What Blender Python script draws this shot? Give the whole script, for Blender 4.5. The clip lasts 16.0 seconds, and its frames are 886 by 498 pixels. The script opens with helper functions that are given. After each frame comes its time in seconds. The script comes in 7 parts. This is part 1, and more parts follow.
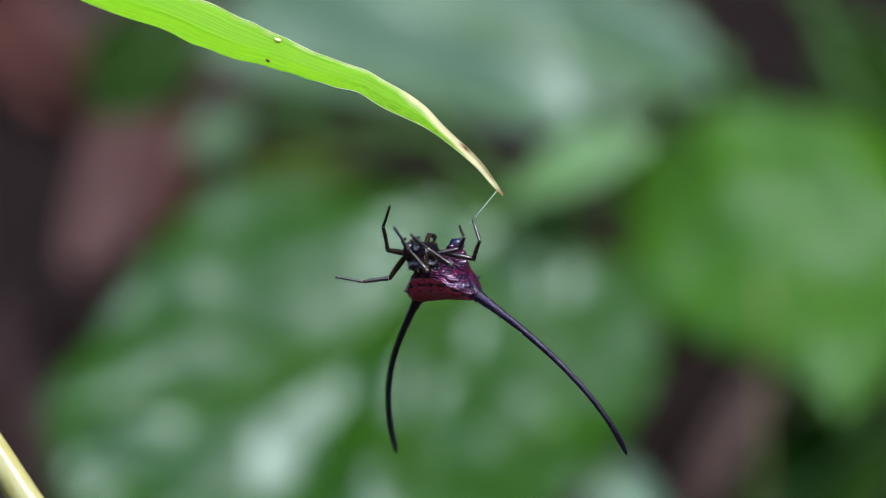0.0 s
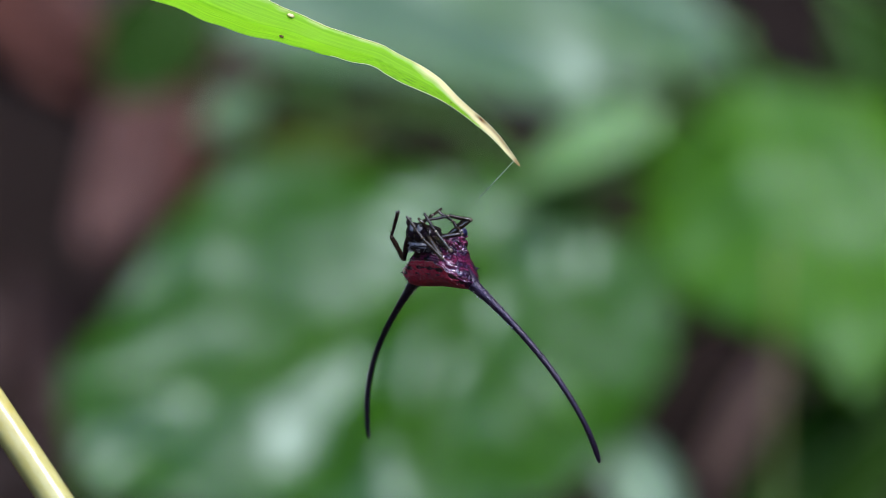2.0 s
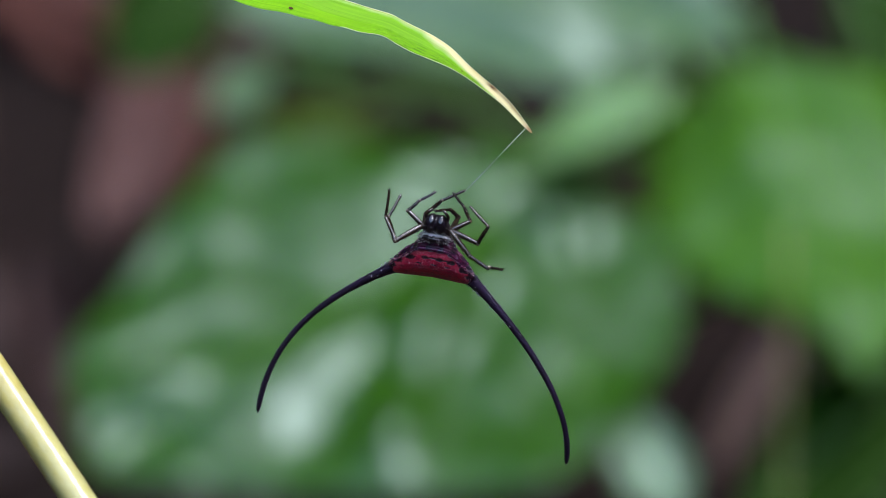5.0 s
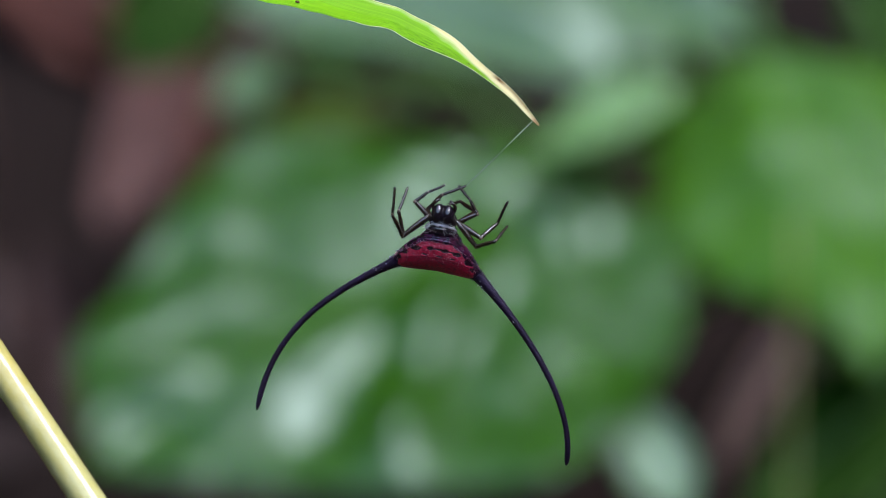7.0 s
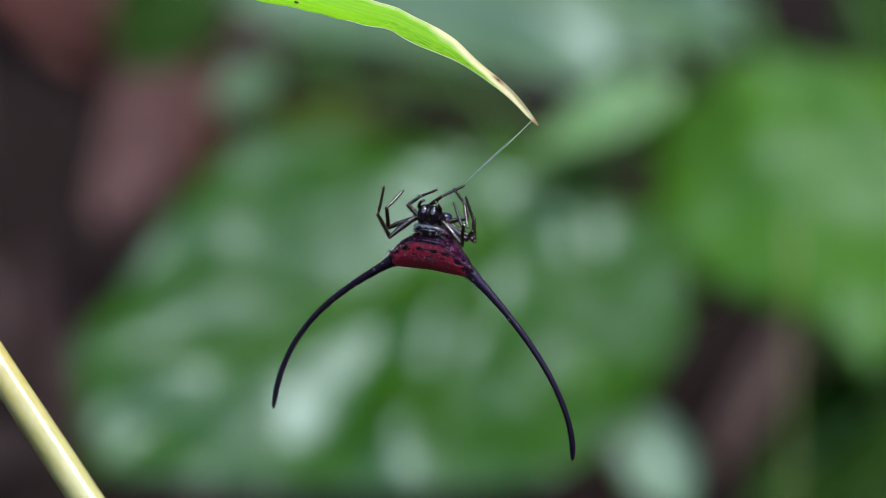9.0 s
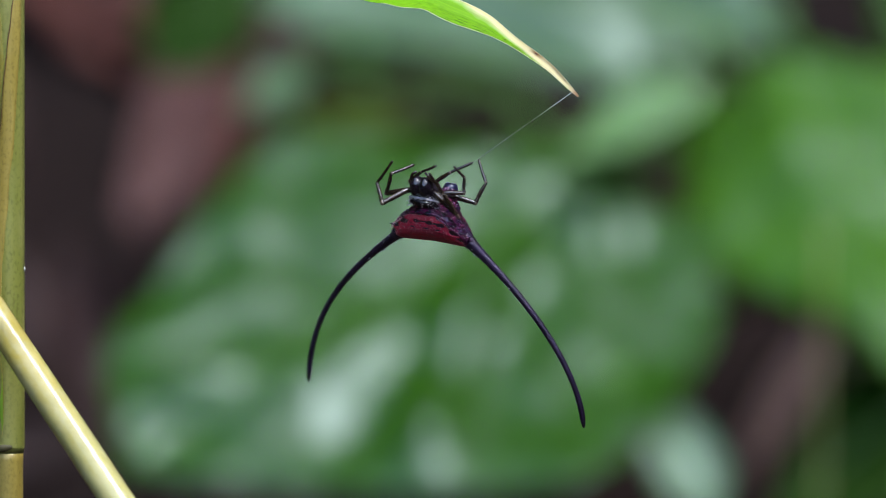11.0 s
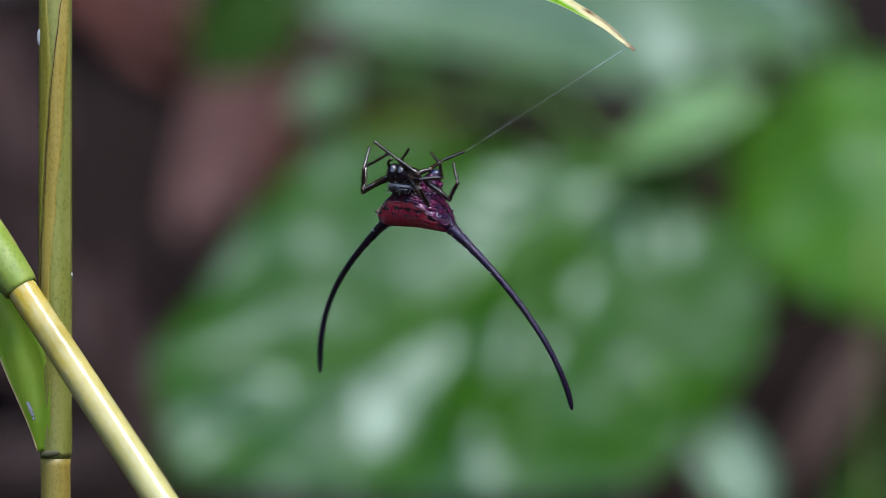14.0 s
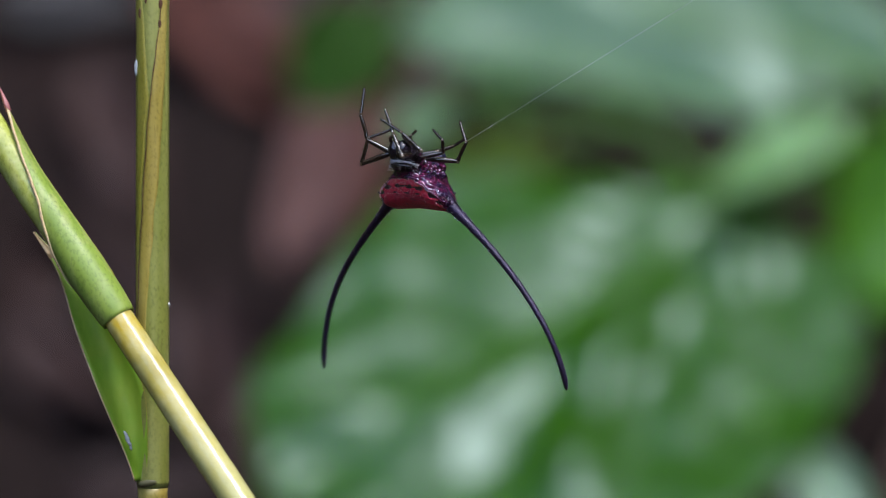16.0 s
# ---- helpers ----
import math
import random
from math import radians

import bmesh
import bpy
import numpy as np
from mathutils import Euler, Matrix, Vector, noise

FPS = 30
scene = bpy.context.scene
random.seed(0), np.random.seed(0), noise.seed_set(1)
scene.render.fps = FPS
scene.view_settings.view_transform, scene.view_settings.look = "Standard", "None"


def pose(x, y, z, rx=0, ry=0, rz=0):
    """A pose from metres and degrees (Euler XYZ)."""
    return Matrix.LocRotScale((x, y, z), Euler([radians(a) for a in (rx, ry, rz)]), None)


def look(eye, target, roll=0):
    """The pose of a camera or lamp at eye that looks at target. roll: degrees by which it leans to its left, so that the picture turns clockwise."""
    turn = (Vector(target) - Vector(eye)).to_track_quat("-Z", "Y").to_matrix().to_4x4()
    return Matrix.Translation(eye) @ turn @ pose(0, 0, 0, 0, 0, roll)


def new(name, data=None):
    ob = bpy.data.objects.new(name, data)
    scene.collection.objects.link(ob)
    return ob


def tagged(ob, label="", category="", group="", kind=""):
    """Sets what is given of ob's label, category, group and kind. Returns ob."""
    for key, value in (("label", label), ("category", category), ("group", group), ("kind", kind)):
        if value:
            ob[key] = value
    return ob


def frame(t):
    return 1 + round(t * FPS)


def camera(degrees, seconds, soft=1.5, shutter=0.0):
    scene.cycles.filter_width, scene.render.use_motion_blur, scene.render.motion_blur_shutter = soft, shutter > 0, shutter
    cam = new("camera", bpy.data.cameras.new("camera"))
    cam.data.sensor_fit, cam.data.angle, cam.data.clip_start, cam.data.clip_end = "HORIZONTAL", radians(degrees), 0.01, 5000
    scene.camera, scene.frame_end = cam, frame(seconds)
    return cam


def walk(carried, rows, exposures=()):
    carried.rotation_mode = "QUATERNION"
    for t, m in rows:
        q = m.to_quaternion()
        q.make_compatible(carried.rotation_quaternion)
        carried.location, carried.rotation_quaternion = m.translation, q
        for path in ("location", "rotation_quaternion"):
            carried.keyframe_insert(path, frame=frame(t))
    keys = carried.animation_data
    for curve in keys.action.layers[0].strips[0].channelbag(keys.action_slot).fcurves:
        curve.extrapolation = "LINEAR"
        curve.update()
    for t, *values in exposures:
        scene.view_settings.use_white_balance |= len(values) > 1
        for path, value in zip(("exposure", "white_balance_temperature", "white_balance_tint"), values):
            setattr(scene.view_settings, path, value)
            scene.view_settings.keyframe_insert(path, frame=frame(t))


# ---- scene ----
cam = camera(12.0, 16.0, soft=0.85, shutter=0.5)
# a macro lens: the subject is sharp, the undergrowth behind it melts away
cam.data.dof.use_dof = True
cam.data.dof.focus_distance = 0.462
cam.data.dof.aperture_fstop = 15.5
walk(cam, [
    (0, pose(0, 0, 0.45, 90.664, 0, -0.399)), (0.5, pose(0, 0, 0.45, 90.511, 0, -0.338)), (1, pose(0, 0, 0.45, 90.472, 0, -0.246)), (1.5, pose(0, 0, 0.45, 90.434, 0, -0.184)),
    (2, pose(0, 0, 0.45, 90.365, 0, -0.192)), (2.5, pose(0, 0, 0.45, 90.319, 0, -0.165)), (3, pose(0, 0, 0.45, 90.311, 0, -0.169)), (3.5, pose(0, 0, 0.45, 90.242, 0, -0.146)),
    (4, pose(0, 0, 0.45, 90.173, 0, -0.138)), (6.5, pose(0, 0, 0.45, 89.996, 0, 0.015)), (7, pose(0, 0, 0.45, 90.000, 0, 0.000)), (7.5, pose(0, 0, 0.45, 90.004, 0, -0.015)),
    (8, pose(0, 0, 0.45, 90.004, 0, -0.023)), (10.5, pose(0, 0, 0.45, 90.004, 0, 0.038)), (11, pose(0, 0, 0.45, 90.027, 0, 0.407)), (11.5, pose(0, 0, 0.45, 90.050, 0, 0.684)),
    (12, pose(0, 0, 0.45, 90.058, 0, 0.929)), (12.5, pose(0, 0, 0.45, 90.065, 0, 1.098)), (13, pose(0, 0, 0.45, 90.058, 0, 1.060)), (13.5, pose(0, 0, 0.45, 90.073, 0, 1.029)),
    (14, pose(0, 0, 0.45, 90.104, 0, 1.045)), (14.5, pose(0, 0, 0.45, 90.173, 0, 1.129)), (15, pose(0, 0, 0.45, 90.204, 0, 1.497)), (15.5, pose(0, 0, 0.45, 90.265, 0, 1.935)),
    (16, pose(0, 0, 0.45, 90.511, 0, 2.357)),
])

# ---- world and light: soft shade under an open patch of sky ----
world = bpy.data.worlds.new("sky")
scene.world = world
world.use_nodes = True
wn = world.node_tree
sky = wn.nodes.new("ShaderNodeTexSky")
sky.sky_type = "NISHITA"
sky.sun_disc = False
sky.sun_elevation, sky.sun_rotation = radians(60), radians(143)
sky.air_density, sky.dust_density = 1.0, 1.1
wn.nodes["Background"].inputs["Strength"].default_value = 0.15
wn.links.new(sky.outputs["Color"], wn.nodes["Background"].inputs["Color"])
sun = new("sun", bpy.data.lights.new("sun", "SUN"))
sun.data.energy, sun.data.angle, sun.data.color = 0.6, radians(10), (0.92, 0.965, 1.0)
sun.matrix_world = look((0.60, -0.80, 1.74), (0, 0, 0))
scene.view_settings.exposure = 2.0


# ---- materials ----
class Mat:
    """A node material with a few short ways to build it."""

    def __init__(self, name, rough=0.5, spec=0.5, metal=0.0, coat=0.0):
        self.m = bpy.data.materials.new(name)
        self.m.use_nodes = True
        self.n, self.l = self.m.node_tree.nodes, self.m.node_tree.links
        self.b = self.n["Principled BSDF"]
        self.b.inputs["Roughness"].default_value = rough
        self.b.inputs["Specular IOR Level"].default_value = spec
        self.b.inputs["Metallic"].default_value = metal
        self.b.inputs["Coat Weight"].default_value = coat
        self.b.inputs["Coat Roughness"].default_value = 0.12
        self.co = self.n.new("ShaderNodeTexCoord")

    def noise(self, scale, detail=4, squash=(1, 1, 1)):
        mp, nz = self.n.new("ShaderNodeMapping"), self.n.new("ShaderNodeTexNoise")
        mp.inputs["Scale"].default_value = squash
        nz.inputs["Scale"].default_value, nz.inputs["Detail"].default_value = scale, detail
        self.l.new(self.co.outputs["Object"], mp.inputs["Vector"])
        self.l.new(mp.outputs["Vector"], nz.inputs["Vector"])
        return nz.outputs["Fac"]

    def ramp(self, fac, stops):
        r = self.n.new("ShaderNodeValToRGB")
        e = r.color_ramp.elements
        while len(e) < len(stops):
            e.new(0.5)
        for el, (p, c) in zip(e, stops):
            el.position, el.color = p, (*c, 1)
        self.l.new(fac, r.inputs["Fac"])
        return r.outputs["Color"]

    def mix(self, fac, a, b, how="MIX"):
        x = self.n.new("ShaderNodeMix")
        x.data_type, x.blend_type = "RGBA", how
        for sock, v in ((x.inputs[0], fac), (x.inputs[6], a), (x.inputs[7], b)):
            if isinstance(v, (int, float)):
                sock.default_value = v
            elif isinstance(v, tuple):
                sock.default_value = (*v, 1)
            else:
                self.l.new(v, sock)
        return x.outputs[2]

    def math(self, op, a, b=0.0):
        x = self.n.new("ShaderNodeMath")
        x.operation = op
        for sock, v in zip(x.inputs, (a, b)):
            if isinstance(v, (int, float)):
                sock.default_value = v
            else:
                self.l.new(v, sock)
        return x.outputs[0]

    def axis(self, which):
        s = self.n.new("ShaderNodeSeparateXYZ")
        self.l.new(self.co.outputs["Object"], s.inputs[0])
        return s.outputs[which]

    def colour(self, c):
        if isinstance(c, tuple):
            self.b.inputs["Base Color"].default_value = (*c, 1)
        else:
            self.l.new(c, self.b.inputs["Base Color"])
        return self

    def rough(self, fac, lo, hi):
        r = self.n.new("ShaderNodeMapRange")
        r.inputs["To Min"].default_value, r.inputs["To Max"].default_value = lo, hi
        self.l.new(fac, r.inputs["Value"])
        self.l.new(r.outputs[0], self.b.inputs["Roughness"])
        return self

    def bump(self, fac, strength, metres):
        b = self.n.new("ShaderNodeBump")
        b.inputs["Strength"].default_value, b.inputs["Distance"].default_value = strength, metres
        self.l.new(fac, b.inputs["Height"])
        self.l.new(b.outputs[0], self.b.inputs["Normal"])
        return self

    def thin(self, colour, share):
        """Light shines through, as through a leaf."""
        t, x = self.n.new("ShaderNodeBsdfTranslucent"), self.n.new("ShaderNodeMixShader")
        x.inputs[0].default_value = share
        if isinstance(colour, tuple):
            t.inputs["Color"].default_value = (*colour, 1)
        else:
            self.l.new(colour, t.inputs["Color"])
        self.l.new(self.b.outputs[0], x.inputs[1])
        self.l.new(t.outputs[0], x.inputs[2])
        self.l.new(x.outputs[0], self.n["Material Output"].inputs["Surface"])
        return self


def leaf_mat(name, dark, light, rough, spec, glow, share):
    m = Mat(name, rough, spec)
    m.b.inputs["Specular Tint"].default_value = (0.76, 0.92, 0.95, 1)  # the sky's cool colour, put into the leaf's reflections
    c = m.mix(m.noise(60, 3), dark, light)
    c = m.mix(m.ramp(m.noise(420, 4), [(0.35, (0, 0, 0)), (0.7, (0.35, 0.35, 0.35))]), c, light)
    m.colour(c).rough(m.noise(150, 3), rough * 0.8, rough * 1.25)
    m.bump(m.noise(700, 4), 0.25, 0.0004)
    return m.thin(glow, share).m


GLOSSY_LEAF = leaf_mat("glossy leaf", (0.014, 0.061, 0.0010), (0.030, 0.099, 0.0022), 0.27, 0.41, (0.07, 0.24, 0.004), 0.16)
BRIGHT_LEAF = leaf_mat("bright leaf", (0.040, 0.138, 0.003), (0.072, 0.200, 0.007), 0.36, 0.30, (0.13, 0.36, 0.006), 0.3)
PALE_LEAF = leaf_mat("greyish leaf", (0.050, 0.108, 0.038), (0.092, 0.168, 0.070), 0.34, 0.52, (0.06, 0.17, 0.04), 0.12)
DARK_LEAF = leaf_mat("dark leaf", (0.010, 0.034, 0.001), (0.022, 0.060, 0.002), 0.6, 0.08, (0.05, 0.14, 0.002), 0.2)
YOUNG_LEAF = leaf_mat("young leaf", (0.085, 0.21, 0.036), (0.13, 0.28, 0.062), 0.36, 0.5, (0.14, 0.36, 0.05), 0.2)
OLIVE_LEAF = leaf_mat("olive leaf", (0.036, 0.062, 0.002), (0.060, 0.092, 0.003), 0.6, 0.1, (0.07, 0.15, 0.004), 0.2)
VEIN = Mat("leaf vein", 0.45).colour((0.10, 0.22, 0.05)).m

m = Mat("dry straw", 0.5, 0.4)
DRY_STRAW = m.colour(m.mix(m.noise(400, 4, (1, 1, 0.1)), (0.26, 0.27, 0.09), (0.38, 0.38, 0.15))).m

m = Mat("dead leaf", 0.7, 0.3)
info = m.n.new("ShaderNodeObjectInfo")
c = m.mix(info.outputs["Random"], (0.018, 0.007, 0.005), (0.060, 0.022, 0.016))
DEAD_LEAF = m.colour(m.mix(m.noise(90, 5), c, (0.025, 0.014, 0.013))).bump(m.noise(300, 5), 0.5, 0.001).m

m = Mat("dry dead leaf", 0.75, 0.3)
DRY_LEAF = m.colour(m.mix(m.noise(80, 5), (0.19, 0.125, 0.105), (0.12, 0.075, 0.064))).bump(m.noise(300, 5), 0.5, 0.001).m
m = Mat("red dead leaf", 0.75, 0.3)
RED_LEAF = m.colour(m.mix(m.noise(80, 5), (0.110, 0.033, 0.022), (0.065, 0.020, 0.014))).bump(m.noise(300, 5), 0.5, 0.001).m

m = Mat("pinkish dead leaf", 0.75, 0.3)
PINK_LEAF = m.colour(m.mix(m.noise(80, 5), (0.165, 0.083, 0.073), (0.105, 0.050, 0.043))).bump(m.noise(300, 5), 0.5, 0.001).m

m = Mat("weathered dead leaf", 0.6, 0.4)
GREY_LEAF = m.colour(m.mix(m.noise(80, 5), (0.045, 0.040, 0.039), (0.028, 0.023, 0.022))).bump(m.noise(300, 5), 0.5, 0.001).m

m = Mat("forest soil", 0.9, 0.2)
c = m.ramp(m.noise(9, 6), [(0.3, (0.0046, 0.0022, 0.0017)), (0.55, (0.013, 0.0054, 0.0042)), (0.75, (0.032, 0.013, 0.0100))])
SOIL = m.colour(m.mix(m.noise(140, 4), c, (0.014, 0.008, 0.006))).bump(m.noise(60, 8), 0.9, 0.01).m

# for the unseen wall that is added to shape the sky light
m = Mat("unseen forest shade", 0.8, 0.2)
c = m.ramp(m.noise(5, 7), [(0.35, (0.006, 0.014, 0.005)), (0.55, (0.02, 0.05, 0.012)), (0.75, (0.045, 0.10, 0.022))])
FOREST_SHADE = m.colour(c).bump(m.noise(7, 8), 1.0, 0.1).m

m = Mat("grass blade", 0.5, 0.2)
# u runs from the tip to the root, v from the upper margin to the lower one
uv = m.n.new("ShaderNodeSeparateXYZ")
m.l.new(m.co.outputs["UV"], uv.inputs[0])
stretch, strands = m.n.new("ShaderNodeMapping"), m.n.new("ShaderNodeTexNoise")
stretch.inputs["Scale"].default_value = (5, 26, 1)
strands.inputs["Scale"].default_value, strands.inputs["Detail"].default_value = 1.0, 4
m.l.new(m.co.outputs["UV"], stretch.inputs["Vector"])
m.l.new(stretch.outputs["Vector"], strands.inputs["Vector"])
fibre = m.ramp(strands.outputs["Fac"], [(0.32, (0, 0, 0)), (0.62, (1, 1, 1))])
green = m.mix(fibre, (0.22, 0.53, 0.006), (0.31, 0.65, 0.012))
straw = m.mix(fibre, (0.95, 0.78, 0.34), (0.98, 0.91, 0.58))
reach = m.ramp(uv.outputs[0], [(0.0, (1, 1, 1)), (0.13, (1, 1, 1)), (0.18, (0.56, 0.56, 0.56)), (0.24, (0.28, 0.28, 0.28)), (0.30, (0.10, 0.10, 0.10)), (0.40, (0.03, 0.03, 0.03)), (0.50, (-0.1, -0.1, -0.1))])
dry = m.math("SUBTRACT", m.math("ADD", reach, m.math("MULTIPLY", m.math("SUBTRACT", m.noise(330, 4), 0.5), 0.30)), uv.outputs[1])
dry = m.math("ADD", m.math("MULTIPLY", dry, 4.0), 0.4)
m.n[dry.node.name].use_clamp = True
cc = m.mix(dry, green, straw)
rust = m.math("MULTIPLY", m.math("SUBTRACT", 0.065, m.math("ADD", uv.outputs[0], m.math("MULTIPLY", m.math("SUBTRACT", m.noise(1500, 3), 0.5), 0.05))), 30)
m.n[rust.node.name].use_clamp = True
cc = m.mix(rust, cc, m.mix(m.noise(2600, 3), (0.34, 0.13, 0.05), (0.78, 0.52, 0.32)))
m.colour(cc).bump(fibre, 0.5, 0.00006)
# a brown scorched streak along the upper margin of the tip, and short dark vein marks behind it
streak = m.ramp(uv.outputs[0], [(0.05, (0, 0, 0)), (0.08, (0.5, 0.5, 0.5)), (0.115, (0.6, 0.6, 0.6)), (0.14, (0.4, 0.4, 0.4)), (0.155, (1, 1, 1)), (0.17, (0, 0, 0))])
near_edge = m.math("MULTIPLY", m.math("SUBTRACT", 0.36, m.math("ADD", uv.outputs[1], m.math("MULTIPLY", m.math("SUBTRACT", m.noise(2100, 3), 0.5), 0.25))), 6)
m.n[near_edge.node.name].use_clamp = True
cc = m.mix(m.math("MULTIPLY", streak, near_edge), cc, (0.26, 0.09, 0.015))
dash_map, dash_noise = m.n.new("ShaderNodeMapping"), m.n.new("ShaderNodeTexNoise")
dash_map.inputs["Scale"].default_value = (42, 34, 1)
dash_noise.inputs["Scale"].default_value, dash_noise.inputs["Detail"].default_value = 1.0, 3
m.l.new(m.co.outputs["UV"], dash_map.inputs["Vector"])
m.l.new(dash_map.outputs["Vector"], dash_noise.inputs["Vector"])
dash = m.ramp(dash_noise.outputs["Fac"], [(0.50, (0, 0, 0)), (0.60, (0.9, 0.9, 0.9))])
where = m.ramp(uv.outputs[0], [(0.13, (0, 0, 0)), (0.19, (1, 1, 1)), (0.30, (0.8, 0.8, 0.8)), (0.42, (0.1, 0.1, 0.1))])
low = m.math("MULTIPLY", m.math("SUBTRACT", uv.outputs[1], 0.40), 4)
m.n[low.node.name].use_clamp = True
cc = m.mix(m.math("MULTIPLY", m.math("MULTIPLY", dash, where), low), cc, (0.05, 0.20, 0.006))
m.colour(cc)
BLADE_MAT = m.thin(m.mix(0.12, cc, (0.6, 0.9, 0.03)), 0.4).m
STRAW_EDGE = Mat("dry blade margin", 0.5).colour((0.93, 0.90, 0.56)).m
RUST_SPOT = Mat("rust spot", 0.6).colour((0.09, 0.03, 0.010)).m
PALE_SPOT = Mat("pale scar", 0.5).colour((0.95, 0.72, 0.40)).m


def cane_mat(name, stops, rough, stretch=0.05):
    m = Mat(name, rough, 0.5)
    long = m.noise(900, 4, (1, 1, stretch))
    c = m.mix(m.noise(90, 3, (1, 1, 0.4)), m.ramp(long, stops), stops[1][1])
    speck = m.ramp(m.noise(3200, 3, (1, 1, 0.6)), [(0.50, (0, 0, 0)), (0.68, (0.40, 0.40, 0.40))])
    c = m.mix(speck, c, tuple(0.45 * v for v in stops[0][1]))
    c = m.mix(m.ramp(m.noise(210, 4, (1, 1, 0.5)), [(0.5, (0, 0, 0)), (0.72, (0.5, 0.5, 0.5))]), c, stops[2][1])
    m.colour(c).rough(m.noise(600, 3), rough * 0.7, rough * 1.4).bump(long, 0.3, 0.00008)
    return m.m


CULM = cane_mat("green culm", [(0.3, (0.15, 0.17, 0.022)), (0.5, (0.24, 0.245, 0.05)), (0.7, (0.36, 0.35, 0.11))], 0.34)
SHEATH_EDGE = cane_mat("yellowed sheath edge", [(0.3, (0.25, 0.18, 0.025)), (0.5, (0.36, 0.265, 0.05)), (0.7, (0.50, 0.39, 0.11))], 0.38)
OLIVE_EDGE = cane_mat("olive sheath edge", [(0.3, (0.20, 0.17, 0.02)), (0.5, (0.27, 0.23, 0.03)), (0.7, (0.36, 0.32, 0.07))], 0.38)
m = Mat("yellow cane", 0.2, 0.35, coat=0.7)
age = m.math("MULTIPLY", m.math("SUBTRACT", 0.4465, m.axis(2)), 55)
m.n[age.node.name].use_clamp = True
c = m.mix(age, (0.54, 0.37, 0.03), (0.56, 0.50, 0.17))
c = m.mix(m.ramp(m.noise(500, 4), [(0.35, (0, 0, 0)), (0.75, (0.5, 0.5, 0.5))]), c, (0.64, 0.60, 0.32))
c = m.mix(m.ramp(m.noise(160, 4), [(0.45, (0, 0, 0)), (0.7, (0.45, 0.45, 0.45))]), c, (0.30, 0.26, 0.06))
YELLOW_CANE = m.colour(c).rough(m.noise(900, 3), 0.12, 0.26).bump(m.noise(650, 4), 0.55, 0.00022).m
GREEN_SHEATH = cane_mat("green sheath", [(0.3, (0.34, 0.38, 0.05)), (0.5, (0.44, 0.46, 0.09)), (0.7, (0.56, 0.55, 0.20))], 0.16, 1.0)
LOBE = cane_mat("sheath lobe", [(0.3, (0.18, 0.27, 0.03)), (0.5, (0.26, 0.35, 0.05)), (0.7, (0.40, 0.42, 0.13))], 0.42, 0.2)
m = Mat("bract", 0.4, 0.5)
c = m.mix(m.noise(1300, 4, (1, 1, 0.10)), (0.13, 0.30, 0.010), (0.38, 0.55, 0.05))
c = m.mix(m.ramp(m.noise(260, 4), [(0.45, (0, 0, 0)), (0.75, (0.6, 0.6, 0.6))]), c, (0.44, 0.48, 0.06))
BRACT = m.colour(c).bump(m.noise(1300, 4, (1, 1, 0.10)), 0.4, 0.00008).thin((0.35, 0.62, 0.03), 0.4).m
NODE = Mat("dark node", 0.6).colour((0.10, 0.085, 0.03)).m
TAN_EDGE = cane_mat("tan sheath edge", [(0.3, (0.50, 0.33, 0.13)), (0.5, (0.66, 0.45, 0.22)), (0.7, (0.80, 0.62, 0.36))], 0.4)
PINK_TIP = Mat("pink dry tip", 0.5).colour((0.45, 0.16, 0.15)).m
m = Mat("dried droplet", 0.06, 0.9, coat=1.0)
DRIED_SAP = m.colour(m.mix(m.noise(3500, 3), (0.28, 0.29, 0.26), (0.74, 0.74, 0.74))).bump(m.noise(4500, 3), 0.9, 0.00012).m

# the spider
m = Mat("red cuticle", 0.38, 0.5, coat=0.25)
c = m.mix(m.noise(1500, 4), (0.66, 0.010, 0.050), (0.92, 0.036, 0.118))
c = m.mix(m.ramp(m.noise(2600, 5), [(0.5, (0, 0, 0)), (0.7, (0.55, 0.55, 0.55))]), c, (0.07, 0.004, 0.014))
c = m.mix(m.ramp(m.noise(650, 4), [(0.50, (0, 0, 0)), (0.68, (0.35, 0.35, 0.35))]), c, (0.10, 0.004, 0.016))
m.b.inputs["Sheen Weight"].default_value, m.b.inputs["Sheen Roughness"].default_value = 0.35, 0.35
m.b.inputs["Sheen Tint"].default_value = (1.0, 0.45, 0.58, 1)
RED = m.colour(c).bump(m.noise(5200, 4), 0.5, 0.0001).m
# the rim's pinkish highlight, painted as a paler red than the face
m = Mat("red rim painted lit", 0.20, 0.9, coat=0.8)
c = m.mix(m.noise(1800, 4), (0.72, 0.026, 0.085), (0.90, 0.11, 0.19))
LIT_RIM = m.colour(c).bump(m.noise(5200, 4), 0.5, 0.0001).m
m = Mat("purple cuticle", 0.10, 0.8, coat=0.5)
c = m.mix(m.ramp(m.noise(1300, 4), [(0.4, (0, 0, 0)), (0.62, (1, 1, 1))]), (0.018, 0.006, 0.028), (0.12, 0.009, 0.045))
m.b.inputs["Specular Tint"].default_value = (0.85, 0.72, 1.0, 1)
PURPLE = m.colour(c).bump(m.noise(2200, 4), 0.6, 0.0003).m
m = Mat("horn", 0.30, 0.6, metal=0.15)
c = m.mix(m.noise(900, 4), (0.005, 0.004, 0.005), (0.036, 0.018, 0.060))
m.b.inputs["Specular Tint"].default_value = (0.90, 0.82, 1.0, 1)
HORN = m.colour(c).bump(m.noise(5200, 3), 0.9, 0.00012).m
m = Mat("black shield", 0.08, 0.5, coat=0.4)
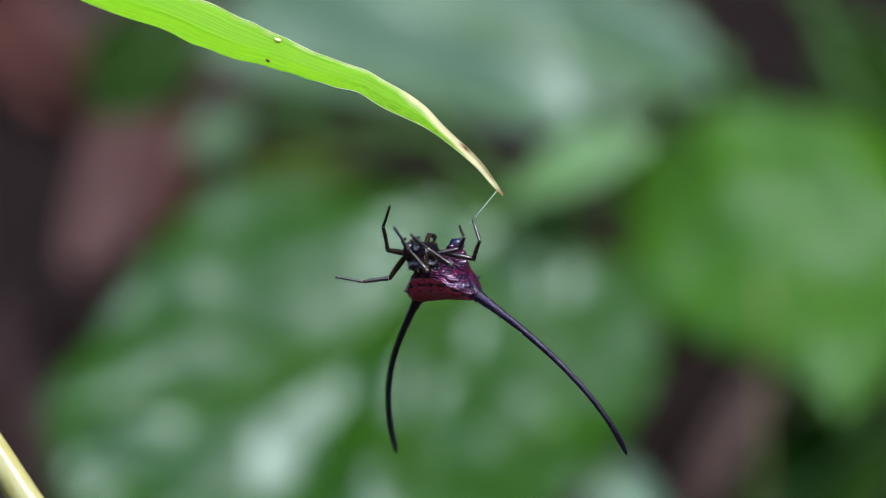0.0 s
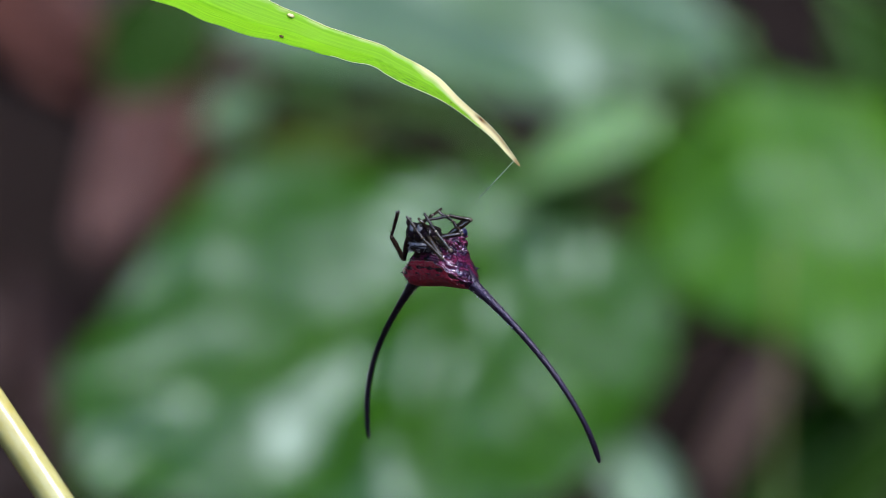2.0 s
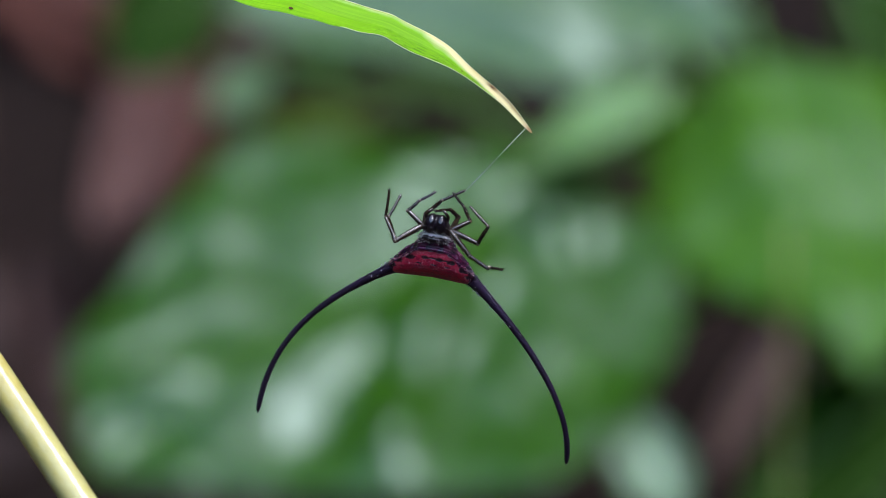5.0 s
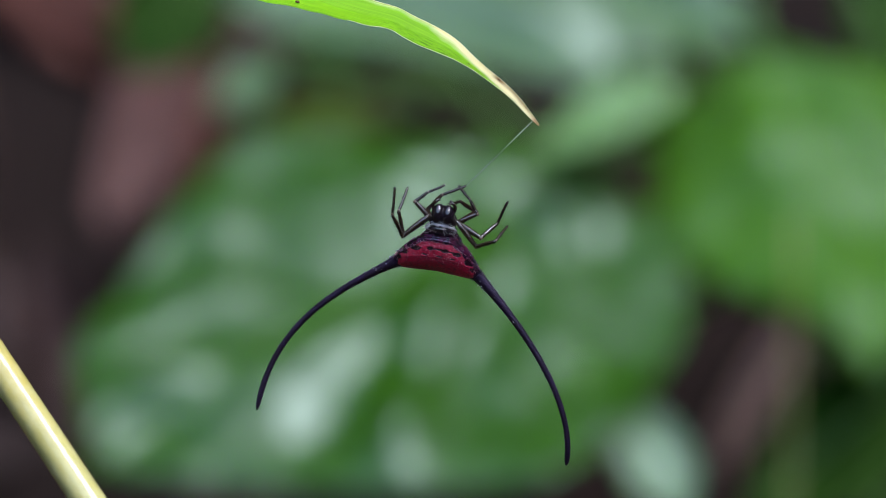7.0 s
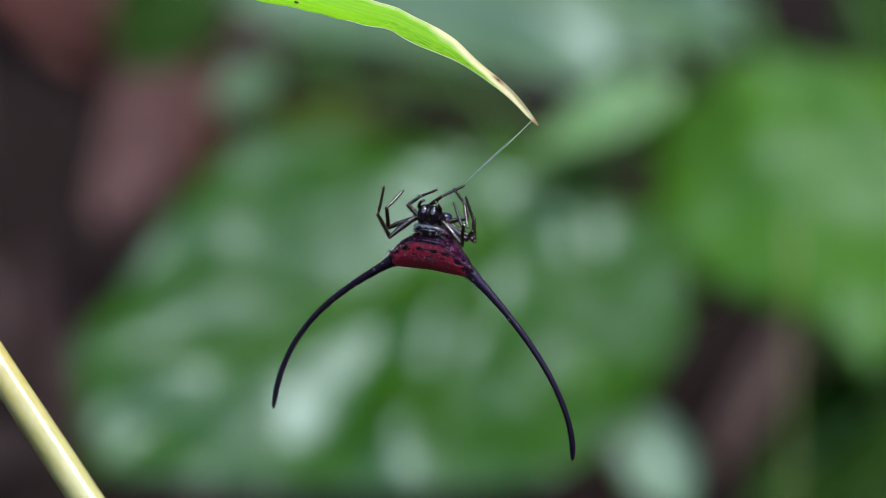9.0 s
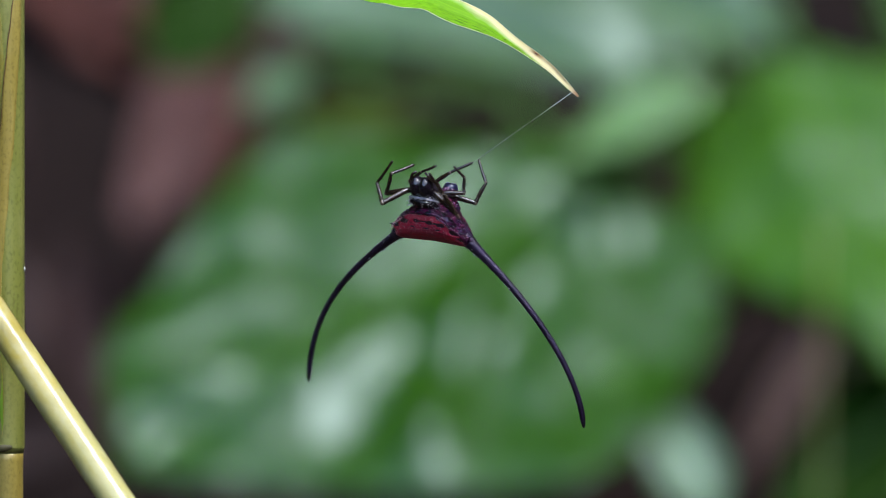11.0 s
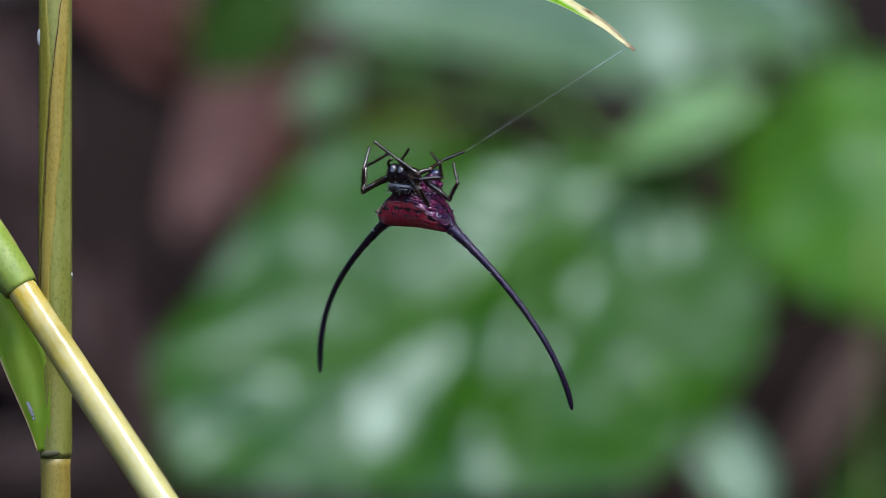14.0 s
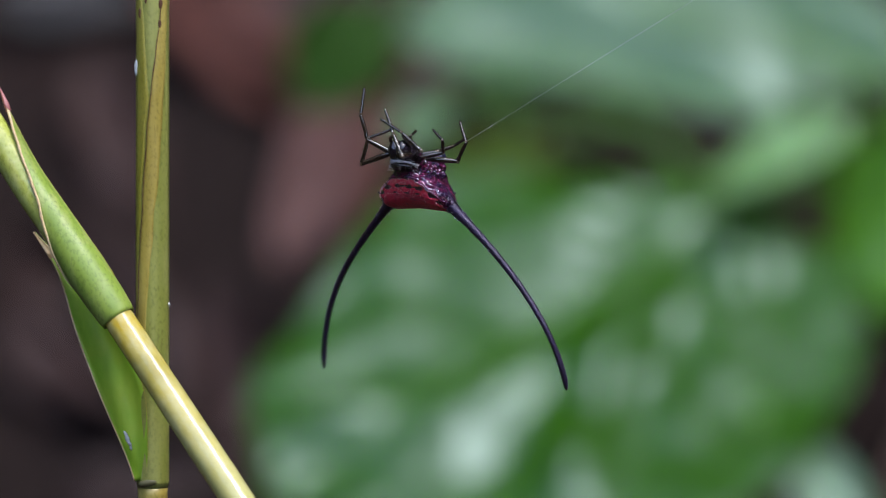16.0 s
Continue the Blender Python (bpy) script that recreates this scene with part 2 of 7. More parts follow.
SHIELD = m.colour(m.mix(m.noise(1800, 3), (0.004, 0.003, 0.005), (0.016, 0.010, 0.016))).bump(m.noise(3500, 3), 0.2, 0.00006).m
m = Mat("leg", 0.20, 0.6, coat=0.7)
c = m.mix(m.noise(1500, 4), (0.006, 0.004, 0.003), (0.052, 0.030, 0.016))
LEG = m.colour(c).bump(m.noise(9500, 3, (1, 1, 0.45)), 1.0, 0.00005).m
# joints lighter than the leg: their glints are put into the colour
JOINT = Mat("leg joint", 0.15, 0.8, coat=0.5).colour((0.13, 0.095, 0.068)).m
SPOT = Mat("black pit", 0.35, 0.6).colour((0.022, 0.006, 0.011)).m
PINK_HAIR = Mat("pink hair", 0.5).colour((0.75, 0.36, 0.43)).m
HAIR = Mat("white hair", 0.5).colour((0.42, 0.39, 0.41)).m
WHITE_HAIR = Mat("bright white hair", 0.5).colour((0.72, 0.69, 0.72)).m
BLUE_SHEEN = Mat("spinneret", 0.3, 0.5, coat=0.2).colour((0.014, 0.013, 0.050)).m
# moisture beads in a pale colour that carries the horns' white glints
DROP = Mat("dew bead", 0.05, 0.9, coat=1.0).colour((0.34, 0.33, 0.40)).m
m = Mat("silk", 0.3, 0.8)
m.b.inputs["Alpha"].default_value = 0.48
SILK_MAT = m.colour((0.7, 0.72, 0.75)).m
BRIGHT_SILK = Mat("thick silk", 0.3, 0.8).colour((0.85, 0.86, 0.88)).m


# ---- mesh helpers ----
def part(name, bm, material, parent=None, label="", smooth=True):
    """One mesh object, under a thing or under a part."""
    me = bpy.data.meshes.new(name)
    bm.normal_update()
    bm.to_mesh(me)
    bm.free()
    for mt in material if isinstance(material, (list, tuple)) else [material]:
        me.materials.append(mt)
    if smooth:
        for p in me.polygons:
            p.use_smooth = True
    ob = new(name, me)
    ob.parent = parent
    if label:
        tagged(ob, label)
    return ob


def frame_of(d, up=Vector((0, 0, 1))):
    d = d.normalized()
    if abs(d.dot(up)) > 0.95:
        up = Vector((1, 0, 0))
    s = d.cross(up).normalized()
    return s, s.cross(d)


def tube(bm, pts, radii, seg=12, flat=1.0, cap=True):
    """A swept tube through pts, with a radius for each."""
    pts = [Vector(p) for p in pts]
    rings, side = [], None
    for i, p in enumerate(pts):
        d = (pts[min(i + 1, len(pts) - 1)] - pts[max(i - 1, 0)]).normalized()
        if side is None:
            side = frame_of(d)[0]
        side = (side - d * side.dot(d)).normalized()
        up = side.cross(d)
        ring = []
        for k in range(seg):
            a = 2 * math.pi * k / seg
            ring.append(bm.verts.new(p + (side * math.cos(a) + up * math.sin(a) * flat) * radii[i]))
        rings.append(ring)
    for a, b in zip(rings, rings[1:]):
        for k in range(seg):
            bm.faces.new((a[k], a[(k + 1) % seg], b[(k + 1) % seg], b[k]))
    if cap:
        bm.faces.new(rings[0][::-1])
        bm.faces.new(rings[-1])
    return rings


def smooth_path(pts, n):
    """Catmull-Rom through pts, n steps for each stretch."""
    p = [Vector(q) for q in pts]
    p = [2 * p[0] - p[1], *p, 2 * p[-1] - p[-2]]
    out = []
    for i in range(1, len(p) - 2):
        a, b, c, d = p[i - 1:i + 3]
        for k in range(n):
            t = k / n
            out.append(0.5 * (2 * b + (c - a) * t + (2 * a - 5 * b + 4 * c - d) * t * t + (3 * b - a - 3 * c + d) * t ** 3))
    return out + [p[-2]]


def ball(bm, at, size, turn=None, seg=16, rings=10):
    m = Matrix.Translation(at) @ (turn or Matrix()) @ Matrix.Diagonal((*size, 1))
    return bmesh.ops.create_uvsphere(bm, u_segments=seg, v_segments=rings, radius=1, matrix=m)["verts"]


def spike(bm, at, way, length, r, seg=5):
    at, way = Vector(at), Vector(way).normalized()
    tube(bm, [at - way * r, at + way * length * 0.5, at + way * length], [r, r * 0.6, r * 0.08], seg)


# ---- the ground: a forest floor that rises to a bank behind the plants ----
def ground_height(x, y):
    s = min(1.0, max(0.0, (y - 0.78) / 0.90))
    bank = 1.05 * s * s * (3 - 2 * s)
    far = max(0.0, y - 1.68) * 0.10
    bumps = 0.035 * noise.noise(Vector((x * 3.1, y * 3.1, 0.3))) + 0.016 * noise.noise(Vector((x * 11, y * 11, 4.2)))
    near = 1.0 / (1.0 + (abs(x) + abs(y)) * 0.05)
    return bank + far + bumps * near


def ground_sheet():
    def steps(lo, hi, fine):
        a, x, d = [0.0], 0.0, fine
        while x < hi:
            x += d
            a.append(x)
            if x > 1.6:
                d *= 1.22
        b, x, d = [], 0.0, fine
        while x > lo:
            x -= d
            b.append(x)
            if x < -1.0:
                d *= 1.22
        return b[::-1] + a

    xs, ys = steps(-300, 300, 0.03), steps(-300, 300, 0.03)
    bm = bmesh.new()
    grid = [[bm.verts.new((x, y, ground_height(x, y))) for x in xs] for y in ys]
    for a, b in zip(grid, grid[1:]):
        for i in range(len(xs) - 1):
            bm.faces.new((a[i], a[i + 1], b[i + 1], b[i]))
    return tagged(part("ground", bm, SOIL), "dark brown forest soil rising to a low bank", "ground", kind="structure")


ground_sheet()


def unseen_forest_shade():
    """An unseen dark wall of forest, added to block sky light and darken reflections: its crowns lean over the far
    side, the sky behind the camera is open.
    """
    bm = bmesh.new()
    n, m, rows = 120, 56, []
    for j in range(m + 1):
        row = []
        for i in range(n):
            a = 2 * math.pi * i / n
            top = 4.2 + 2.8 * math.sin(a)  # lower behind the camera, to let the sky light in
            z = -0.6 + (top + 0.6) * j / m
            r = 3.6 - (0.26 + 0.24 * math.sin(a)) * max(0, z) + 0.5 * noise.noise(Vector((math.cos(a) * 4, math.sin(a) * 4, z * 1.6))) + 0.2 * noise.noise(Vector((math.cos(a) * 13, math.sin(a) * 13, z * 5)))
            row.append(bm.verts.new((r * math.cos(a), r * math.sin(a), z + (0.5 * noise.noise(Vector((a * 3, 2, 0))) if j == m else 0))))
        rows.append(row)
    for p, q in zip(rows, rows[1:]):
        for i in range(n):
            bm.faces.new((p[(i + 1) % n], p[i], q[i], q[(i + 1) % n]))
    return tagged(part("backdrop", bm, FOREST_SHADE), "unseen dark green wall, added to shade the plants and darken reflections", "undergrowth", kind="structure")


unseen_forest_shade()


# ---- leaves ----
def leaf_surface(bm, base, tip, half, face, veins=7, bulge=0.0, fold=0.1, droop=0.0, wave=0.0, widest=0.42, blunt=0.72, nu=64, nv=36, seed=0.0):
    """A leaf blade from base to tip: pillows between the side veins, a fold along the midrib. Returns the midrib's points and its facing way."""
    base, tip = Vector(base), Vector(tip)
    ax = tip - base
    length = ax.length
    ax.normalize()
    up = Vector(face)
    up = (up - ax * up.dot(ax)).normalized()
    side = ax.cross(up)
    k = math.log(0.5) / math.log(widest)
    rib, rows = [], []
    for i in range(nu + 1):
        u = i / nu
        w = half * max(0.004, math.sin(math.pi * u ** k)) ** blunt * (1 + 0.035 * noise.noise(Vector((u * 6, seed, 1))))
        row = []
        for j in range(nv + 1):
            v = 2 * j / nv - 1
            # side veins run forward from the midrib
            ph = (u - 0.22 * abs(v) ** 1.2) * veins
            pillow = abs(math.sin(math.pi * ph)) ** 0.8 * (1 - abs(v) ** 3) * min(1, abs(v) * 3.2 + 0.1)
            h = bulge * pillow * math.sin(math.pi * min(1, max(0, u))) ** 0.4
            h += fold * half * abs(v) ** 1.3 - droop * length * u * u
            h += wave * half * noise.noise(Vector((u * 3.2 + seed, v * 1.7, seed * 2)))
            p = base + ax * (length * u) + side * (w * v) + up * h
            row.append(bm.verts.new(p))
        rows.append(row)
        rib.append(base + ax * (length * u) + up * (-droop * length * u * u + wave * half * noise.noise(Vector((u * 3.2 + seed, 0, seed * 2)))))
    for a, b in zip(rows, rows[1:]):
        for j in range(nv):
            bm.faces.new((a[j], a[j + 1], b[j + 1], b[j]))
    return rib, up


def broad_leaf(parent, mat, base, tip, face, minus, plus, humps=(), lobe=0.0, curl=0.0, fold=0.0, droop=0.0, wave=0.0, quilt=0.0, rumple=0.0, veins=7, seed=0.0, nu=72, nv=56):
    """A leaf blade with a margin of its own on either side (half widths at even steps from base to tip), cordate by lobe,
    with long humps between its curved veins: along, across, half length, half width, turn, height."""
    base, tip = Vector(base), Vector(tip)
    ax = tip - base
    length = ax.length
    ax.normalize()
    up = Vector(face)
    up = (up - ax * up.dot(ax)).normalized()
    side = ax.cross(up)
    steps = len(minus) - 1
    edges = [[p.x for p in smooth_path([(w, 0, 0) for w in margin], nu // steps)] for margin in (minus, plus)]
    count = len(edges[0]) - 1
    bm = bmesh.new()
    rows, rib = [], []
    for i in range(count + 1):
        u = i / count
        row = []
        for j in range(nv + 1):
            v = 2 * j / nv - 1
            w = max(0.0004, edges[0 if v < 0 else 1][i]) * (1 + 0.03 * noise.noise(Vector((u * 7, seed, 1 if v < 0 else 4))))
            along = length * (u - lobe * abs(v) ** 1.4 * (1 - u) ** 2 * (1 if v < 0 else 0.45))
            across = w * v
            h = fold * abs(across) + curl * min(0.0, across) ** 2 - droop * length * u * u + wave * noise.noise(Vector((u * 3.0 + seed, v * 1.7, seed * 2)))
            ph = (u - 0.25 * abs(v) ** 1.2) * veins
            h += quilt * abs(math.sin(math.pi * ph)) ** 0.8 * (1 - abs(v) ** 3) * min(1, abs(v) * 3 + 0.1)
            h += rumple * noise.noise(Vector((along * 75, across * 75, seed)))
            for ha, hb, long, wide, turn, high in humps:
                c, s = math.cos(radians(turn)), math.sin(radians(turn))
                da, db = along - ha * length, across - hb
                h += high * math.exp(-((da * c + db * s) / long) ** 2 - ((db * c - da * s) / wide) ** 2)
            row.append(bm.verts.new(base + ax * along + side * across + up * h))
        rows.append(row)
        rib.append(row[nv // 2].co.copy())
    for a, b in zip(rows, rows[1:]):
        for j in range(nv):
            bm.faces.new((a[j], a[j + 1], b[j + 1], b[j]))
    ob = part("leaf", bm, mat, parent)
    md = ob.modifiers.new("thick", "SOLIDIFY")
    md.thickness, md.offset = 0.0003, 0
    bm = bmesh.new()
    pts = rib[::3]
    tube(bm, [p + up * 0.0003 for p in pts], [0.0011 * (1 - 0.8 * i / len(pts)) for i in range(len(pts))], 6)
    part("midrib", bm, VEIN, ob, "paler raised midrib")


def plant(label, root, leaves, stem_mat=VEIN, stem_r=0.0022):
    """A broad-leaved plant rooted in the bank: each leaf hangs on its own stalk."""
    x, y = root
    z = ground_height(x, y) - 0.01
    thing = tagged(new("broadleaf_plant"), label, "plant", "undergrowth plants")
    foot = Vector((x, y, z))
    for mat, base, tip, face, minus, plus, how in leaves:
        broad_leaf(thing, mat, base, tip, face, minus, plus, **how)
        b, t = Vector(base), Vector(tip)
        away = (b - t).normalized()
        mid = (foot + b) / 2 + away * 0.02 + Vector((0, 0.02, 0))
        bm = bmesh.new()
        path = smooth_path([foot, mid, b + away * 0.008, b + (t - b) * 0.02], 8)
        tube(bm, path, [stem_r * (1.25 - 0.55 * i / len(path)) for i in range(len(path))], 8)
        part("stalk", bm, stem_mat, thing)
    return thing


# the curved humps of the big leaf: along, across, half length, half width, turn, height
HUMPS = ((0.5, 0.035, 0.023, 0.0085, 25, 0.0008), (0.67, 0.024, 0.018, 0.0062, 11, 0.0018), (0.56, -0.009, 0.03, 0.0085, 2, 0.0036), (0.84, 0.011, 0.015, 0.0060, 14, 0.0034),
         (0.38, -0.016, 0.032, 0.0071, -26, 0.0059), (0.58, -0.036, 0.016, 0.0065, -24, 0.0045), (0.04, -0.008, 0.016, 0.0072, -24, 0.0041), (0.34, -0.038, 0.027, 0.0091, -27, 0.0018),
         (0.17, 0.020, 0.028, 0.0076, 25, 0.0017), (0.44, 0.025, 0.012, 0.0070, 13, 0.0006), (0.54, -0.024, 0.034, 0.013, -12, -0.0012))

plant("broad glossy quilted green leaf on a low shrub", (0.150, 1.20), [
    (GLOSSY_LEAF, (0.0291, 1.0046, 0.4690), (-0.0782, 0.9349, 0.4012), (0.08, -0.755, 0.65),
     (0.03, 0.0521, 0.0619, 0.0688, 0.0691, 0.0572, 0.0393, 0.0202, 0.0), (0.0028, 0.0205, 0.0385, 0.0532, 0.0509, 0.0429, 0.0355, 0.0273, 0.0),
     dict(humps=HUMPS, lobe=0.07, curl=1.4, wave=0.002, quilt=0.0006, rumple=0.0013, veins=9, seed=1.3)),
])
plant("bright green heart-shaped leaf and a paler young one above the bank", (0.130, 1.12), [
    (BRIGHT_LEAF, (0.0781, 1.0296, 0.4991), (0.0986, 0.9667, 0.4216), (-0.05, -0.78, 0.62),
     (0.006, 0.0329, 0.0364, 0.0382, 0.0348, 0.0305, 0.0234, 0.0146, 0.0), (0.006, 0.0275, 0.0330, 0.0354, 0.0341, 0.0272, 0.0153, 0.0059, 0.0),
     dict(fold=-0.16, droop=0.03, wave=0.004, quilt=0.0011, rumple=0.0010, veins=6, seed=2.1)),
    (YOUNG_LEAF, (0.0544, 0.9998, 0.4917), (0.0205, 0.9824, 0.4715), (0.05, -0.82, 0.57),
     (0.002, 0.0067, 0.0077, 0.0077, 0.0073, 0.0061, 0.0047, 0.0024, 0.0), (0.002, 0.0045, 0.0066, 0.0068, 0.0068, 0.0058, 0.0045, 0.0025, 0.0),
     dict(fold=0.1, droop=0.02, wave=0.001, seed=4.1)),
])
plant("greyish green broad leaves of a tall herb", (0.030, 1.21), [
    (PALE_LEAF, (0.0405, 1.0058, 0.4923), (-0.0537, 1.0174, 0.5128), (0.05, -0.81, 0.585),
     (0.004, 0.0064, 0.0074, 0.0072, 0.0074, 0.0079, 0.0083, 0.0074, 0.0), (0.009, 0.0267, 0.0327, 0.0348, 0.0336, 0.0324, 0.0276, 0.0227, 0.0),
     dict(humps=((0.35, 0.012, 0.035, 0.006, 8, 0.0016), (0.6, -0.006, 0.030, 0.005, -4, 0.0014), (0.6, 0.025, 0.030, 0.006, 14, 0.0016)), fold=0.06, wave=0.002, seed=5.2)),
    (PALE_LEAF, (-0.0035, 1.0918, 0.5394), (0.0813, 1.0710, 0.5047), (0.05, -0.80, 0.60),
     (0.002, 0.0062, 0.0116, 0.0159, 0.0197, 0.0183, 0.0169, 0.0107, 0.0), (0.002, 0.0123, 0.0214, 0.0247, 0.0261, 0.0242, 0.0222, 0.0118, 0.0),
     dict(humps=((0.5, 0.006, 0.030, 0.006, 8, 0.0014), (0.6, -0.010, 0.030, 0.005, -8, 0.0014)), fold=0.08, droop=0.03, wave=0.002, seed=6.2)),
    (PALE_LEAF, (-0.0428, 1.1247, 0.4984), (-0.0618, 1.1138, 0.4875), (0.0, -0.71, 0.71),
     (0.0, 0.0030, 0.0050, 0.0066, 0.0076, 0.0080, 0.0066, 0.0036, 0.0), (0.0, 0.0050, 0.0080, 0.0080, 0.0066, 0.0049, 0.0033, 0.0016, 0.0),
     dict(fold=0.1, wave=0.0008, seed=15.2)),
])
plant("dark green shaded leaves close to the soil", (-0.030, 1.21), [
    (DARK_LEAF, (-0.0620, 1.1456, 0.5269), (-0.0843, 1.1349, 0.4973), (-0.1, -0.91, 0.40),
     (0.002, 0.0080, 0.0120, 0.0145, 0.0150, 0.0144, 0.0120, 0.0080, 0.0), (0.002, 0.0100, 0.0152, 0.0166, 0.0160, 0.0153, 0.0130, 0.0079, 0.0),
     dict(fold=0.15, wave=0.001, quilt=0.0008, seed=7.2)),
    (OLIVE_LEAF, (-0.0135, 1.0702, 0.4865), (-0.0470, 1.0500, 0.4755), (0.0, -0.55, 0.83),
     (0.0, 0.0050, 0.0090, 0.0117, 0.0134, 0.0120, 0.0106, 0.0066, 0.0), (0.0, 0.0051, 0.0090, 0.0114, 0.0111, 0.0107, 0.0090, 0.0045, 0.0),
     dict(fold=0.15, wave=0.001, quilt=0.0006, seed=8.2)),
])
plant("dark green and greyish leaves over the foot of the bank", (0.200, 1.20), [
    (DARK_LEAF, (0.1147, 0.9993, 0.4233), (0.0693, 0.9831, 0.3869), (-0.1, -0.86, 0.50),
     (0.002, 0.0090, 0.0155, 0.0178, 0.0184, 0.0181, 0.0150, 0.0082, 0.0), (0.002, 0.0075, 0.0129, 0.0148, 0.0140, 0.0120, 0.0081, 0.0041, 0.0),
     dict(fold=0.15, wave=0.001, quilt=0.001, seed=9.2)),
    (PALE_LEAF, (0.0382, 0.9625, 0.4179), (0.0544, 0.9414, 0.3883), (0.05, -0.80, 0.60),
     (0.002, 0.0036, 0.0072, 0.0088, 0.0091, 0.0095, 0.0077, 0.0039, 0.0), (0.002, 0.003, 0.006, 0.007, 0.0076, 0.0082, 0.0063, 0.0032, 0.0),
     dict(fold=0.12, wave=0.0008, seed=3.2)),
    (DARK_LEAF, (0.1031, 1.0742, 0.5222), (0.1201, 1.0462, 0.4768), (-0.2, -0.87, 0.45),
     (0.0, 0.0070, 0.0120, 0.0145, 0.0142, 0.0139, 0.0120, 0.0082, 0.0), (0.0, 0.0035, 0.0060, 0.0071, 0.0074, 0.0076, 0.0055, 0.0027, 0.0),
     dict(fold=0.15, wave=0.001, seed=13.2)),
])


def straw_stem(x, y, top, lean):
    """A slender dry grass straw, jointed, rising out of the litter."""
    foot = ground_height(x, y) - 0.01
    height = top - foot
    pts = smooth_path([(x + lean * (1 - k) ** 1.6, y, foot + height * k) for k in (0, 0.25, 0.5, 0.75, 1)], 6)
    thing = tagged(new("straw_stem"), "slender pale dry straw standing before the undergrowth", "straw")
    bm = bmesh.new()
    tube(bm, pts, [0.0006 - 0.0002 * i / len(pts) for i in range(len(pts))], 8)
    part("stem", bm, DRY_STRAW, thing)
    for k in (6, 13, 19):
        bm = bmesh.new()
        tube(bm, [pts[k] - Vector((0, 0, 0.0012)), pts[k], pts[k] + Vector((0, 0, 0.0012))], [0.0005, 0.0008, 0.0005], 8)
        part("joint", bm, DRY_STRAW, thing)


straw_stem(0.0765, 0.92, 0.4560, -0.004)


def dead_leaf(x, y, length, half, turn, tilt, seed, mat=DEAD_LEAF):
    bm = bmesh.new()
    rib, up = leaf_surface(bm, (-length / 2, 0, 0), (length / 2, 0, 0), half, (0, 0, 1), veins=8, bulge=0.0012, fold=0.35, droop=0.12, wave=0.5, nu=24, nv=12, seed=seed)
    ob = part("dead_leaf", bm, mat)
    ob.modifiers.new("thick", "SOLIDIFY").thickness = 0.0004
    bm = bmesh.new()
    tube(bm, [p + up * 0.0003 for p in rib[::3]], [0.0010 - 0.00008 * i for i in range(len(rib[::3]))], 5)
    part("midrib", bm, DEAD_LEAF, ob)
    slope = math.degrees(math.atan2(ground_height(x, y + 0.03) - ground_height(x, y - 0.03), 0.06))
    ob.matrix_world = pose(x, y, ground_height(x, y) + 0.008, slope + tilt, 0, 0) @ pose(0, 0, 0, 0, 0, turn)
    return tagged(ob, "curled reddish brown dead leaf on the soil", "dead leaf", "leaf litter")


rng = random.Random(5)
for x, y, length, half, turn, mat in ((-0.112, 1.222, 0.070, 0.0150, -50, RED_LEAF), (-0.086, 1.199, 0.078, 0.0115, -105, PINK_LEAF), (-0.072, 1.203, 0.050, 0.0090, -100, RED_LEAF), (-0.106, 1.166, 0.073, 0.0078, -76, DEAD_LEAF),
                                      (-0.142, 1.204, 0.064, 0.0113, -71, DEAD_LEAF), (-0.158, 1.234, 0.050, 0.0120, 6, GREY_LEAF), (-0.049, 1.148, 0.066, 0.0060, -1, DEAD_LEAF),
                                      (0.084, 1.161, 0.067, 0.0054, -120, DRY_LEAF), (-0.150, 1.165, 0.060, 0.012, -40, DEAD_LEAF), (-0.128, 1.150, 0.055, 0.011, 20, DEAD_LEAF)):
    dead_leaf(x, y, length, half, turn, rng.uniform(-4, 4), rng.uniform(0, 50), mat)
for _ in range(60):
    dead_leaf(rng.uniform(-0.5, 0.5), rng.uniform(0.95, 1.9), rng.uniform(0.06, 0.13), rng.uniform(0.012, 0.026), rng.uniform(0, 360), rng.uniform(-12, 12), rng.uniform(0, 90))


# ---- the bamboo-like grass at the side ----
culm = tagged(new("grass_culm"), "upright yellow-green grass culm wrapped in its leaf sheath", "grass stem")
culm.location = (-0.0513, 0.4650, 0.0)
foot = ground_height(-0.0513, 0.465)
NODE_Z = 0.4281  # the joint with the lower bract


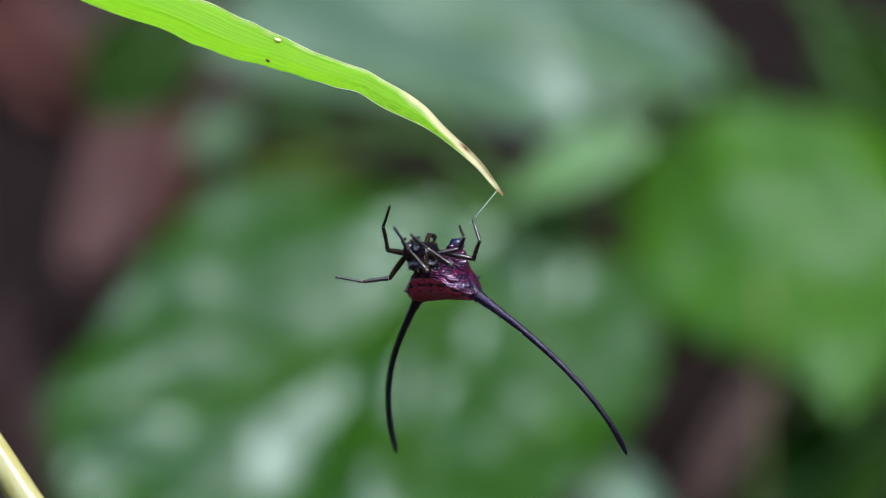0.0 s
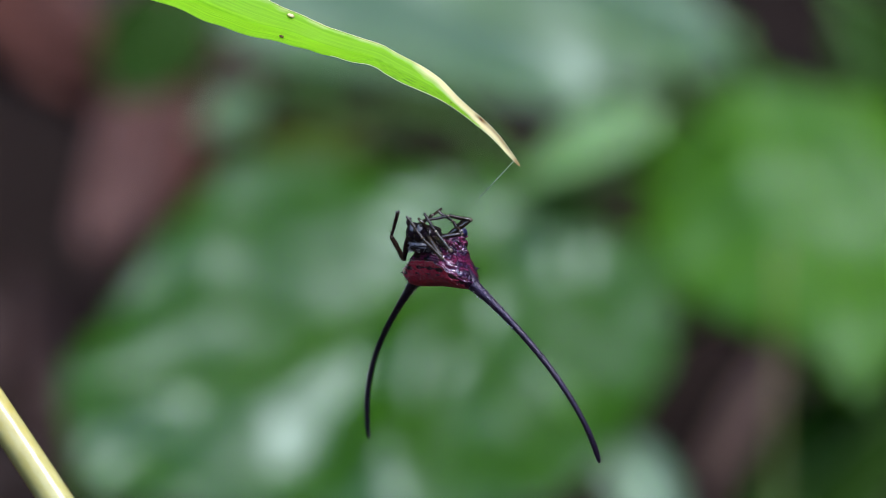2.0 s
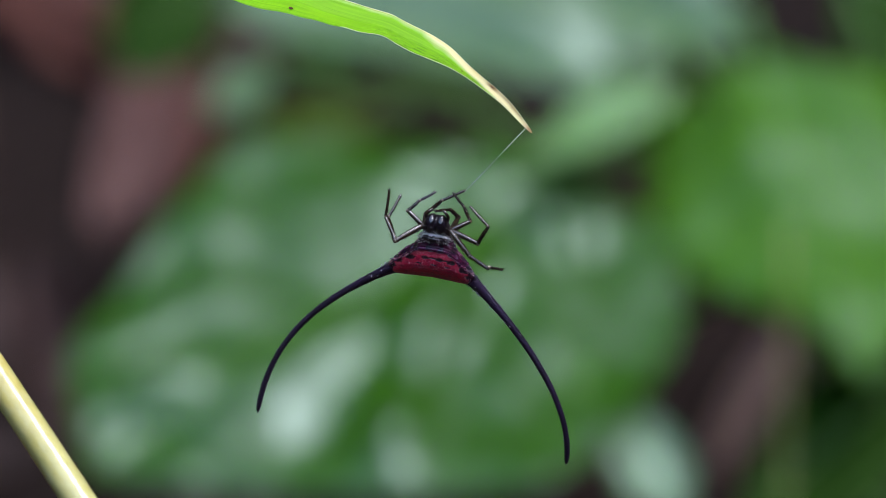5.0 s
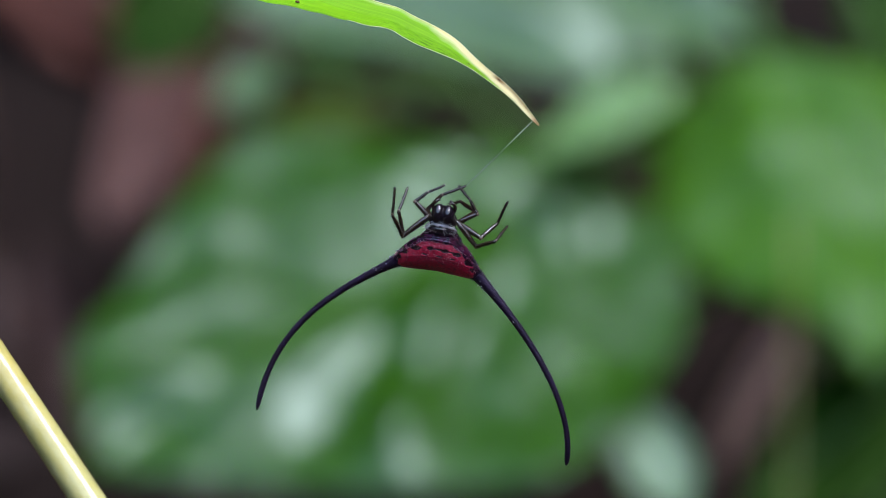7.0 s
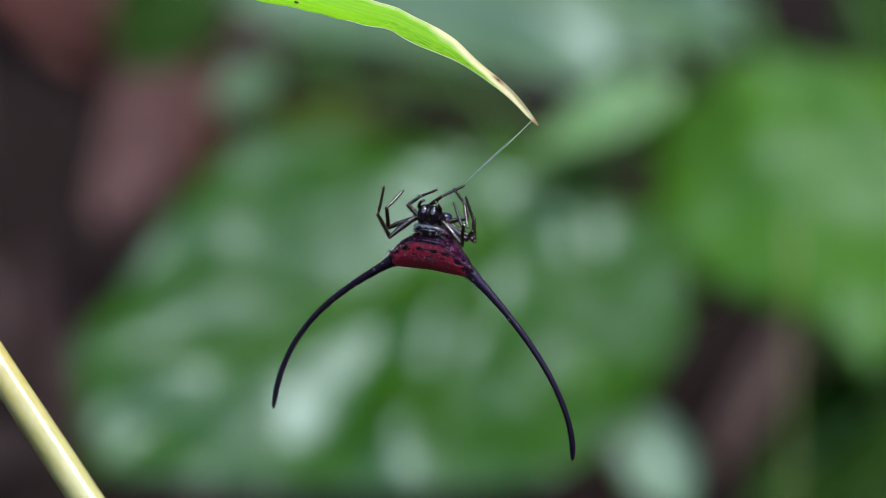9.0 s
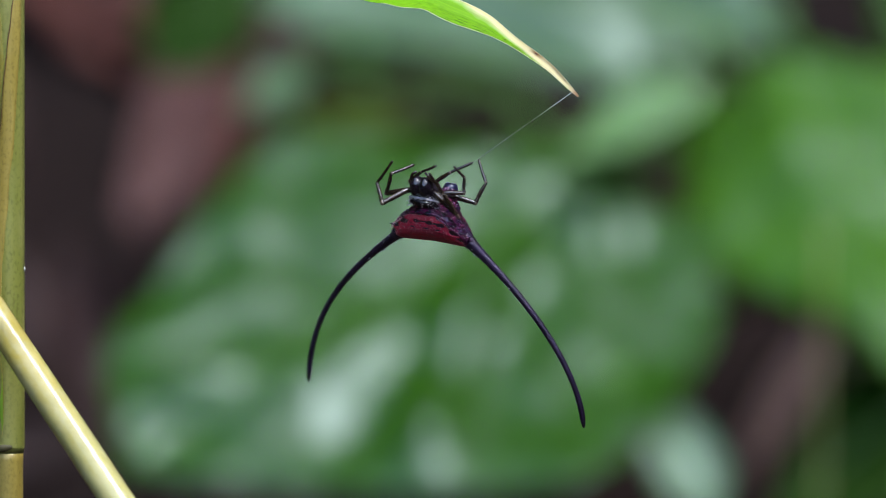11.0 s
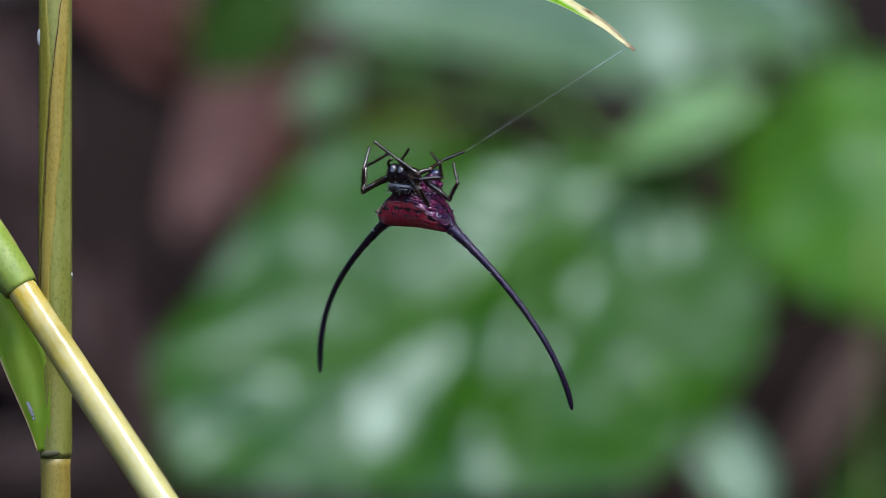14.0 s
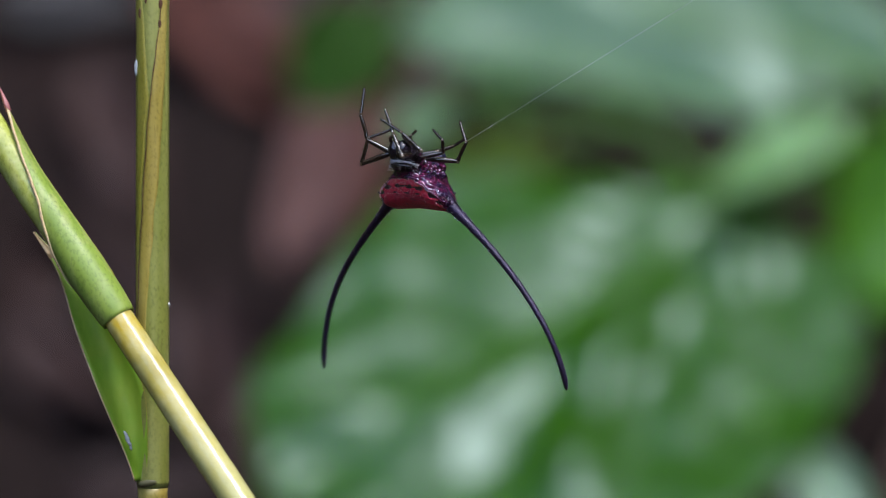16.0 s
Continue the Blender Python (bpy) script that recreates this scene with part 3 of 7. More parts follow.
def culm_bits():
    bm = bmesh.new()
    zs = [foot - 0.02, 0.1, 0.25, 0.40, NODE_Z - 0.0012, NODE_Z - 0.0002]
    tube(bm, [(0, 0, z) for z in zs], [0.0017] * 4 + [0.00165, 0.0017], 20)
    part("stem", bm, SHEATH_EDGE, culm, "yellow culm below the joint")
    bm = bmesh.new()
    tube(bm, [(0, 0, NODE_Z - 0.0004), (0, 0, NODE_Z + 0.0002), (0, 0, NODE_Z + 0.0005)], [0.0017, 0.00177, 0.00182], 24)
    part("node", bm, CULM, culm, "slightly swollen joint")
    bm = bmesh.new()
    ball(bm, (-0.0004, -0.00170, NODE_Z + 0.0002), (0.0011, 0.0003, 0.00042), pose(0, 0, 0, 0, -8, 0), 14, 8)
    part("scar", bm, NODE, culm, "dark brown scar at the joint")
    # the sheath: a cylinder open along a slit that winds slowly upward
    bm = bmesh.new()
    n = 40
    zs = [NODE_Z + 0.0002 + (0.80 - NODE_Z) * i / 120 for i in range(121)]
    rows = []
    for z in zs:
        r = 0.00182 - 0.0004 * (z - NODE_Z)
        rows.append([bm.verts.new((r * math.cos(2 * math.pi * k / n), r * math.sin(2 * math.pi * k / n), z)) for k in range(n)])
    for a, b in zip(rows, rows[1:]):
        for k in range(n):
            bm.faces.new((a[k], a[(k + 1) % n], b[(k + 1) % n], b[k]))
    part("sheath", bm, CULM, culm)
    # two dry sheath margins: one laps over the other below, above they part in a V
    for left, right, lo, hi, look_of, text in (
            (((0, -0.95), (0.3, -0.69), (0.5, -0.41), (0.68, -0.07), (0.85, 0.45), (1, 0.70)), ((0, -0.55), (0.3, 0.0), (0.5, 0.45), (0.75, 0.8), (1, 0.95)), 0.0, 1.0, SHEATH_EDGE, "broad yellowed dry sheath margin"),
            (((0, -0.97), (1, -0.97)), ((0, -0.96), (0.3, -0.80), (0.5, -0.52), (0.68, -0.16), (0.85, -0.42), (1, -0.72)), 0.1, 1.0, OLIVE_EDGE, "narrow yellowed dry sheath margin")):
        bm = bmesh.new()
        rows, rim = [], []
        for i in range(61):
            u = lo + (hi - lo) * i / 60
            z = 0.4405 + 0.0445 * u
            a, b = (math.asin(max(-0.99, min(0.97, float(np.interp(u, [p[0] for p in e], [p[1] for p in e])) + 0.07 * noise.noise(Vector((u * 14, len(e), hi)))))) - math.pi / 2
                    for e in (left, right))
            rows.append([bm.verts.new((0.00190 * math.cos(a + (b - a) * k / 6), 0.00190 * math.sin(a + (b - a) * k / 6), z)) for k in range(7)])
            rim.append(rows[-1][0].co.copy())
        for p, q in zip(rows, rows[1:]):
            for k in range(6):
                bm.faces.new((p[k], p[k + 1], q[k + 1], q[k]))
        ob = part("sheath_margin", bm, look_of, culm, text)
        ob.modifiers.new("thick", "SOLIDIFY").thickness = 0.00006
        if look_of is SHEATH_EDGE:
            bm = bmesh.new()
            tube(bm, rim, [0.00005 + 0.00004 * noise.noise(Vector((i * 0.3, 0, 5))) for i in range(len(rim))], 5)
            part("seam", bm, RUST_SPOT, ob, "brown seam along the margin")
    # brown flecks, a white fleck
    bm = bmesh.new()
    for a, z, q in ((-1.0, 0.4812, 1.0), (-1.05, 0.4790, 0.8), (-2.3, 0.4802, 1.0), (-0.9, 0.4832, 0.9), (-1.9, 0.4815, 0.5)):
        ball(bm, (0.00186 * math.cos(a), 0.00186 * math.sin(a), z), (0.00025 * q, 0.00012, 0.0006 * q), seg=8, rings=6)
    part("brown_fleck", bm, RUST_SPOT, culm, "dark brown flecks on the sheath")
    bm = bmesh.new()
    ball(bm, (0.00186 * math.cos(-2.75), 0.00186 * math.sin(-2.75), 0.4742), (0.0003, 0.0003, 0.0010), seg=8, rings=6)
    part("sap_fleck", bm, DRIED_SAP, culm, "white dried sap")
    bm = bmesh.new()
    ball(bm, (0.00186 * math.cos(-0.15), 0.00186 * math.sin(-0.15), 0.4480), (0.00012, 0.0002, 0.0003), seg=8, rings=6)
    part("sap_fleck", bm, DRIED_SAP, culm, "white dried sap")


culm_bits()


def strip(bm, path, widths, face, cup=0.25, n=8):
    """A curved narrow leaf along path, cupped across."""
    path = [Vector(p) for p in path]
    rows = []
    for i, p in enumerate(path):
        d = (path[min(i + 1, len(path) - 1)] - path[max(i - 1, 0)]).normalized()
        up = Vector(face)
        up = (up - d * up.dot(d)).normalized()
        s = d.cross(up)
        rows.append([bm.verts.new(p + s * (widths[i] * v) - up * (cup * widths[i] * (1 - v * v))) for v in [2 * j / n - 1 for j in range(n + 1)]])
    for a, b in zip(rows, rows[1:]):
        for j in range(n):
            bm.faces.new((a[j], a[j + 1], b[j + 1], b[j]))


def culm_bract():
    """The folded green leaf that springs from the joint."""
    bm = bmesh.new()
    pts = smooth_path([(-0.0012, -0.0017, 0.4286), (-0.0016, -0.0021, 0.4320), (-0.0032, -0.0021, 0.4385), (-0.0064, -0.0014, 0.4455), (-0.0098, 0.0002, 0.4515), (-0.0134, 0.0014, 0.4561)], 8)
    n = len(pts)
    ws = [max(0.00003, p.x) for p in smooth_path([(w, 0, 0) for w in (0.0006, 0.0013, 0.0024, 0.0020, 0.0007, 0.00003)], 8)]
    strip(bm, pts, ws, (0.10, -0.93, 0.35), 0.45)
    ob = part("bract", bm, BRACT, culm, "folded green leaf with a dry pointed tip")
    ob.modifiers.new("thick", "SOLIDIFY").thickness = 0.00012
    bm = bmesh.new()
    strip(bm, [p + Vector((-0.00003, -0.00015, 0)) for p in pts[-6:]], [w * 1.03 + 0.00001 for w in ws[-6:]], (0.10, -0.93, 0.35), 0.45)
    tip = part("tip", bm, TAN_EDGE, ob, "dry straw-coloured tip")
    tip.modifiers.new("thick", "SOLIDIFY").thickness = 0.00008
    bm = bmesh.new()
    d = (pts[1] - pts[0]).normalized()
    edge = []
    for i, p in enumerate(pts):
        d = (pts[min(i + 1, n - 1)] - pts[max(i - 1, 0)]).normalized()
        up = Vector((0.10, -0.93, 0.35))
        up = (up - d * up.dot(d)).normalized()
        edge.append((p, d.cross(up) * ws[i]))
    tube(bm, [p + s for p, s in edge], [0.00003 * min(1, 0.2 + (n - 1 - i) / 12) for i in range(n)], 6)
    part("margin", bm, SHEATH_EDGE, ob, "pale straw margin")
    bm = bmesh.new()
    tube(bm, [p - s for p, s in edge], [0.00007 * min(1, 0.2 + (n - 1 - i) / 14) for i in range(n)], 6)
    part("margin", bm, TAN_EDGE, ob, "pale straw margin")
    bm = bmesh.new()
    for x, z, w, h, turn in ((-0.00262, 0.43375, 0.00020, 0.00042, -30), (-0.00244, 0.43325, 0.00026, 0.00048, -18), (-0.00222, 0.43275, 0.00021, 0.00036, -35), (-0.00206, 0.43225, 0.00017, 0.00026, -10)):
        ball(bm, (x, -0.0031, z), (w, 0.0003, h), pose(0, 0, 0, 0, turn, 0), 10, 8)
    part("sap_drop", bm, DRIED_SAP, culm, "white dried sap drop")


culm_bract()

cane = tagged(new("grass_cane"), "slanting yellow cane with a green sheath above its joint", "grass stem")


def cane_bits():
    joint = Vector((-0.0549, 0.4600, 0.4471))
    low = Vector((-0.04046, 0.4500, 0.4271))
    d = (low - joint).normalized()
    bm = bmesh.new()
    gx, gy = 0.06, 0.41
    path = smooth_path([joint - d * 0.004, joint + d * 0.008, low, low + d * 0.02, low + d * 0.042, low + d * 0.065, (0.008, 0.420, 0.335), (0.022, 0.414, 0.28), (0.035, 0.411, 0.22),
                        (0.048, 0.41, 0.14), (0.057, 0.41, 0.06), (gx, gy, ground_height(gx, gy) - 0.02)], 10)
    tube(bm, path, [0.00168 + 0.0001 * min(1, i / 30) for i in range(len(path))], 22)
    part("cane", bm, YELLOW_CANE, cane, "smooth shiny pale yellow cane")
    # the sheath above the joint, wider, closing round the cane
    bm = bmesh.new()
    d = Vector((0.565, -0.163, -0.809))  # the sheath stands a little steeper than the cane below it
    up = -d
    pts = [joint + d * 0.0006, joint + up * 0.001, joint + up * 0.006, joint + up * 0.012, joint + up * 0.02, joint + up * 0.04 + Vector((0, 0, 0.002)), joint + up * 0.08 + Vector((0.006, 0, 0.012)),
           joint + up * 0.14 + Vector((0.02, 0, 0.03)), joint + up * 0.24 + Vector((0.06, 0, 0.06))]
    path = smooth_path(pts, 8)
    rad = [float(np.interp(i, (0, 2, 6, 12, 20, 34), (0.00155, 0.00182, 0.00204, 0.00212, 0.00198, 0.00188))) for i in range(len(path))]
    tube(bm, path, rad, 24)
    part("sheath", bm, GREEN_SHEATH, cane, "pale green leaf sheath")
    # the sheath's overlapping flap: it wraps the joint and runs out on one side into a pink tip
    over = Vector((0.824, 0, 0.566))
    front = over.cross(up).normalized()
    front = front if front.y < 0 else -front

    def shell(a, turn, lift=0.0):
        """A point of the flap: a metres above the joint, turned from the front towards the upper side."""
        r = float(np.interp(a, (-0.0008, 0.0, 0.002, 0.006, 0.012, 0.020), (0.00192, 0.00206, 0.00219, 0.00229, 0.00214, 0.00200))) + lift
        return joint + up * a + (front * math.cos(turn) + over * math.sin(turn)) * r

    bm = bmesh.new()
    rows = []
    left, right = [], []
    for i in range(64):
        a = -0.0008 + 0.0268 * i / 63
        lo = radians(float(np.interp(a, (-0.001, 0.0, 0.004, 0.0089, 0.0144, 0.0198, 0.0235, 0.026), (-150, -140, -105, -62, -2, 34, 58, 80))) + 4 * noise.noise(Vector((a * 420, 2, 0))))
        hi = radians(float(np.interp(a, (-0.001, 0.006, 0.020, 0.026), (150, 128, 104, 86))))
        lift = 0.0008 * max(0.0, (a - 0.017) / 0.009) ** 1.5
        rows.append([bm.verts.new(shell(a, lo + (hi - lo) * k / 16, lift + 0.00003)) for k in range(17)])
        left.append(rows[-1][0].co.copy())
        right.append(shell(a, min(hi, radians(84)), lift + 0.00005))
    for p, q in zip(rows, rows[1:]):
        for k in range(16):
            bm.faces.new((p[k], p[k + 1], q[k + 1], q[k]))
    ob = part("sheath_flap", bm, LOBE, cane, "green sheath flap with a dry margin")
    ob.modifiers.new("thick", "SOLIDIFY").thickness = 0.00010
    bm = bmesh.new()
    tube(bm, left[8:], [(0.00017 + 0.00006 * noise.noise(Vector((i * 0.35, 0, 1)))) * min(1, 0.2 + i / 12) for i in range(len(left) - 8)], 6)
    part("margin", bm, TAN_EDGE, ob, "tan dry margin")
    bm = bmesh.new()
    tube(bm, right[10:], [0.00007 + 0.00003 * noise.noise(Vector((i * 0.4, 0, 3))) for i in range(len(right) - 10)], 5)
    part("margin", bm, OLIVE_EDGE, ob, "thin brownish margin")
    bm = bmesh.new()
    end = (left[-1] + right[-1]) / 2
    way = (end - (left[-8] + right[-8]) / 2).normalized()
    tube(bm, [end - way * 0.0004, end + way * 0.0006, end + way * 0.0016, end + way * 0.0028], [0.00030, 0.00030, 0.00020, 0.00004], 8)
    part("tip", bm, PINK_TIP, ob, "pink dried tip")


cane_bits()

# ---- the grass blade from whose tip the spider hangs (its own origin is the tip) ----
BLADE = tagged(new("hanging_grass"), "bright green grass blade with a dry straw-coloured tip", "grass")


def blade_bits():
    # centre line and half width from the tip back to the culm
    line = [(0.00000, 0, 0.00000, 0.00007), (-0.00087, 0, 0.00105, 0.00031), (-0.00272, 0, 0.00342, 0.00053), (-0.00548, 0, 0.00586, 0.00086), (-0.00899, 0, 0.00874, 0.00151), (-0.01277, 0, 0.01097, 0.00181), (-0.01544, 0.0002, 0.01246, 0.00198), (-0.01860, 0.0004, 0.01339, 0.00220), (-0.02207, 0.0006, 0.01463, 0.00241), (-0.02492, 0.0008, 0.01581, 0.00267), (-0.02833, 0.001, 0.01692, 0.00331), (-0.03223, 0.0012, 0.01853, 0.00353), (-0.03651, 0.0014, 0.02039, 0.00353), (-0.04209, 0.0016, 0.02238, 0.00379), (-0.04773, 0.0016, 0.02480, 0.00353), (-0.05331, 0.0014, 0.02709, 0.00284), (-0.05765, 0.001, 0.02864, 0.00207), (-0.06075, 0.0004, 0.02988, 0.00121)]
    path = smooth_path([p[:3] for p in line], 8)
    n = len(path)
    ws = np.interp(np.linspace(0, len(line) - 1, n), range(len(line)), [p[3] for p in line])
    bm = bmesh.new()
    face = Vector((0.12, -0.68, 0.72))
    rows, m = [], 16
    top, bottom = [], []
    for i, p in enumerate(path):
        d = (path[min(i + 1, n - 1)] - path[max(i - 1, 0)]).normalized()
        up = (face - d * face.dot(d)).normalized()
        s = d.cross(up)
        row = []
        for j in range(m + 1):
            v = 2 * j / m - 1
            w = ws[i] * (1 + 0.07 * noise.noise(Vector((i * 0.23, v * 0.5, 3))))
            if v < 0:  # a shallow notch in the lower margin
                w *= 1 + 0.14 * math.exp(-((i - 38) / 5) ** 2) - 0.26 * math.exp(-((i - 26) / 5) ** 2)
            else:  # the upper margin steps in before the dry tip
                w *= 1 + 0.15 * math.exp(-((i - 35) / 4) ** 2) - 0.20 * math.exp(-((i - 26) / 5) ** 2)
            h = 0.16 * w * (1 - abs(v)) + 0.00012 * noise.noise(Vector((i * 0.12, v * 1.4, 9))) * min(1, i / 12) + 0.00003 * math.cos(v * 22)
            row.append(bm.verts.new(p + s * (w * v) - up * h))
        rows.append(row)
        top.append(row[0].co.copy())
        bottom.append(row[-1].co.copy())
    for a, b in zip(rows, rows[1:]):
        for j in range(m):
            bm.faces.new((a[j], a[j + 1], b[j + 1], b[j]))
    at = {v: (i / (n - 1), 1 - j / m) for i, row in enumerate(rows) for j, v in enumerate(row)}
    layer = bm.loops.layers.uv.new("along")
    for f in bm.faces:
        for corner in f.loops:
            corner[layer].uv = at[corner.vert]
    ob = part("blade", bm, BLADE_MAT, BLADE)
    ob.modifiers.new("thick", "SOLIDIFY").thickness = 0.00005
    for edge, r, end in ((top, 0.00006, 60), (bottom, 0.00003, 100)):
        bm = bmesh.new()
        tube(bm, edge[3:end], [r * min(1, 0.3 + i / 12) if i < 45 else max(0.00006, r * (1 - (i - 45) / 25)) for i in range(len(edge[3:end]))], 6, 0.5)
        part("margin", bm, STRAW_EDGE, ob, "thin pale dry margin")
    for (i, v, r, mat, text) in ((73, 0.70, 0.00025, PALE_SPOT, "pale scar"), (73, -0.68, 0.00016, RUST_SPOT, "dark speck"), (28, -0.35, 0.00007, RUST_SPOT, "brown fleck"),
                                 (21, 0.66, 0.00010, RUST_SPOT, "brown fleck"), (11, 0.60, 0.00007, RUST_SPOT, "brown fleck")):
        p = path[i]
        d = (path[i + 1] - path[i - 1]).normalized()
        up = (face - d * face.dot(d)).normalized()
        s = d.cross(up)
        bm = bmesh.new()
        ball(bm, p + s * (ws[i] * v) + up * 0.00002, (r * 1.8, r, r * 0.7), Matrix((d, s, up)).transposed().to_4x4(), 8, 6)
        part("scar", bm, mat, ob, text)


blade_bits()

# ---- the spider (S: its unit, a sixteenth of a millimetre) ----
S = 0.000062
SPIDER = tagged(new("spider"), "red and black spider with two long curved horns, hanging from silk", "spider")
LEGS = {}


def sv(x, y, z):
    return Vector((x, y, z)) * S


# rings of the abdomen: height, half width, front, back, squareness
RINGS = ((-3, 62, -24, 26, 2.6), (1, 72, -34, 32, 2.5), (9, 76, -46, 36, 2.5), (20, 70, -54, 39, 2.6), (32, 58, -59, 41, 2.8), (41, 47, -59, 42, 2.9), (47, 39, -55, 42, 2.7),
         (53, 35, -46, 43, 2.4), (62, 30, -34, 45, 2.2), (74, 23, -16, 46, 2.1), (86, 15, 10, 45, 2.0), (94, 11, 20, 42, 2.0))


def ring_at(z):
    for a, b in zip(RINGS, RINGS[1:]):
        if z <= b[0]:
            f = max(0.0, (z - a[0]) / (b[0] - a[0]))
            return [p + (q - p) * f for p, q in zip(a, b)]
    return RINGS[-1]


def abdomen_point(z, ang, out=0.0):
    """ang 0 is the front, pi / 2 the spider's side towards +x."""
    _, hw, front, back, sq = ring_at(z)
    s, c = math.sin(ang), math.cos(ang)
    r = (abs(s) ** sq + abs(c) ** sq) ** (-1 / sq)
    mid, half = (front + back) / 2, (back - front) / 2
    x, y = (hw + out) * s * r, mid - (half + out) * c * r
    arch = -7 * (abs(x) / 72) ** 2 * max(0, 1 - max(z, 0) / 40) + 4 * (1 - min(1, abs(x) / 60) ** 2) * max(0, 1 - max(z, 0) / 25)
    return sv(x, y, z + arch)


def red_edge(x):
    """How high the red face reaches: a rim that falls away to the horns."""
    return 36 - 0.66 * max(0.0, abs(x) - 24) + 1.2 * math.sin(x * 0.35)


# black pits of the red face: turn, height, half width, half height
PITS = ((-1.08, 13, 7, 3.6), (-0.86, 21, 6.5, 3.4), (-0.58, 28, 7.5, 3), (-0.18, 30, 5, 2.6), (0.2, 29, 5.5, 2.6), (0.5, 27, 6, 3), (0.84, 20, 7.5, 4.4), (1.06, 11, 7.5, 4.2),
        (0.02, 30, 8, 1.0), (0.35, 28.5, 7, 1.0),
        (-0.30, 15, 3.5, 1.3), (0.06, 14, 4, 1.2), (0.38, 15, 3.5, 1.3))


def pit_depth(p):
    """1 in the middle of a pit, 0 at its edge, below outside."""
    best = -1.0
    for ang, z, rx, rz in PITS:
        z *= 0.82
        q = abdomen_point(z, ang) / S
        across = math.hypot(p.x - q.x, p.y - q.y) / (1.45 * rx)
        wob = 0.55 * noise.noise(Vector((p.x * 0.22, p.z * 0.3, 3))) + 0.2 * noise.noise(Vector((p.x * 0.6, p.z * 0.6, 8)))
        best = max(best, 1 - across ** 2 - ((p.z - q.z) / (1.4 * rz)) ** 2 + wob)
    return best


def abdomen():
    bm = bmesh.new()
    nz, na = 120, 320
    rows = []
    for i in range(nz + 1):
        z = -3 + 97 * i / nz
        row = []
        for k in range(na):
            a = 2 * math.pi * k / na
            p = abdomen_point(z, a)
            q = p / S
            side = min(1, max(0, (z - 38) / 14)) + min(1, max(0, (abs(q.x) - 62) / 10)) * 0.5
            w = noise.noise(Vector((q.x * 0.10, q.y * 0.07, q.z * 0.13))) + 0.6 * noise.noise(Vector((q.x * 0.25, q.y * 0.2, q.z * 0.3)))
            dent = -abs(math.sin((q.z + q.y * 0.8 + 9 * w) * 0.15)) * 5.0 * min(1, max(0, (z - 50) / 10))
            if z > 88:
                dent *= 0.3
            face = 0.8 * noise.noise(Vector((q.x * 0.16, q.y * 0.1, q.z * 0.22)))
            n = Vector((math.sin(a), -math.cos(a), 0.25)).normalized()
            if q.y < 0:  # a raised rim over the face, a groove behind it
                e = q.z - red_edge(q.x)
                face += 3.0 * math.exp(-(e / 3.5) ** 2) - 3.5 * math.exp(-((e - 9) / 4.0) ** 2)
            if q.y < -5 and z < 40:
                face -= 1.6 * max(0, pit_depth(q))
            row.append(bm.verts.new(p + n * S * (side * 2.2 * w + dent + face)))
        rows.append(row)
    for i, (a, b) in enumerate(zip(rows, rows[1:])):
        for k in range(na):
            f = bm.faces.new((a[k], a[(k + 1) % na], b[(k + 1) % na], b[k]))
            c = f.calc_center_median() / S
            f.material_index = 0 if c.z < red_edge(c.x) and c.y < -4 and abs(c.x) < 68 else 1
            if f.material_index == 0 and pit_depth(c) > 0.1:
                f.material_index = 2
            elif f.material_index == 0 and red_edge(c.x) - c.z < 7.5 + 2.5 * noise.noise(Vector((c.x * 0.2, c.z * 0.2, 6))):
                f.material_index = 3
    for row, turn in ((rows[0], True), (rows[-1], False)):
        mid = sum((v.co for v in row), Vector()) / len(row)
        if turn:
            mid.z -= 1.5 * S
        v = bm.verts.new(mid)
        for k in range(na):
            f = bm.faces.new((row[(k + 1) % na], row[k], v) if turn else (row[k], row[(k + 1) % na], v))
            f.material_index = 0 if turn else 1
    part("abdomen", bm, [RED, PURPLE, SPOT, LIT_RIM], SPIDER, "crimson abdomen with wrinkled dark purple flanks")
    # pale ridge line and fine hairs along the upper rim
    rr = random.Random(3)
    bm = bmesh.new()
    for _ in range(560):
        a = rr.gauss(0, 0.55)
        z = rr.choice((rr.gauss(33, 2), rr.uniform(3, 20), rr.uniform(3, 38)))
        if abs(a) > 1.15 or z > red_edge(abdomen_point(z, a).x / S) + 2:
            continue
        p = abdomen_point(z, a, 0.3)
        spike(bm, p, (0.5 * math.sin(a) + rr.uniform(-0.3, 0.3), -math.cos(a) * 0.3, rr.choice((-1, 1, 1)) * rr.uniform(0.8, 1.1)), rr.uniform(4, 8) * S, 0.16 * S, 3)
    part("hair", bm, PINK_HAIR, SPIDER, "fine pale pink hairs")
    bm = bmesh.new()
    for _ in range(420):
        a = rr.uniform(-1.25, 1.25)
        z = red_edge(abdomen_point(30, a).x / S) + rr.gauss(0, 1.6)
        p = abdomen_point(max(2, z), a, 2.6)
        spike(bm, p, (math.sin(a) + rr.uniform(-0.6, 0.6), -math.cos(a), rr.uniform(0, 1.2)), rr.uniform(2, 4.5) * S, 0.22 * S, 3)
    part("rim_fuzz", bm, PINK_HAIR, SPIDER, "pale fuzz along the rim of the red face")
    # beaded flanks
    bm = bmesh.new()
    for s in (-1, 1):
        for _ in range(80):
            z = rr.uniform(6, 60)
            a = s * rr.uniform(1.0, 1.6)
            p = abdomen_point(z, a, 0.6)
            r = rr.uniform(0.8, 2.2) * S
            ball(bm, p, (r, r, r), None, 6, 4)
    part("beading", bm, PURPLE, SPIDER, "glossy purple wart beads")
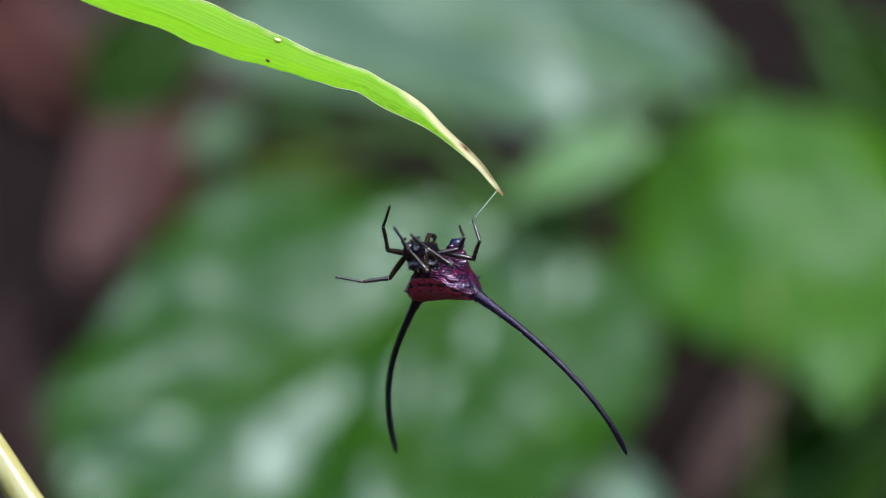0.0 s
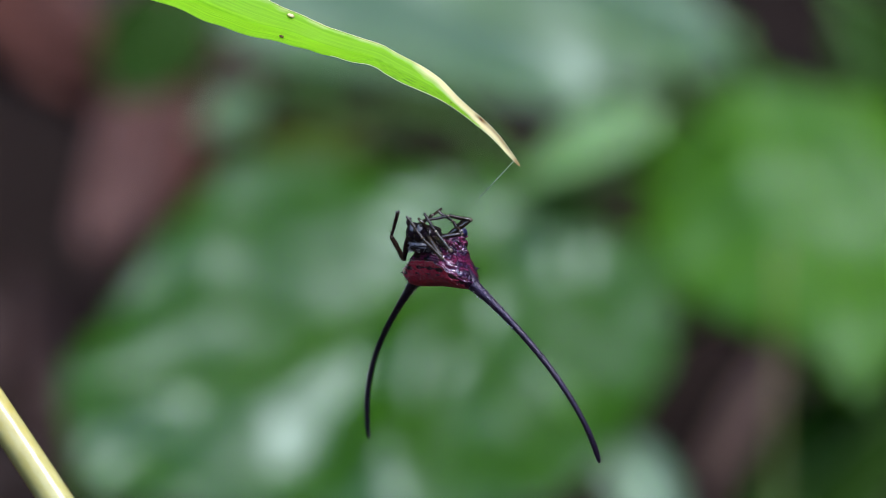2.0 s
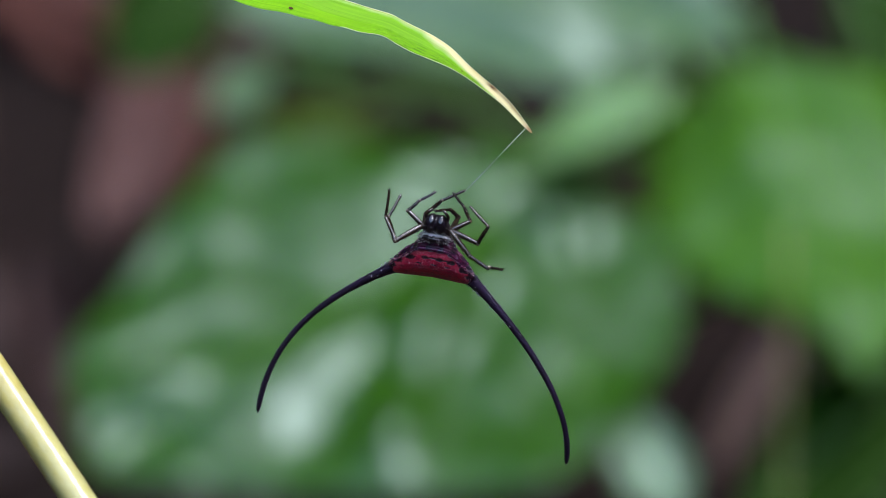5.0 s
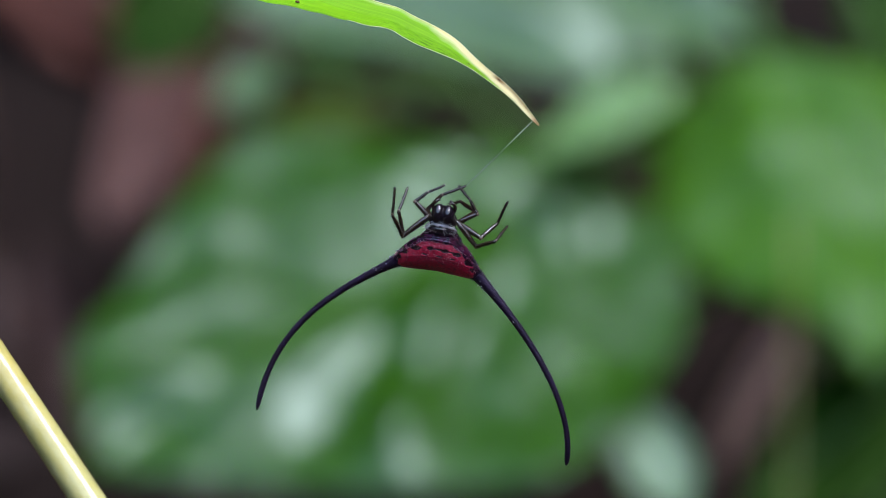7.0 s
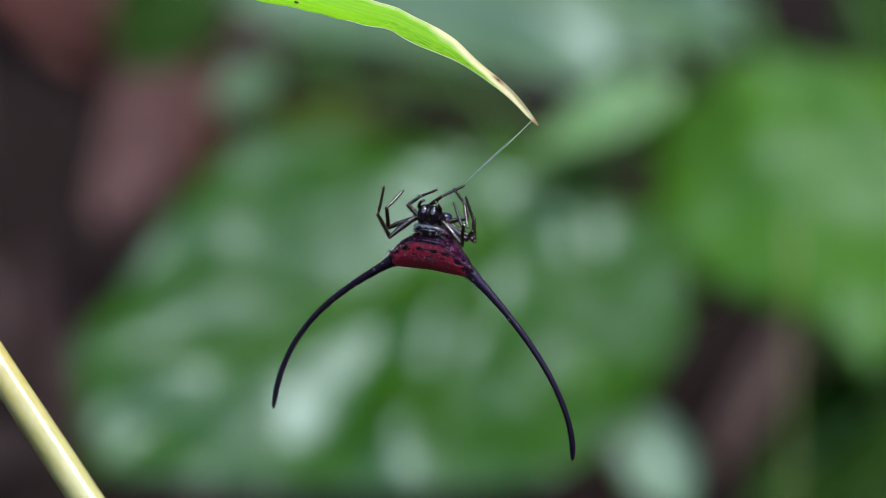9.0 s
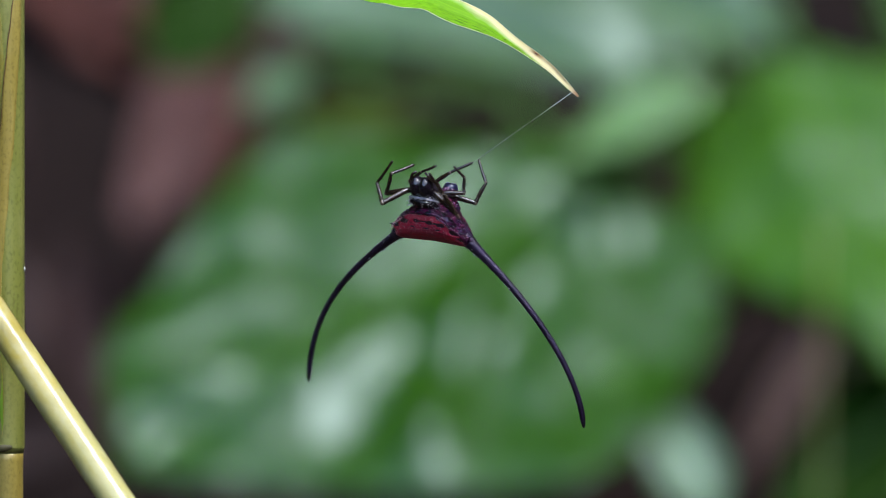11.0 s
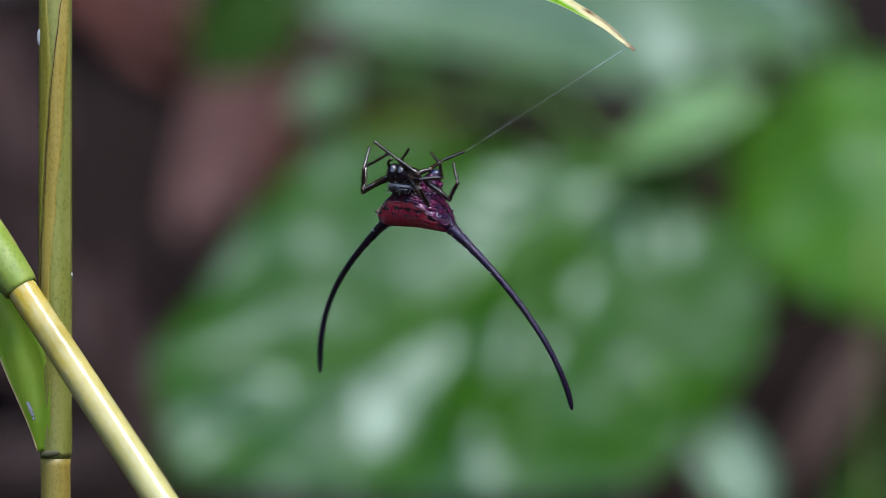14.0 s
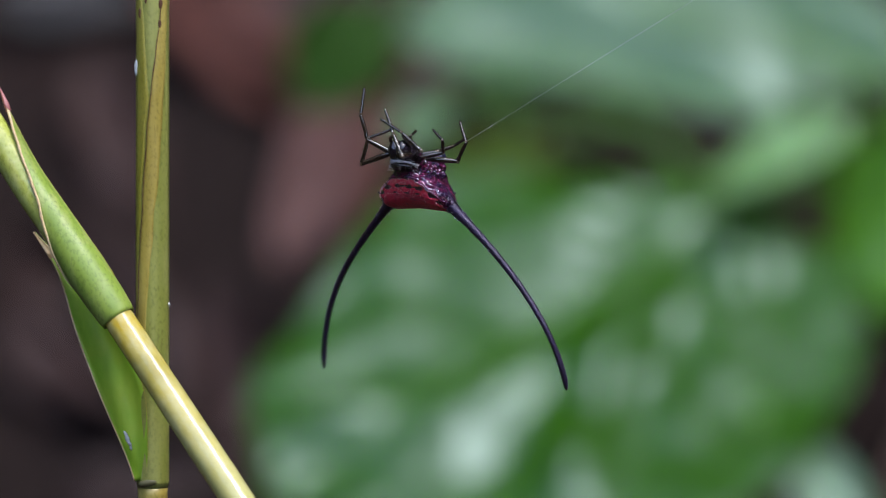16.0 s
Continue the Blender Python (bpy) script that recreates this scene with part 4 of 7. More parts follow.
    # four short side spines
    for s in (-1, 1):
        bm = bmesh.new()
        spike(bm, sv(s * 62, -31, 13), (s * 0.85, -0.25, 0.05), 14 * S, 3.4 * S, 8)
        part("short_spine", bm, HORN, SPIDER, "short black side spine")
        bm = bmesh.new()
        spike(bm, sv(s * 38, 36, 30), (s * 0.5, 0.8, 0.1), 8 * S, 4 * S, 8)
        part("short_spine", bm, HORN, SPIDER, "short black rear spine")
    # spinnerets: a dark tuft with a blue sheen
    bm = bmesh.new()
    tube(bm, [sv(0, 31, 86), sv(0, 32, 92), sv(0, 32, 98), sv(0, 32, 100)], [13 * S, 13.5 * S, 11 * S, 6 * S], 16)
    for k in range(7):
        a = k * 2 * math.pi / 7
        spike(bm, sv(7 * math.cos(a), 32 + 7 * math.sin(a), 97), (math.cos(a) * 0.4, math.sin(a) * 0.4, 1), 5 * S, 3.0 * S, 6)
    part("spinneret", bm, BLUE_SHEEN, SPIDER, "blue-black spinneret tuft")


abdomen()


def horn_point(s, side):
    b, t = Vector((72, 0, 0)), Vector((282, 130, -293))
    if side < 0:
        sag, more = Vector((143, 85, 84)), Vector((54, -95, 60))
    else:
        sag, more = Vector((168, -2, 5.5)), Vector((50, -13, -24))
    p = b + (t - b) * s + (sag + more * s) * (s * (1 - s))
    return Vector((p.x * side, p.y, p.z)) * S


def horns():
    rr = random.Random(11)
    for side in (-1, 1):
        bm = bmesh.new()
        pts = [sv(side * 44, 0, 18), sv(side * 58, 0, 9)] + [horn_point(i / 70, side) for i in range(71)]
        rad = [20, 15.5] + [float(np.interp(i / 70, (0, 0.04, 0.10, 0.2, 0.45, 0.75, 0.88, 0.95, 0.985, 1), (11.0, 8.8, 7.2, 6.1, 5.3, 4.9, 5.2, 4.8, 3.4, 1.0))) * (1 + 0.05 * noise.noise(Vector((i * 0.7, side, 2)))) for i in range(71)]
        tube(bm, pts, [r * S for r in rad], 16)
        hob = part("horn", bm, HORN, SPIDER, "long curved purple-black horn")
        bm = bmesh.new()
        for _ in range(110):
            u = rr.random() ** 2.2 * 0.5
            p = horn_point(u, side)
            d = (horn_point(u + 0.01, side) - p).normalized()
            a, b = frame_of(d)
            k = rr.uniform(0, 6.28)
            n = a * math.cos(k) + b * math.sin(k)
            r = float(np.interp(u, (0, 0.04, 0.10, 0.2, 0.5), (12.5, 9.8, 7.8, 6.4, 5.4)))
            q = rr.uniform(0.6, 1.3) * S
            ball(bm, p + n * r * S, (q, q, q), None, 6, 4)
        part("beading", bm, HORN, hob, "rough beads near the horn's root")
        bm = bmesh.new()
        for u in (0.015, 0.02, 0.03, 0.035, 0.045, 0.05, 0.06, 0.065, 0.07, 0.08, 0.09, 0.1, 0.11, 0.13, 0.15, 0.16, 0.2, 0.235, 0.36, 0.5, 0.56, 0.7, 0.82):
            u += rr.uniform(-0.02, 0.02)
            p = horn_point(u, side)
            d = (horn_point(u + 0.01, side) - p).normalized()
            a, b = frame_of(d)
            k = rr.uniform(0, 6.28)
            n = a * math.cos(k) + b * math.sin(k)
            q = rr.uniform(0.8, 1.8) * S
            ball(bm, p + n * (float(np.interp(u, (0, 0.1, 0.2, 0.5), (12.5, 7.8, 6.4, 5.4))) + 0.7) * S, (q, q, q), None, 8, 6)
        part("bead", bm, DROP, hob, "tiny beads of moisture, painted pale as glints")


horns()


def fore_body():
    # the shield, seen from its front: a black glossy dome with a white-haired collar
    bm = bmesh.new()
    ball(bm, sv(0, -52, 78), (25 * S, 32 * S, 22 * S), None, 32, 20)
    for s in (-1, 1):  # the raised head is parted by a furrow
        ball(bm, sv(s * 8.5, -77, 84), (12.5 * S, 17 * S, 18.5 * S), None, 24, 18)
    ball(bm, sv(0, -72, 84), (15 * S, 17 * S, 18 * S), None, 24, 18)
    part("shield", bm, SHIELD, SPIDER, "glossy black fore-body shield")
    bm = bmesh.new()
    tube(bm, [sv(0, -46, 60), sv(0, -42, 50), sv(0, -30, 40)], [17 * S, 15 * S, 14 * S], 16)
    part("waist", bm, PURPLE, SPIDER, "dark narrow waist")
    # soft folds of skin between the shield and the red face
    for r, z, y, t in ((30, 49, -46, 4.0), (33, 44.5, -48, 3.6), (36, 40, -50, 3.4)):
        bm = bmesh.new()
        arc = [sv(r * math.sin(a), y - 13 * math.cos(a), z - 5 * (1 - math.cos(a)) + 1.2 * noise.noise(Vector((a * 3, z, 0)))) for a in [(-1.25 + 2.5 * i / 30) for i in range(31)]]
        tube(bm, arc, [t * S * (0.55 + 0.45 * math.sin(math.pi * i / 30) + 0.35 * noise.noise(Vector((i * 0.6, z, 2)))) for i in range(31)], 10)
        part("fold", bm, PURPLE, SPIDER, "glossy purple fold of skin")
    bm = bmesh.new()
    arc = [sv(27 * math.sin(a), -54 - 27 * math.cos(a), 62 + 3 * math.cos(a)) for a in [(-1.5 + 3.0 * i / 24) for i in range(25)]]
    tube(bm, arc, [max(0.3, 1.5 + 2.2 * noise.noise(Vector((i * 0.9, 1, 1)))) * S for i in range(25)], 8)
    rr = random.Random(21)
    for _ in range(110):
        a = rr.uniform(-1.5, 1.5)
        p = sv(27 * math.sin(a), -55 - 27 * math.cos(a), rr.gauss(62.5, 1.8) + 3 * math.cos(a))
        k = rr.choice((-1, 1))
        spike(bm, p, (k * math.cos(a) + 0.3 * math.sin(a), k * math.sin(a) - 0.3 * math.cos(a), rr.uniform(-0.5, 0.3)), rr.uniform(4, 7) * S, 0.55 * S, 3)
    part("collar", bm, WHITE_HAIR, SPIDER, "band of white hair")
    bm = bmesh.new()
    ball(bm, sv(0, -58, 57), (27 * S, 25 * S, 9 * S), None, 24, 12)
    part("brow", bm, SHIELD, SPIDER, "dark grey brow with white hair")
    rr = random.Random(8)
    bm = bmesh.new()
    for _ in range(55):
        a = rr.uniform(-1.7, 1.7)
        z = rr.uniform(50, 65)
        p = sv(26 * math.sin(a), -57 - 24 * math.cos(a), z)
        spike(bm, p, (math.sin(a) * 0.7 + rr.uniform(-0.5, 0.5), -math.cos(a) * 0.7, rr.uniform(-1, 0.4)), rr.uniform(5, 9) * S, 0.45 * S, 3)
    part("hair", bm, HAIR, SPIDER, "short white hairs")
    for s in (-1, 1):
        bm = bmesh.new()
        ball(bm, sv(s * 8.5, -83, 90), (7.5 * S, 8.5 * S, 11 * S), pose(0, 0, 0, 12, s * 6, 0), 16, 12)
        spike(bm, sv(s * 7, -83, 98), (-s * 0.5, 0.3, 1), 6 * S, 2 * S, 6)
        part("jaw", bm, SHIELD, SPIDER, "black jaw with its fang")
        bm = bmesh.new()
        path = smooth_path([sv(s * 15, -70, 88), sv(s * 20, -80, 97), sv(s * 16, -88, 104), sv(s * 9, -87, 109)], 6)
        tube(bm, path, [(3.4 - 1.2 * i / len(path)) * S for i in range(len(path))], 8)
        part("palp", bm, LEG, SPIDER, "short dark feeler")
        bm = bmesh.new()
        for x, y, z in ((6, -92, 76), (13, -88, 78), (6, -91, 83)):
            ball(bm, sv(s * x, y, z), (1.3 * S, 1.3 * S, 1.3 * S), None, 10, 8)
        part("eye", bm, SHIELD, SPIDER, "small black eyes")
    bm = bmesh.new()
    ball(bm, sv(0, -45, 92), (15 * S, 24 * S, 8 * S), None, 18, 12)
    part("breastplate", bm, LEG, SPIDER, "dark breastplate between the legs")


fore_body()


def limb(length, profile, bristles, seed, hairs=True):
    """A leg piece along +z from its joint."""
    rr = random.Random(seed)
    bm = bmesh.new()
    n = 16
    pts = [(0.6 * S * math.sin(math.pi * i / n), 0, length * i / n) for i in range(n + 1)]
    rad = [float(np.interp(i / n, [p[0] for p in profile], [p[1] for p in profile])) * S for i in range(n + 1)]
    tube(bm, pts, rad, 12)
    for _ in range(bristles):
        u, a = rr.uniform(0.1, 0.95), rr.uniform(0, 6.28)
        r = float(np.interp(u, [p[0] for p in profile], [p[1] for p in profile])) * S
        spike(bm, (r * 0.9 * math.cos(a), r * 0.9 * math.sin(a), length * u), (math.cos(a), math.sin(a), 0.8), rr.uniform(3, 6.5) * S, 0.32 * S, 3)
    for f in bm.faces:
        if f.calc_center_median().z < 2.2 * S:
            f.material_index = 1
    return bm


LENGTHS = {"1": (58, 48, 50), "2": (56, 46, 50), "3": (40, 28, 33), "4": (56, 40, 46)}


def legs():
    for side, s in (("L", -1), ("R", 1)):
        for num, (a, b, c) in LENGTHS.items():
            thick = 0.90 if num == "3" else 1.05
            fem = part("leg", limb(a * S, [(0, 3.4 * thick), (0.25, 4.9 * thick), (0.7, 4.5 * thick), (0.94, 3.6 * thick), (1, 3.7 * thick)], 38, hash_of(side, num)), [LEG, LEG], SPIDER,
                       "dark bristly leg with shiny highlights")
            tib = part("shin", limb(b * S, [(0, 3.5 * thick), (0.12, 3.9 * thick), (0.24, 3.0 * thick), (0.6, 3.5 * thick), (0.95, 2.7 * thick), (1, 2.6 * thick)], 34, hash_of(side, num) + 1), [LEG, JOINT], fem)
            tar = part("foot", limb(c * S, [(0, 2.8 * thick), (0.1, 2.4 * thick), (0.6, 2.35 * thick), (0.94, 2.1 * thick), (1, 1.0)], 34, hash_of(side, num) + 2), [LEG, JOINT], fem)
            bm = bmesh.new()
            ball(bm, (0, 0, a * S), (3.9 * S * thick, 3.9 * S * thick, 3.6 * S * thick), None, 12, 8)
            part("knee", bm, JOINT, fem, "knee joint, painted paler for its glint")
            fem.location = sv(s * 24, -74 + 14 * (int(num) - 1), 78)
            tib.location = (0, 0, a * S)
            tar.location = (0, 0, (a + b) * S)
            LEGS[side + num] = (fem, tib, tar)


def hash_of(side, num):
    return int(num) * 10 + (0 if side == "L" else 50)


legs()


# ---- the dragline: short straight lengths that slide along one another as it is paid out ----
SILK = []
for k in range(9):
    bm = bmesh.new()
    tube(bm, [(0, 0, 0), (0, 0, -24 * S), (0, 0, -48 * S), (0, 0, -72 * S)], [(0.25 if k else 0.5) * S] * 4, 6)
    SILK.append(tagged(part("silk_strand", bm, SILK_MAT if k else BRIGHT_SILK), "fine white silk dragline from the grass tip to the spider", "spider silk", "dragline"))

# ---- what moves ----
def motions():
    walk(SPIDER, [
        (0, pose(0.00376, 0.4624, 0.45017, 4.4, -1.1, -44.2)), (0.5, pose(0.00282, 0.4624, 0.44979, 0.5, 0, -41.9)), (1, pose(0.00237, 0.4624, 0.44933, -0.3, -0.6, -41.8)),
        (1.5, pose(0.002, 0.4624, 0.44942, -1.5, 3.8, -44.5)), (2, pose(0.00166, 0.4624, 0.4492, -3.4, 2.8, -43.6)), (2.5, pose(0.00147, 0.4624, 0.44894, -3.5, 2.9, -43.4)),
        (3, pose(0.00088, 0.4624, 0.4484, -2.8, 3, -37.3)), (3.5, pose(0.00025, 0.4624, 0.44818, -3.1, 6.4, -25.1)), (4, pose(-0.00014, 0.4624, 0.44794, -2.1, 8.4, -14.4)),
        (6.5, pose(-0.00078, 0.4624, 0.44778, -7.6, 9.6, -3.2)), (7, pose(-0.00069, 0.4624, 0.44794, -8.5, 9.9, -4.7)), (7.5, pose(-0.00078, 0.4624, 0.44791, -8.8, 10.1, -6.4)),
        (8, pose(-0.00078, 0.4624, 0.44795, -8.7, 10.2, -8.3)), (10.5, pose(-0.00297, 0.4624, 0.44956, -1.4, 7.1, -26.1)), (11, pose(-0.0042, 0.4624, 0.45146, -4.1, 7.5, -27.6)),
        (11.5, pose(-0.00546, 0.4624, 0.45098, -2.6, 8, -30)), (12, pose(-0.00533, 0.4624, 0.45252, 4.3, 8.3, -32.6)), (12.5, pose(-0.00566, 0.4624, 0.45191, 2.1, 10.6, -32.4)),
        (13, pose(-0.00684, 0.4624, 0.45213, 0.7, 7.7, -30.4)), (13.5, pose(-0.00843, 0.4624, 0.4532, -0.1, 9.3, -32.5)), (14, pose(-0.01108, 0.4624, 0.45354, -3.2, 5.7, -35.4)),
        (14.5, pose(-0.01308, 0.4624, 0.45411, -7.6, 3.7, -39.6)), (15, pose(-0.01647, 0.4624, 0.45553, -6.8, 5.2, -34.7)), (15.5, pose(-0.01880, 0.4624, 0.45762, -6.7, 7.2, -31.7)),
        (16, pose(-0.02150, 0.4624, 0.45895, -9.1, 3.2, -37.3)),
    ])
    walk(LEGS["L1"][0], [
        (0, pose(-0.00149, -0.00459, 0.00484, 137.4, -23.8, -112.2)), (0.5, pose(-0.00149, -0.00459, 0.00484, 142.6, -30.7, -134.2)), (1, pose(-0.00149, -0.00459, 0.00484, 142.9, -23.6, -150.1)),
        (1.5, pose(-0.00149, -0.00459, 0.00484, 152.9, -35.9, -179.1)), (2, pose(-0.00149, -0.00459, 0.00484, 142.2, -26.5, -158.8)), (2.5, pose(-0.00149, -0.00459, 0.00484, 139.8, -17.3, -144.4)),
        (3, pose(-0.00149, -0.00459, 0.00484, 135, -2.8, -128.3)), (3.25, pose(-0.00149, -0.00459, 0.00484, 177.3, -18.2, -147.8)), (3.5, pose(-0.00149, -0.00459, 0.00484, -136.4, -15.8, -173.3)),
        (4, pose(-0.00149, -0.00459, 0.00484, -127.5, -40.2, 154.5)), (6.5, pose(-0.00149, -0.00459, 0.00484, 160.1, -36, -143.8)), (7, pose(-0.00149, -0.00459, 0.00484, 148, -29.5, -132.1)),
        (8, pose(-0.00149, -0.00459, 0.00484, 143.7, -30.1, -123.2)), (10.5, pose(-0.00149, -0.00459, 0.00484, -133.2, -37.9, 173.2)), (11, pose(-0.00149, -0.00459, 0.00484, -131.5, -32.9, 167.9)),
        (11.5, pose(-0.00149, -0.00459, 0.00484, -133.7, -26.5, 168.4)), (11.75, pose(-0.00149, -0.00459, 0.00484, -177.2, -39.5, -149.6)), (12, pose(-0.00149, -0.00459, 0.00484, 141, -24.1, -109.3)),
        (12.5, pose(-0.00149, -0.00459, 0.00484, 140, -22.7, -115.6)), (12.75, pose(-0.00149, -0.00459, 0.00484, -175, -32.3, -147.5)), (13, pose(-0.00149, -0.00459, 0.00484, -131.9, -19, -177.2)),
        (13.25, pose(-0.00149, -0.00459, 0.00484, -175.7, -46.1, -148.7)), (13.5, pose(-0.00149, -0.00459, 0.00484, 120.3, -41.9, -98.3)), (14, pose(-0.00149, -0.00459, 0.00484, 137.9, -40.3, -119.3)),
        (14.5, pose(-0.00149, -0.00459, 0.00484, 141.3, -22.8, -144.3)), (14.75, pose(-0.00149, -0.00459, 0.00484, -172.9, -45.3, -175.8)), (15, pose(-0.00149, -0.00459, 0.00484, -114.7, -37.6, 139.3)),
        (15.5, pose(-0.00149, -0.00459, 0.00484, -122.8, -50.7, 147.2)), (16, pose(-0.00149, -0.00459, 0.00484, 144.1, -61.4, -127.2)),
    ])
    walk(LEGS["L1"][1], [
        (0, pose(0, 0, 0.0036, 0, 54.3, 0)), (0.5, pose(0, 0, 0.0036, 0, 83.9, 0)), (1, pose(0, 0, 0.0036, 180, 51.1, 180)),
        (1.5, pose(0, 0, 0.0036, 180, 52.7, 180)), (2, pose(0, 0, 0.0036, 180, 45.2, 180)), (2.5, pose(0, 0, 0.0036, -180, 39.7, -180)),
        (3, pose(0, 0, 0.0036, -180, 37.3, -180)), (3.5, pose(0, 0, 0.0036, -180, 53.7, -180)), (4, pose(0, 0, 0.0036, -180, 74.3, -180)),
        (6.5, pose(0, 0, 0.0036, -180, 78.7, -180)), (7, pose(0, 0, 0.0036, 180, 80.5, 180)), (8, pose(0, 0, 0.0036, 180, 84.1, 180)),
        (10.5, pose(0, 0, 0.0036, 180, 76.3, 180)), (11, pose(0, 0, 0.0036, 180, 67.9, 180)), (11.5, pose(0, 0, 0.0036, 180, 56.5, 180)),
        (12, pose(0, 0, 0.0036, -180, 48.7, -180)), (12.5, pose(0, 0, 0.0036, -180, 48.9, -180)), (13, pose(0, 0, 0.0036, 180, 51.8, 180)),
        (13.5, pose(0, 0, 0.0036, -180, 78.8, -180)), (14, pose(0, 0, 0.0036, 180, 49.6, 180)), (14.5, pose(0, 0, 0.0036, 180, 81.8, 180)),
        (15, pose(0, 0, 0.0036, 0, 50.5, 0)), (15.5, pose(0, 0, 0.0036, 0, 89.8, 0)), (16, pose(0, 0, 0.0036, 180, 54.3, 180)),
    ])
    walk(LEGS["L1"][2], [
        (0, pose(0.00242, 0, 0.00533, -14.4, 67.4, -3.4)), (0.5, pose(0.00296, 0, 0.00391, -178.4, 65.4, 177.4)), (1, pose(0.00232, 0, 0.00173, 177.7, 10.2, -179.1)),
        (1.5, pose(0.00237, 0, 0.00179, 174.7, 6.3, -177.6)), (2, pose(0.00211, 0, 0.0015, 166, 8, -175)), (2.5, pose(0.0019, 0, 0.0013, 158.6, 12.2, -174.3)),
        (3, pose(0.0018, 0, 0.00123, 175, 3.2, -178.4)), (3.5, pose(0.0024, 0, 0.00183, 166.3, 30.6, -176.3)), (4, pose(0.00286, 0, 0.00279, -151.4, 57.5, 169.6)),
        (6.5, pose(0.00292, 0, 0.00301, 172.1, 46.3, -175.2)), (7, pose(0.00293, 0, 0.00311, 164.5, 45, -169.7)), (8, pose(0.00296, 0, 0.00329, 164.5, 40.8, -167.5)),
        (9.25, pose(0.00293, 0, 0.00309, -170, 44.3, 176.3)), (10.5, pose(0.00289, 0, 0.00289, -143.8, 52.6, 162.3)), (11, pose(0.00276, 0, 0.00247, -140.1, 22.7, 157.6)),
        (11.5, pose(0.00248, 0, 0.00195, -138.4, 18.6, 162.3)), (11.75, pose(0.00236, 0, 0.00179, 170, 1.6, -177.7)), (12, pose(0.00224, 0, 0.00163, 116.8, 7.2, -152.3)),
        (12.5, pose(0.00224, 0, 0.00164, 134, -9.8, -155.1)), (12.75, pose(0.00229, 0, 0.0017, -177, -16.1, 177.6)), (13, pose(0.00234, 0, 0.00175, -130.9, -0.3, 154.9)),
        (13.25, pose(0.00263, 0, 0.00239, -179.9, 10.1, -170.2)), (13.5, pose(0.00292, 0, 0.00302, 136.6, 42.7, -151.7)), (14, pose(0.00227, 0, 0.00167, 116.3, 45.8, -176.5)),
        (14.5, pose(0.00294, 0, 0.00317, -175.3, 41.1, 176.6)), (14.67, pose(0.00273, 0, 0.00394, 140.6, 77.7, 103.6)), (14.83, pose(0.00251, 0, 0.00471, 61.1, 48.6, -4.2)),
        (15, pose(0.0023, 0, 0.00549, 70.2, 8.6, -32.3)), (15.25, pose(0.00264, 0, 0.00455, 94, 72, 21.7)), (15.5, pose(0.00298, 0, 0.0036, -156.9, 32.2, 156.8)),
        (16, pose(0.00242, 0, 0.00186, 160.6, 4.6, -170.6)),
    ])
    walk(LEGS["L2"][0], [
        (0, pose(-0.00149, -0.00372, 0.00484, 62.4, -66.2, -60.7)), (0.5, pose(-0.00149, -0.00372, 0.00484, 148.8, -69.6, -151.2)), (1, pose(-0.00149, -0.00372, 0.00484, 164, -50.5, -168.3)),
        (1.5, pose(-0.00149, -0.00372, 0.00484, 127.5, -21.3, -120.8)), (2, pose(-0.00149, -0.00372, 0.00484, 140.3, -24.5, -135.9)), (2.5, pose(-0.00149, -0.00372, 0.00484, 144.4, -30.3, -143.7)),
        (2.75, pose(-0.00149, -0.00372, 0.00484, -144.5, -53.6, 166.2)), (3, pose(-0.00149, -0.00372, 0.00484, -79.2, -25.7, 122.5)), (3.25, pose(-0.00149, -0.00372, 0.00484, -161.9, -82.7, -173.9)),
        (3.5, pose(-0.00149, -0.00372, 0.00484, 93.3, -28.5, -88)), (4, pose(-0.00149, -0.00372, 0.00484, 127.1, -47.3, -104.7)), (6.5, pose(-0.00149, -0.00372, 0.00484, 173.6, -43.5, -166.3)),
        (7, pose(-0.00149, -0.00372, 0.00484, 151, -36.4, -140)), (8, pose(-0.00149, -0.00372, 0.00484, 142.7, -33.2, -124)), (10.5, pose(-0.00149, -0.00372, 0.00484, 100, -32.4, -91.2)),
        (11, pose(-0.00149, -0.00372, 0.00484, 112.5, -51.2, -111)), (11.5, pose(-0.00149, -0.00372, 0.00484, 115.1, -31.1, -116.4)), (12, pose(-0.00149, -0.00372, 0.00484, 113.6, -14.3, -111.7)),
        (12.25, pose(-0.00149, -0.00372, 0.00484, 172.6, -63.9, -154.8)), (12.5, pose(-0.00149, -0.00372, 0.00484, -90, -33, 122.1)), (13, pose(-0.00149, -0.00372, 0.00484, -92.1, -28.4, 121.4)),
        (13.25, pose(-0.00149, -0.00372, 0.00484, -140.7, -77.1, 163.3)), (13.5, pose(-0.00149, -0.00372, 0.00484, 102.4, -43.1, -86.1)), (14, pose(-0.00149, -0.00372, 0.00484, -138.3, -48.9, 165.8)),
        (14.25, pose(-0.00149, -0.00372, 0.00484, -62.6, -73.7, 96.8)), (14.5, pose(-0.00149, -0.00372, 0.00484, 5.2, -46.4, 35.9)), (15, pose(-0.00149, -0.00372, 0.00484, -73, -32.3, 115.9)),
        (15.5, pose(-0.00149, -0.00372, 0.00484, -81.4, -58.1, 114.3)), (16, pose(-0.00149, -0.00372, 0.00484, 14.7, -68.7, 23.6)),
    ])
